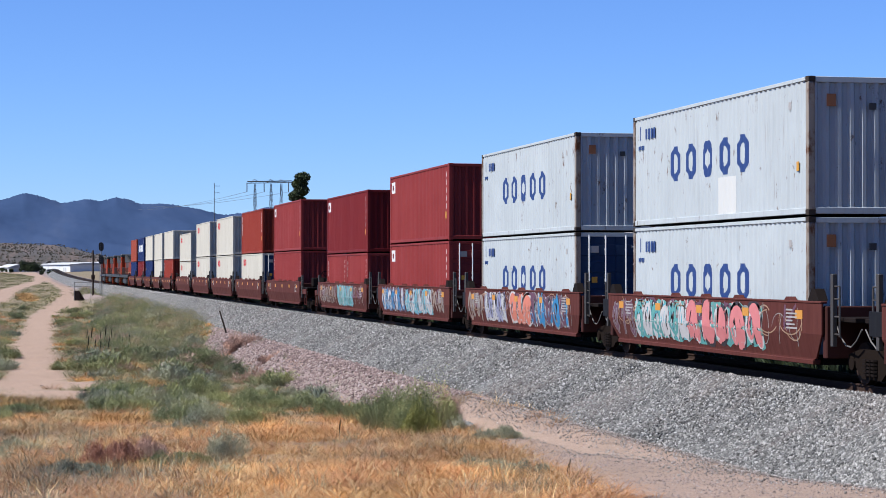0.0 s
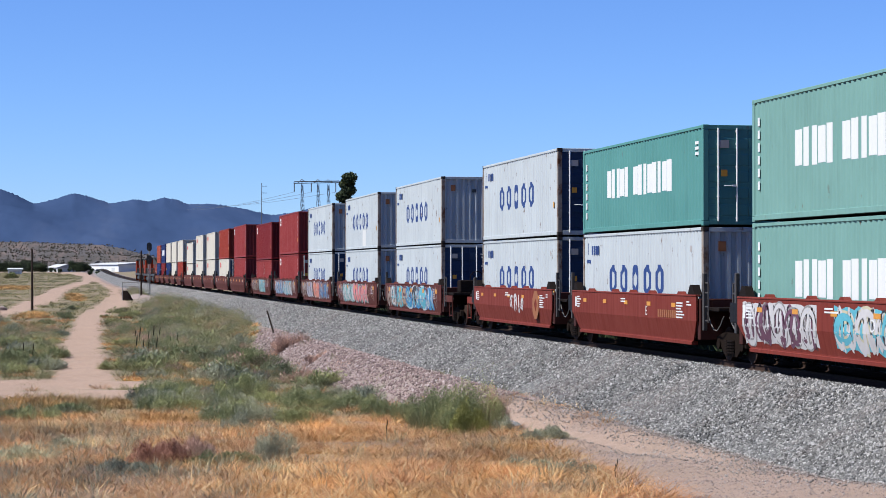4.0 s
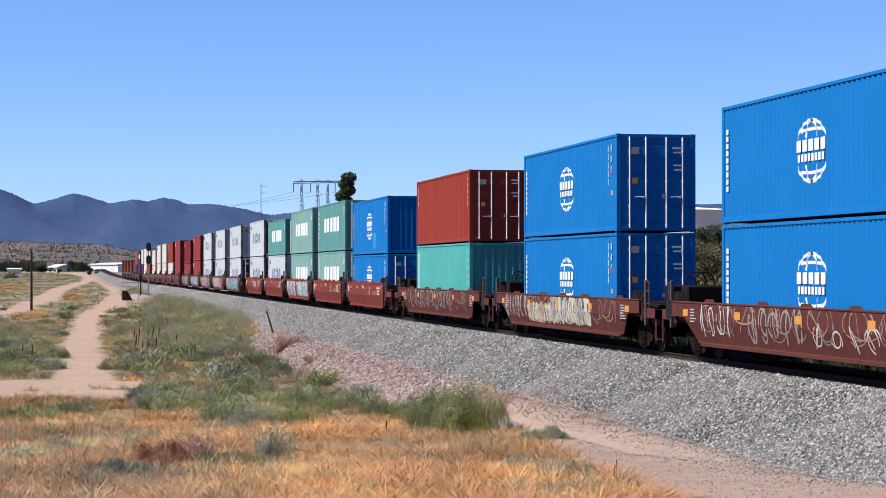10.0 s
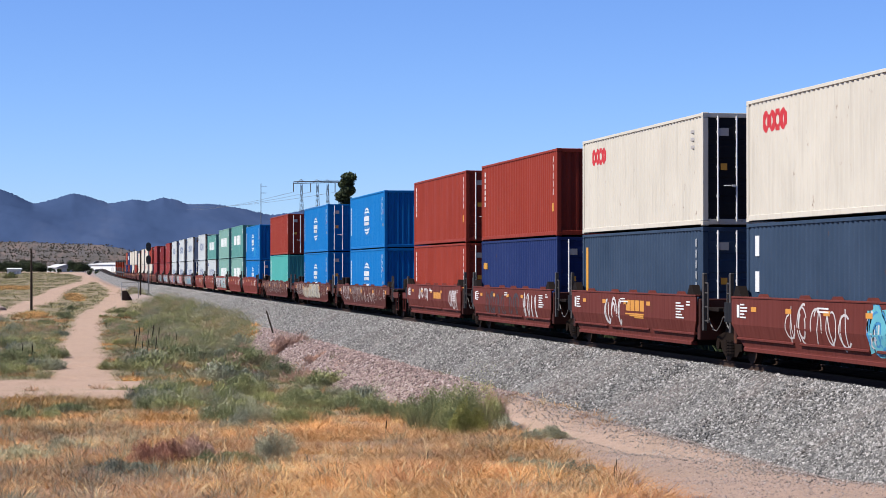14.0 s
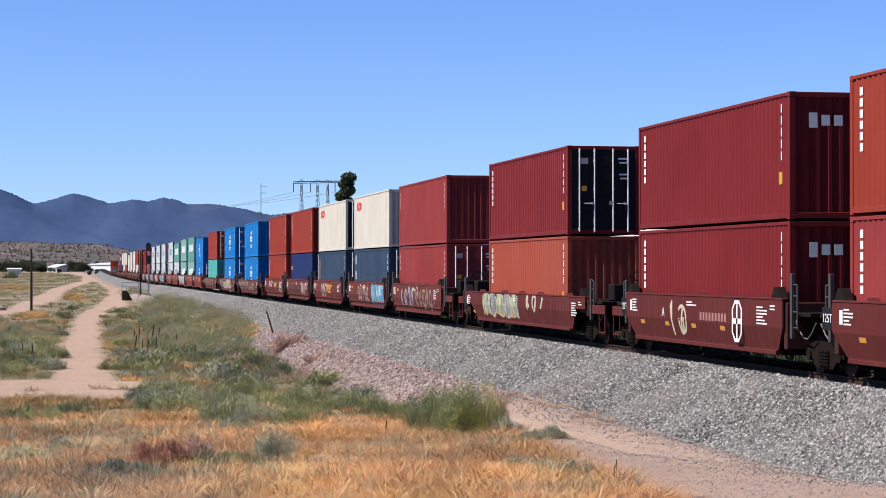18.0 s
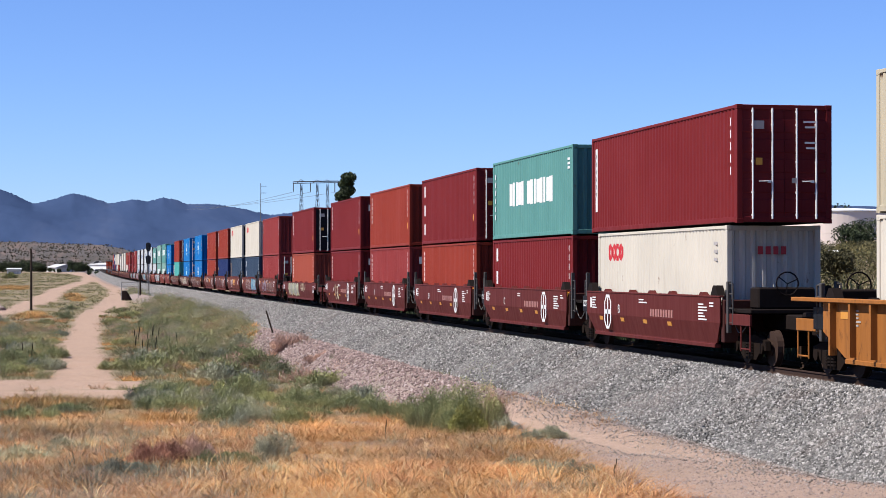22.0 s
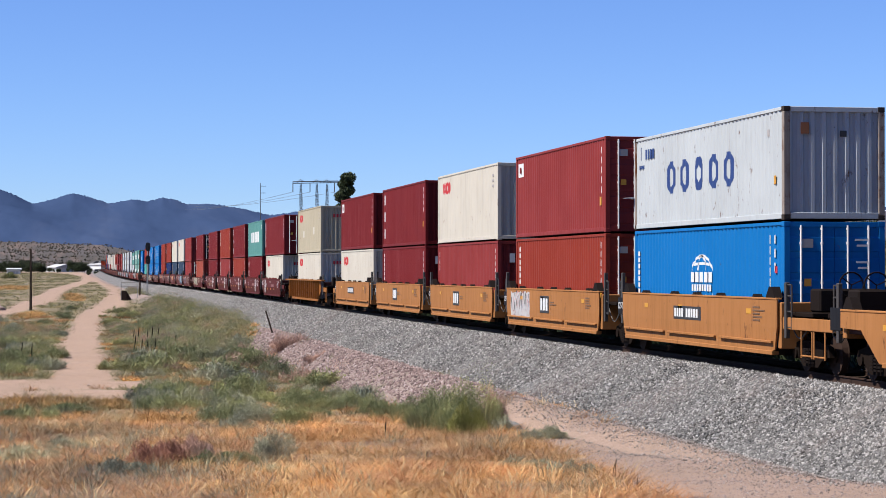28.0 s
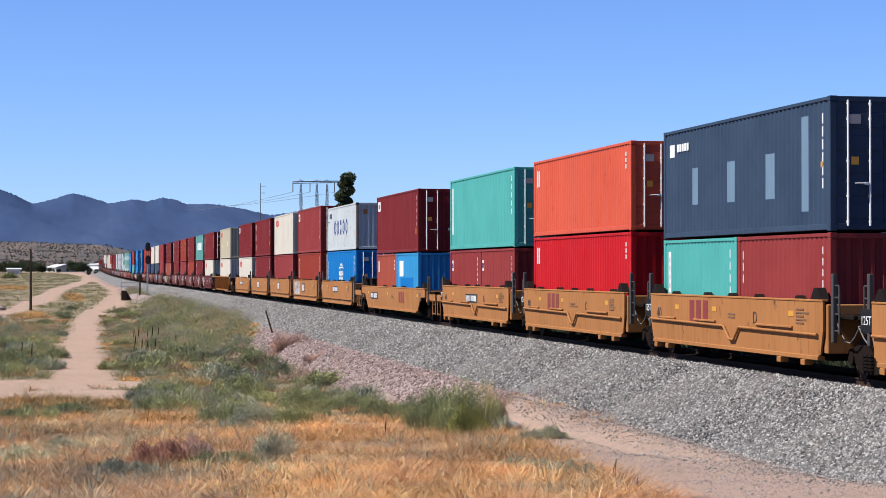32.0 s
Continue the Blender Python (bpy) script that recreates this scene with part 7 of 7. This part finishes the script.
def water_tank(px, y, r, z1, words):
    """A welded steel tank: shell in courses, rim and a shallow domed roof."""
    x0, y0, z0 = at_column(px, y)
    t = new("water_tank")
    t.matrix_basis = pose(x0, y0, z0)
    h, n = z1 - z0, 72

    def ring(bm, rr, z):
        return [bm.verts.new((rr * math.cos(2 * math.pi * i / n), rr * math.sin(2 * math.pi * i / n), z)) for i in range(n)]

    def spin(name, profile, material, cap=True):
        bm = bmesh.new()
        rings = [ring(bm, rr, z) for rr, z in profile]
        for a, b in zip(rings, rings[1:]):
            for i in range(n):
                bm.faces.new((a[i], a[(i + 1) % n], b[(i + 1) % n], b[i]))
        bm.faces.new(rings[0][::-1])
        bm.faces.new(rings[-1])
        return part(name, bm, material, t)

    for i in range(4):
        spin("shell_course", [(r - 0.012 * i, h * i / 4 - (2 if i == 0 else 0)), (r - 0.012 * i, h * (i + 1) / 4 - 0.02)], WALL_PALE)
    spin("rim", [(r + 0.12, h - 0.05), (r + 0.12, h + 0.14)], WALL_WHITE)
    spin("roof", [(r + 0.05, h + 0.14), (r * 0.66, h + 0.55), (r * 0.33, h + 0.8), (0.4, h + 0.9)], WALL_WHITE)
    return tagged(t, words, "tank")


for px in (1480, 1198):
    water_tank(px, 366, 12.2, 13.1, "round pale beige steel water tank on the slope")


def camper(px, y):
    """A small boxy trailer on two wheels."""
    t = new("camper_trailer")
    x0, y0, z0 = at_column(px, y)
    t.matrix_basis = pose(x0, y0, z0 - 0.1, 0, 0, -20)
    part("body", prism(bmesh.new(), [(-0.9, 0.45), (-0.9, 1.4), (-0.6, 1.62), (0.7, 1.62), (0.95, 1.3), (0.95, 0.45)], -1.15, 1.15), WALL_WHITE, t)
    part("window", box(bmesh.new(), -0.55, 0.55, -0.93, -0.89, 0.95, 1.3, 0.02), GLASS, t)
    for s in (-1, 1):
        part("wheel", tube(bmesh.new(), (s * 0.95, 0, 0.3), (s * 1.12, 0, 0.3), 0.3, 12), RUBBER, t)
    part("drawbar", box(bmesh.new(), 1.15, 2.1, -0.05, 0.05, 0.45, 0.55), STEEL, t)
    return tagged(t, "small white camper trailer parked in the brush", "trailer")


camper(1306, 172)
# second camper shape put in for a low white roof in the brush
camper(1466, 205)
hall("shed", 153, 210, 960, 1.4, 5.0, 0.9, "long low white metal shed far along the line", WALL_WHITE, 6, 3, 22, 0.03)
hall("shed", 213, 262, 1000, 1.4, 5.6, 0.8, "long low white metal shed far along the line", WALL_WHITE, 8, 4, 22, 0.035)
hall("shed", 84, 102, 900, 1.2, 3.6, 1.3, "small white house at the foot of the hill", WALL_WHITE, 2, 1, 9, 0.008)
hall("shed", 106, 121, 930, 1.2, 3.6, 1.2, "small white house at the foot of the hill", WALL_WHITE, 2, 1, 9, 0.008)
hall("shed", 15, 38, 700, 0.9, 2.7, 0.4, "low white roofed shelter in the far field", WALL_WHITE, 3, 1, 8)

# ---------------------------------------------------------------- line-side things
WOOD = plain("weathered_pole", (0.0382, 0.0291, 0.0243), 0.9, 0, 0.3, 4, 0.3)
x0, y0, z0 = at_column(57, 228)
bm = bmesh.new()
tube(bm, (0, 0, -0.4), (0, 0, 6.7), 0.15, 10, 0.10)
pole = part("utility_pole", bm, WOOD, None)
pole.matrix_basis = pose(x0, y0, z0)
tagged(pole, "bare weathered wooden pole standing in the grass", "pole")
bm = bmesh.new()
tube(bm, (0, 0, -0.3), (-0.50, 0, 1.38), 0.05, 8, 0.045)
stake = part("leaning_stake", bm, WOOD, None)
stake.matrix_basis = pose(12.26, 116.7, -1.40)
tagged(stake, "thin dark stake leaning on the gravel bank", "stake")
bm = bmesh.new()
tube(bm, (0, 0, -0.3), (0, 0, 6.4), 0.13, 10, 0.11)
box(bm, -0.25, 0.25, -0.2, 0.2, 2.2, 2.9, 0.03)
post = part("relay_pole", bm, WOOD, None)
post.matrix_basis = pose(slope_of(250) * 300, 300, -1.25)
tagged(post, "dark pole beside the railway signal", "pole")

SIGNAL_BLACK = plain("signal_black", (0.00555, 0.00555, 0.00625), 0.5)
SIGNAL_MAST = plain("signal_grey", (0.208, 0.208, 0.208), 0.5, 0.5)
sig = new("railway_signal")
tagged(sig, "line-side signal mast with two black round heads", "signal")
sig.matrix_basis = pose(slope_of(264) * 303, 303, -1.28)
part("mast", tube(bmesh.new(), (0, 0, 0), (0, 0, 7.4), 0.075, 10), SIGNAL_MAST, sig)
part("base", box(bmesh.new(), -0.35, 0.35, -0.35, 0.35, -0.3, 0.25, 0.03), SIGNAL_MAST, sig)
for z in (7.0, 5.1):
    head = part("signal_head", box(bmesh.new(), -0.2, 0.2, -0.35, -0.05, z - 0.55, z + 0.55, 0.06), SIGNAL_BLACK, sig)
    bm = bmesh.new()
    pts = []
    for zz in (z + 0.28, z - 0.28):
        for i in range(13):
            a = math.pi * i / 12 if zz > z else math.pi + math.pi * i / 12
            pts.append((0.36 * math.cos(a), zz + 0.36 * math.sin(a)))
    fr = [bm.verts.new((a, -0.37, b)) for a, b in pts]
    bk = [bm.verts.new((a, -0.35, b)) for a, b in pts]
    bm.faces.new(fr)
    bm.faces.new(bk[::-1])
    for i in range(len(fr)):
        j = (i + 1) % len(fr)
        bm.faces.new((fr[i], bk[i], bk[j], fr[j]))
    part("backboard", bm, SIGNAL_BLACK, head)
    for dz in (0.3, 0.0, -0.3):
        part("hood", tube(bmesh.new(), (0, -0.38, z + dz + 0.03), (0, -0.62, z + dz + 0.03), 0.11, 10), SIGNAL_BLACK, head)
bm = bmesh.new()
for i in range(14):
    tube(bm, (-0.2, 0.12, 0.6 + 0.35 * i), (0.2, 0.12, 0.6 + 0.35 * i), 0.015, 5)
for s in (-0.2, 0.2):
    tube(bm, (s, 0.12, 0.3), (s, 0.12, 5.4), 0.02, 5)
part("ladder", bm, SIGNAL_MAST, sig)

cul = new("culvert_frame")
tagged(cul, "dark timber culvert headwall with a pipe handrail", "culvert")
x0, y0, z0 = at_column(222, 290)
cul.matrix_basis = pose(x0, y0, z0)
part("headwall", box(bmesh.new(), -0.35, 0.35, -0.3, 0.8, -0.4, 1.35, 0.04), WOOD, cul)
bm = bmesh.new()
v = [bm.verts.new(q) for q in ((0.36, 0, -0.3), (1.3, 0, -0.3), (0.36, 0, 1.3), (0.36, 0.9, -0.3), (1.3, 0.9, -0.3), (0.36, 0.9, 1.3))]
for f in ((0, 1, 2), (5, 4, 3), (1, 4, 5, 2), (0, 3, 4, 1), (0, 2, 5, 3)):
    bm.faces.new([v[i] for i in f])
part("wing_wall", bm, WOOD, cul)
bm = bmesh.new()
for z in (2.0, 2.55):
    tube(bm, (-0.4, 0, z), (1.9, 0, z), 0.045, 6)
for xx in (-0.4, 1.9):
    tube(bm, (xx, 0, -0.3), (xx, 0, 2.58), 0.05, 6)
part("handrail", bm, SIGNAL_MAST, cul)

# pylon, mast and wires on the skyline
PYLON = plain("galvanised_lattice", (0.0694, 0.0729, 0.0763), 0.6, 0.3)
PY, PX = 620.0, slope_of(560) * 620.0
U = 0.174             # metres per unit of the sketch below
pylon = new("power_pylon")
tagged(pylon, "grey lattice power pylon with a long crossarm", "pylon")
pylon.matrix_basis = pose(PX, PY, 2.3)


def sk(a, b, d=0.0):
    return ((a - 560) * U, d, (478.8 - b) * U - 0.2)


def lattice(bm, a, b, w0, w1, n):
    a, b = Vector(a), Vector(b)
    side = Vector((1, 0, 0))
    ps = []
    for i in range(n + 1):
        c = a.lerp(b, i / n)
        w = w0 + (w1 - w0) * i / n
        ps.append((c - side * w / 2, c + side * w / 2))
    for (p, q), (r, s) in zip(ps, ps[1:]):
        for e in ((p, r), (q, s), (p, s), (q, r)):
            tube(bm, *e, 0.055, 4)


for top_px, foot in ((535, (531, 540)), (563, (559, 570)), (581, (578, 586))):
    bm = bmesh.new()
    for f in foot:
        lattice(bm, sk(f, 482), sk(top_px, 326), 1.3, 0.5, 9)
    part("leg", bm, PYLON, pylon)
bm = bmesh.new()
lattice(bm, sk(521, 324), sk(600, 322), 0.6, 0.6, 14)
tube(bm, sk(521, 326), sk(600, 324), 0.12, 5)
tube(bm, sk(521, 323), sk(600, 321), 0.12, 5)
part("crossarm", bm, PYLON, pylon)
for px in (521, 551, 594):
    part("insulator", tube(bmesh.new(), sk(px, 325), sk(px, 341), 0.14, 6), PYLON, pylon)
for px in (535, 563, 581):
    bm = bmesh.new()
    tube(bm, sk(px - 7, 325), sk(px - 1, 319), 0.1, 5)
    tube(bm, sk(px - 1, 319), sk(px + 7, 324), 0.1, 5)
    part("peak", bm, PYLON, pylon)
mast = new("antenna_mast")
tagged(mast, "thin skyline power pole with short crossarms", "pole")
mast.matrix_basis = pose(slope_of(463) * 600, 600, 0)
MU = 600 / 3630.0 * 1.01
part("shaft", tube(bmesh.new(), (0, 0, -1), (0, 0, 2.27 + 153 * MU), 0.16, 8, 0.09), PYLON, mast)
for yy, w in ((331, 10), (343, 9)):
    part("arm", box(bmesh.new(), -0.1, w * MU, -0.06, 0.06, 2.27 + (478.8 - yy) * MU - 0.06, 2.27 + (478.8 - yy) * MU + 0.06), PYLON, mast)


def wire(points, r=0.035):
    bm = bmesh.new()
    rings = [[bm.verts.new(Vector(p) + Vector(o)) for o in ((r, 0, 0), (0, 0, r), (-r, 0, 0), (0, 0, -r))] for p in points]
    for a, b in zip(rings, rings[1:]):
        for i in range(4):
            bm.faces.new((a[i], a[(i + 1) % 4], b[(i + 1) % 4], b[i]))
    return tagged(part("power_line", bm, PYLON, None), "sagging power line on the skyline", "wire", "power lines")


for k, px in enumerate((521, 551, 594)):
    a = Vector((PX, PY, 2.3)) + Vector(sk(px, 341))
    b = Vector((slope_of(330 + 8 * k) * 1500, 1500, 2.27 + (478.8 - 372 + 3 * k) / 3630 * 1500))
    wire([a.lerp(b, i / 14) - Vector((0, 0, 7 * (i / 14) * (1 - i / 14))) for i in range(15)], 0.045)

# a parked white pickup far up the dirt road
car = new("pickup_truck")
tagged(car, "small white pickup parked far along the dirt road", "vehicle")
x0, y0, z0 = at_column(173, 860)
car.matrix_basis = pose(x0, y0, z0)
bm = bmesh.new()
prism(bm, [(-2.6, 0.45), (-2.6, 1.0), (-0.5, 1.05), (-0.4, 1.05), (0.9, 1.05), (2.5, 0.95), (2.6, 0.45)], -0.9, 0.9)
part("body", bm, WALL_WHITE, car)
part("cab", prism(bmesh.new(), [(-0.5, 1.0), (-0.3, 1.75), (0.7, 1.75), (1.3, 1.0)], -0.8, 0.8), GLASS, car)
for s in (-1, 1):
    for yy in (-1.6, 1.6):
        part("wheel", tube(bmesh.new(), (s * 0.7, yy, 0.37), (s * 0.92, yy, 0.37), 0.37, 12), RUBBER, car)


# ---------------------------------------------------------------- locomotives
LOCO_DARK = plain("loco_dark", (0.0125, 0.0139, 0.0139), 0.6)
LOCO_YELLOW = plain("loco_yellow", (0.291, 0.139, 0.0208), 0.5)


def locomotive():
    u = new("locomotive")
    tagged(u, "orange and black diesel freight locomotive heading the train", "locomotive", "locomotives")
    o = PAINT["loco"]
    part("underframe", box(bmesh.new(), -1.5, 1.5, -10.6, 10.6, 1.25, 1.65, 0.03), LOCO_DARK, u)
    part("hood", box(bmesh.new(), -0.95, 0.95, -9.9, 5.6, 1.65, 4.25, 0.12), o, u)
    part("roof", box(bmesh.new(), -1.0, 1.0, -9.95, 5.65, 3.35, 4.42, 0.08), LOCO_DARK, u)
    bm = bmesh.new()
    v = [bm.verts.new(q) for q in ((-0.96, -9.6, 3.5), (-0.96, -5.6, 3.5), (-1.5, -9.4, 4.35), (-1.5, -5.8, 4.35), (0.96, -9.6, 3.5), (0.96, -5.6, 3.5), (1.5, -9.4, 4.35), (1.5, -5.8, 4.35))]
    for f in ((0, 1, 3, 2), (4, 6, 7, 5), (2, 3, 7, 6), (0, 2, 6, 4), (1, 5, 7, 3), (0, 4, 5, 1)):
        bm.faces.new([v[i] for i in f])
    part("radiator", bm, LOCO_DARK, u)
    part("cab", box(bmesh.new(), -1.5, 1.5, 5.6, 8.3, 1.65, 4.2, 0.12), o, u)
    part("cab_roof", box(bmesh.new(), -1.52, 1.52, 5.58, 8.32, 4.15, 4.6, 0.12), LOCO_DARK, u)
    for s in (-1, 1):
        part("cab_window", box(bmesh.new(), s * 1.505 - 0.01, s * 1.505 + 0.01, 6.1, 7.8, 3.3, 4.1), GLASS, u)
        part("stripe", box(bmesh.new(), s * 0.96 - 0.006, s * 0.96 + 0.006, -9.6, 5.4, 1.95, 2.06), LOCO_YELLOW, u)
        bm = bmesh.new()
        for i in range(13):
            yy = -10.2 + 1.25 * i
            tube(bm, (s * 1.42, yy, 1.65), (s * 1.42, yy, 2.65), 0.025, 5)
        tube(bm, (s * 1.42, -10.2, 2.65), (s * 1.42, 4.8, 2.65), 0.025, 5)
        part("handrail", bm, LOCO_DARK, u)
        for d in (-1, 1):
            bm = bmesh.new()
            for i in range(4):
                box(bm, s * 1.25 - 0.25, s * 1.25 + 0.25, d * 10.55 - 0.12, d * 10.55 + 0.12, 0.4 + 0.3 * i, 0.44 + 0.3 * i)
            part("step", bm, LOCO_YELLOW, u)
        for yy in (-4.0, -1.0, 2.0):
            part("grille", box(bmesh.new(), s * 0.962 - 0.008, s * 0.962 + 0.008, yy - 0.9, yy + 0.9, 2.7, 3.7), LOCO_DARK, u)
    part("nose", box(bmesh.new(), -1.0, 1.0, 8.3, 10.4, 1.65, 3.3, 0.18), o, u)
    part("fuel_tank", box(bmesh.new(), -1.35, 1.35, -3.4, 3.0, 0.35, 1.25, 0.15), LOCO_DARK, u)
    for d in (-1, 1):
        part("pilot", box(bmesh.new(), -1.4, 1.4, d * 10.65 - 0.08, d * 10.65 + 0.08, 0.15, 1.3, 0.03), o, u)
        part("coupler", box(bmesh.new(), -0.17, 0.17, d * 10.95 - 0.25, d * 10.95 + 0.25, 0.72, 1.05, 0.04), IRON, u)
        b = part("truck", box(bmesh.new(), -1.25, 1.25, d * 6.9 - 2.2, d * 6.9 + 2.2, 0.5, 1.0, 0.06), IRON, u)
        for yy in (-1.8, 0, 1.8):
            for s in (-1, 1):
                place("wheel", cached(("wheel",), wheel_mesh), RAIL, b, m=pose(s * 0.755, d * 6.9 + yy, 0.42, 0, 0, 180 if s > 0 else 0))
    part("exhaust", box(bmesh.new(), -0.3, 0.3, -1.2, 0.4, 4.4, 4.65, 0.05), LOCO_DARK, u)
    return u


first = locomotive()
MOVERS.append((first, 294.8, 0.0))
for i in range(3):
    MOVERS.append((copy_thing(first, pose(0, 0, 0)), 317.4 + 22.6 * i, 0.0))


# ---------------------------------------------------------------- movement
def travelled(t):
    """Metres that the train has gone since the start; it gathers speed slowly."""
    return 16.025 * t + 0.0137 * t * t


def motions():
    times = [2.0 * i for i in range(17)]
    for thing, y, z in MOVERS:
        rows = []
        for t in times:
            at = y + travelled(t)
            turn = math.degrees(math.atan((bend(at + 4) - bend(at - 4)) / 8))
            climb = math.degrees(math.atan((lift(at + 4) - lift(at - 4)) / 8))
            rows.append((t, pose(XC + bend(at), at, z + lift(at), climb, 0, -turn)))
        walk(thing, rows)


motions()
